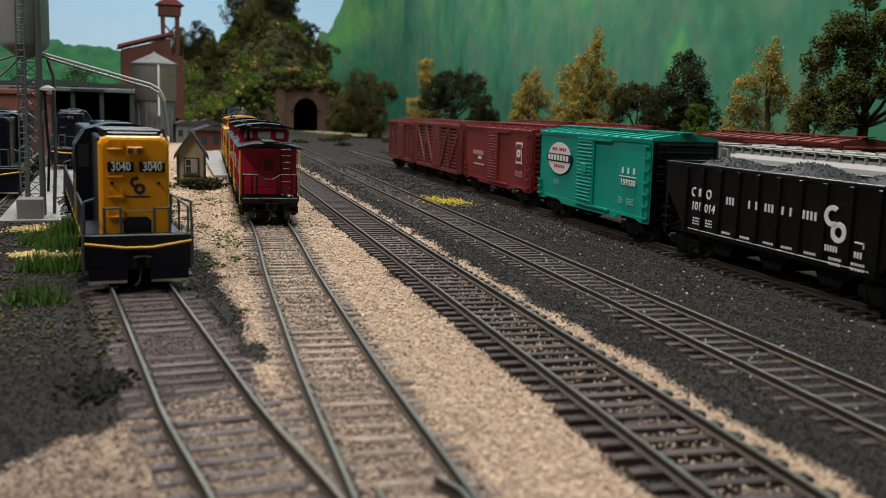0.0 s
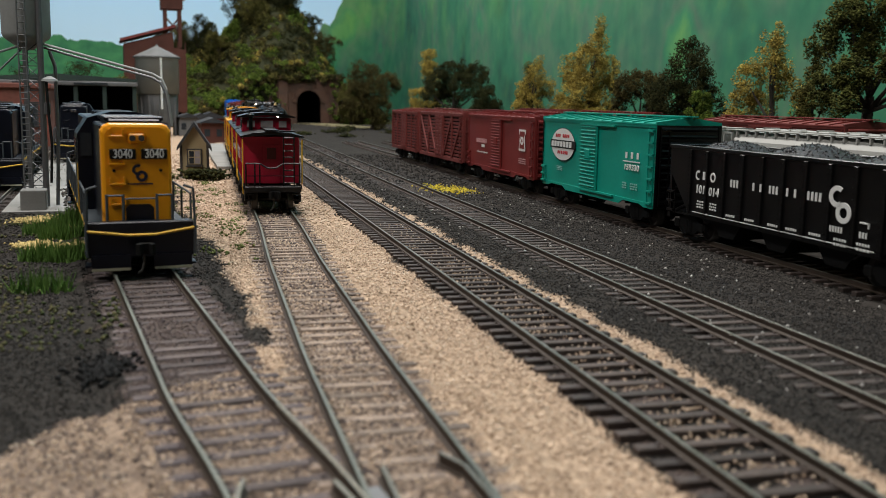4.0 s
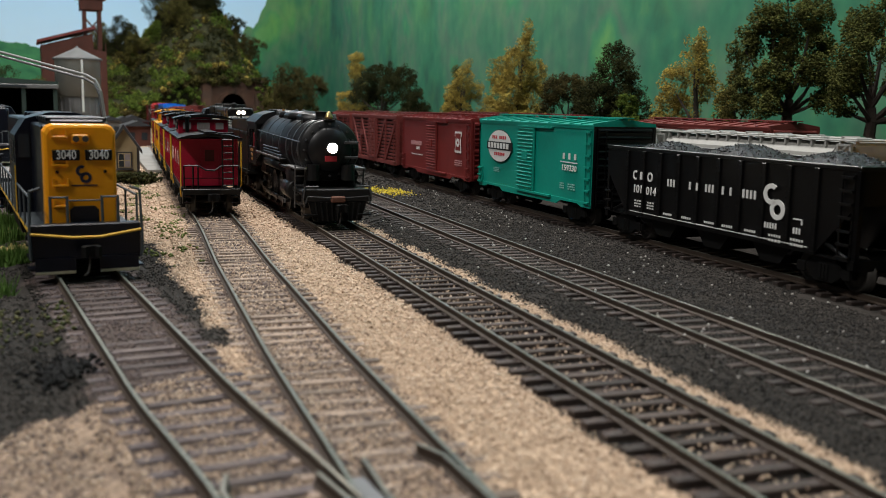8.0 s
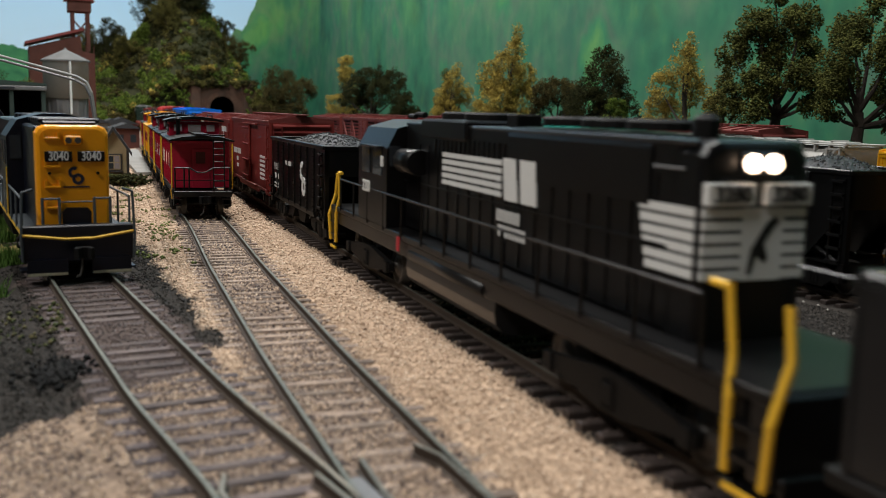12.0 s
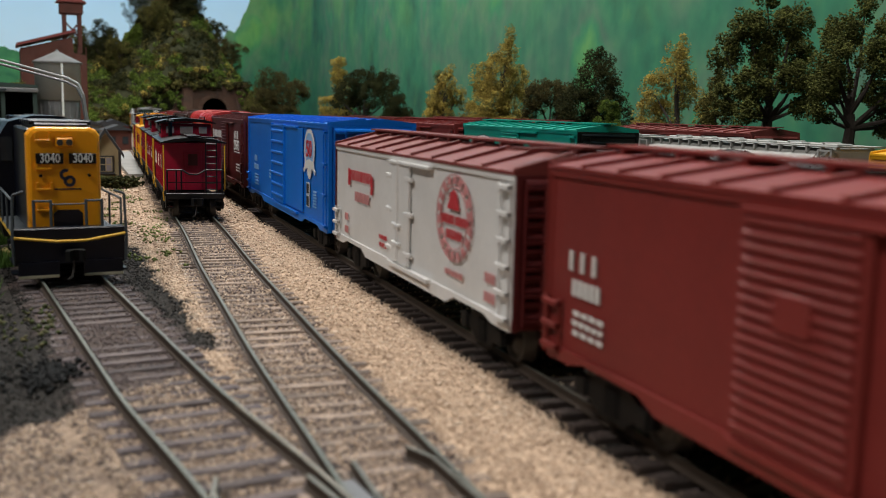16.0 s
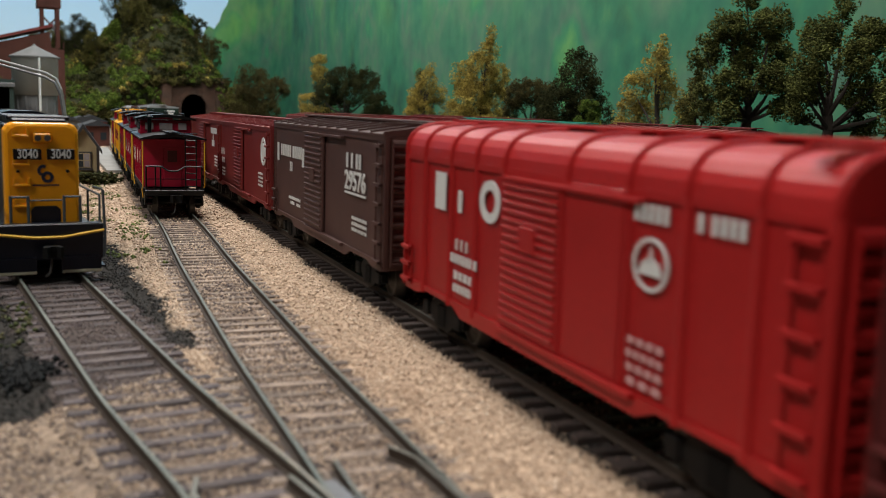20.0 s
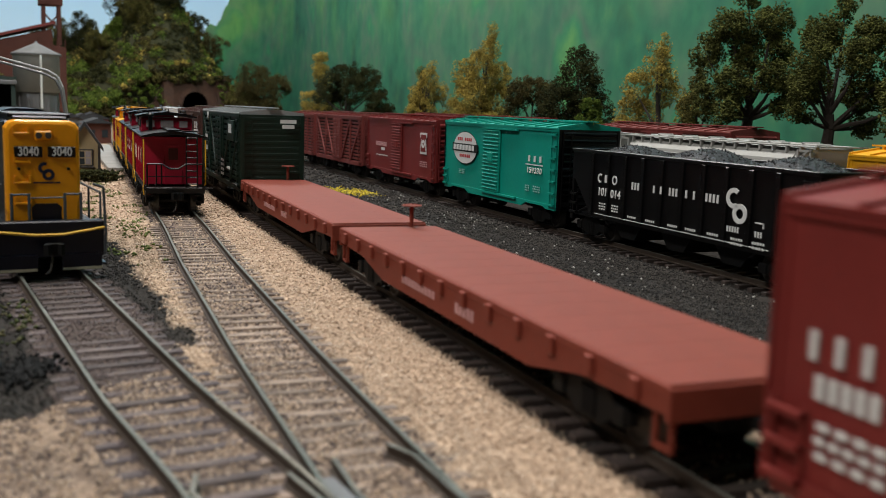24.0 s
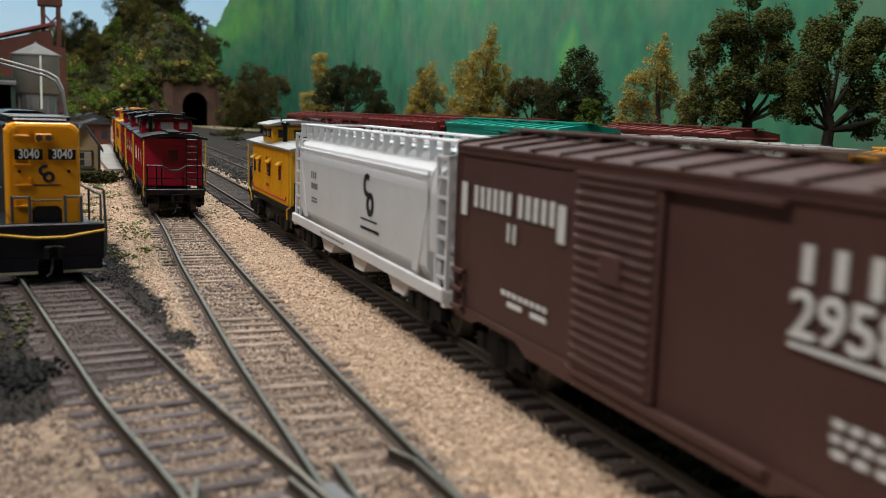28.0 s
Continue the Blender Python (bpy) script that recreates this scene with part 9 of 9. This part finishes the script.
def buildings():
    s = thing("engine_house", "long green engine house with open dark bays", "house")
    part("roof", Shape().prism([(-150, 72), (36, 72), (36, 75), (-57, 80), (-150, 75)], 1, 1290, 1560), SHEDGREEN, s)
    part("fascia", Shape().box(-150, 36, 1286, 1291, 66, 71, 0.5), POLEGREY, s)
    # an added black sheet paints the shade inside the open bays
    part("shade_wall", Shape().box(-148, 34, 1420, 1424, -4, 71.5), VOID, s)
    for x in (-148, -108, -72, -38, -4, 32):
        part("post", Shape().box(x - 2.4, x + 2.4, 1289, 1295, -4, 67), SHEDGREEN, s)
    for x in (-90, -20):
        part("clerestory_window", Shape().box(x - 20, x + 20, 1285, 1286.5, 67.4, 69.6), GLASS, s)
    b = thing("brick_building", "low red brick building with tall windows", "house")
    part("wall", Shape().box(-220, -62, 1150, 1285, -4, 62, 1), BRICK, b)
    part("cornice", Shape().box(-223, -59, 1147, 1288, 60, 66, 1), BRICK, b)
    for x in (-205, -180, -155, -130, -105, -80):
        w = part("window", Shape().box(x - 7, x + 7, 1148.5, 1150.5, 18, 46), DKTRIM, b)
        part("window_pane", Shape().box(x - 5.5, x + 5.5, 1148, 1149.2, 20, 44), GLASS, w)
    for i, (x, y, w, h, mat, lab) in enumerate(((112, 1480, 28, 28, POLEGREY, "small grey town house with a low roof"), (150, 1700, 50, 20, BRICK, "low brown town building beside the hill"), (125, 1250, 30, 26, WOODBROWN, "small brown trackside shed"), (196, 2000, 60, 16, OXIDE2, "red brown town building before the hill"))):
        o = thing("town_building", lab, "house", "town houses")
        o.matrix_world = at(x, y, -4, 0)
        part("wall", Shape().box(-w / 2, w / 2, 0, 50, 0, h, 0.6), mat, o)
        part("roof", Shape().prism([(-w / 2 - 4, h), (w / 2 + 4, h), (0, h + w * 0.22)], 1, -4, 54), ROOFDARK, o)
        for q in (-0.25, 0.25):
            part("window", Shape().box(q * w - 3.5, q * w + 3.5, -0.6, 0.3, h * 0.35, h * 0.7), GLASS, o)


def grass():
    rng = np.random.default_rng(21)
    mat = islands("static grass", [(0.04, 0.09, 0.015), (0.08, 0.16, 0.03), (0.14, 0.24, 0.06), (0.06, 0.12, 0.02)])
    for i, (cx, cy, r, n) in enumerate(((-17, 452, 10, 700), (-18, 410, 10, 700), (-12, 352, 8, 600), (-22, 358, 9, 600), (-20, 300, 9, 200), (-28, 425, 7, 260))):
        sh = Shape()
        for k in range(n):
            a, d = rng.uniform(0, 6.28), r * math.sqrt(rng.uniform(0, 1))
            x, y = cx + d * math.cos(a), cy + d * math.sin(a) * 0.8
            h, b = rng.uniform(4.5, 10.5) * (1.1 - 0.5 * d / r), rng.uniform(0, 6.28)
            q = Vector((x, y, ground_z(x, y) - 0.4))
            tip = q + Vector((rng.normal(0, 1.3), rng.normal(0, 1.3), h))
            w = Vector((math.cos(b), math.sin(b), 0)) * 0.28
            w2 = Vector((-math.sin(b), math.cos(b), 0)) * 0.14
            sh.add([q - w, q + w, q + w2, tip], [(0, 1, 3), (1, 2, 3), (2, 0, 3)])
        me = sh.mesh("grass_tuft", mat)
        tagged(new("grass_tuft", me), "tuft of green static grass on the cinders", "grass", "grass tufts", "stuff")
    n = 1500
    pts = []
    for cx, cy, s in ((-6, 430, 6), (-10, 382, 5), (-18, 380, 5), (-3, 462, 6), (-30, 470, 6), (-27, 392, 4)):
        for x, y in zip(rng.normal(cx, s, 420), rng.normal(cy, s, 420)):
            pts.append((x, y, ground_z(x, y) + 0.5))
    grains("straw_foam", pts, rng.uniform(0.4, 1.0, len(pts)), islands("straw foam", [(0.45, 0.33, 0.12), (0.6, 0.46, 0.2), (0.3, 0.24, 0.1)]), "straw-coloured foam between the grass tufts", 31)
    pts = []
    for x, y in zip(rng.uniform(28, 66, 2600), rng.uniform(330, 760, 2600)):
        if noise.noise(Vector((x / 11, y / 22, 9))) > 0.12 and abs(x - track_x("caboose", y)) > 12:
            pts.append((x, y, ground_z(x, y) + 0.6))
    grains("weeds", pts, rng.uniform(0.4, 1.0, len(pts)), islands("weed foam", [(0.08, 0.11, 0.03), (0.15, 0.17, 0.05), (0.05, 0.07, 0.02)]), "thin green weeds in the tan ballast", 32)


strew_ballast()
wood()
hill()
portal()
yard_office()
platform()
sanding_tower()
coaling_tower()
buildings()
grass()


# ---- what moves: the train runs towards the eye along the main line ----
def travelled(t):
    """How far the train has come after t seconds (mm)."""
    return 156.0 * t - 0.31 * ((t - 8.0) ** 2 - 64.0)


def motions():
    times = [0.5 * i for i in range(57)]
    for car, middle in TRAIN:
        walk(car, [(t, main_pose(middle - travelled(t))) for t in times])
    step = 1 / 15
    spin = [i * step for i in range(int(28 / step) + 1)]
    for wheel, y, r in DRIVERS:
        walk(wheel, [(t, pose(0, y * MM, r * MM, math.degrees(travelled(t) / r), 0, 0)) for t in spin])
    for rod, _ in RODS:
        walk(rod, [(t, pose(0, -4.2 * math.sin(travelled(t) / 9.0) * MM, (9.0 + 4.2 * math.cos(travelled(t) / 9.0)) * MM)) for t in spin])


motions()
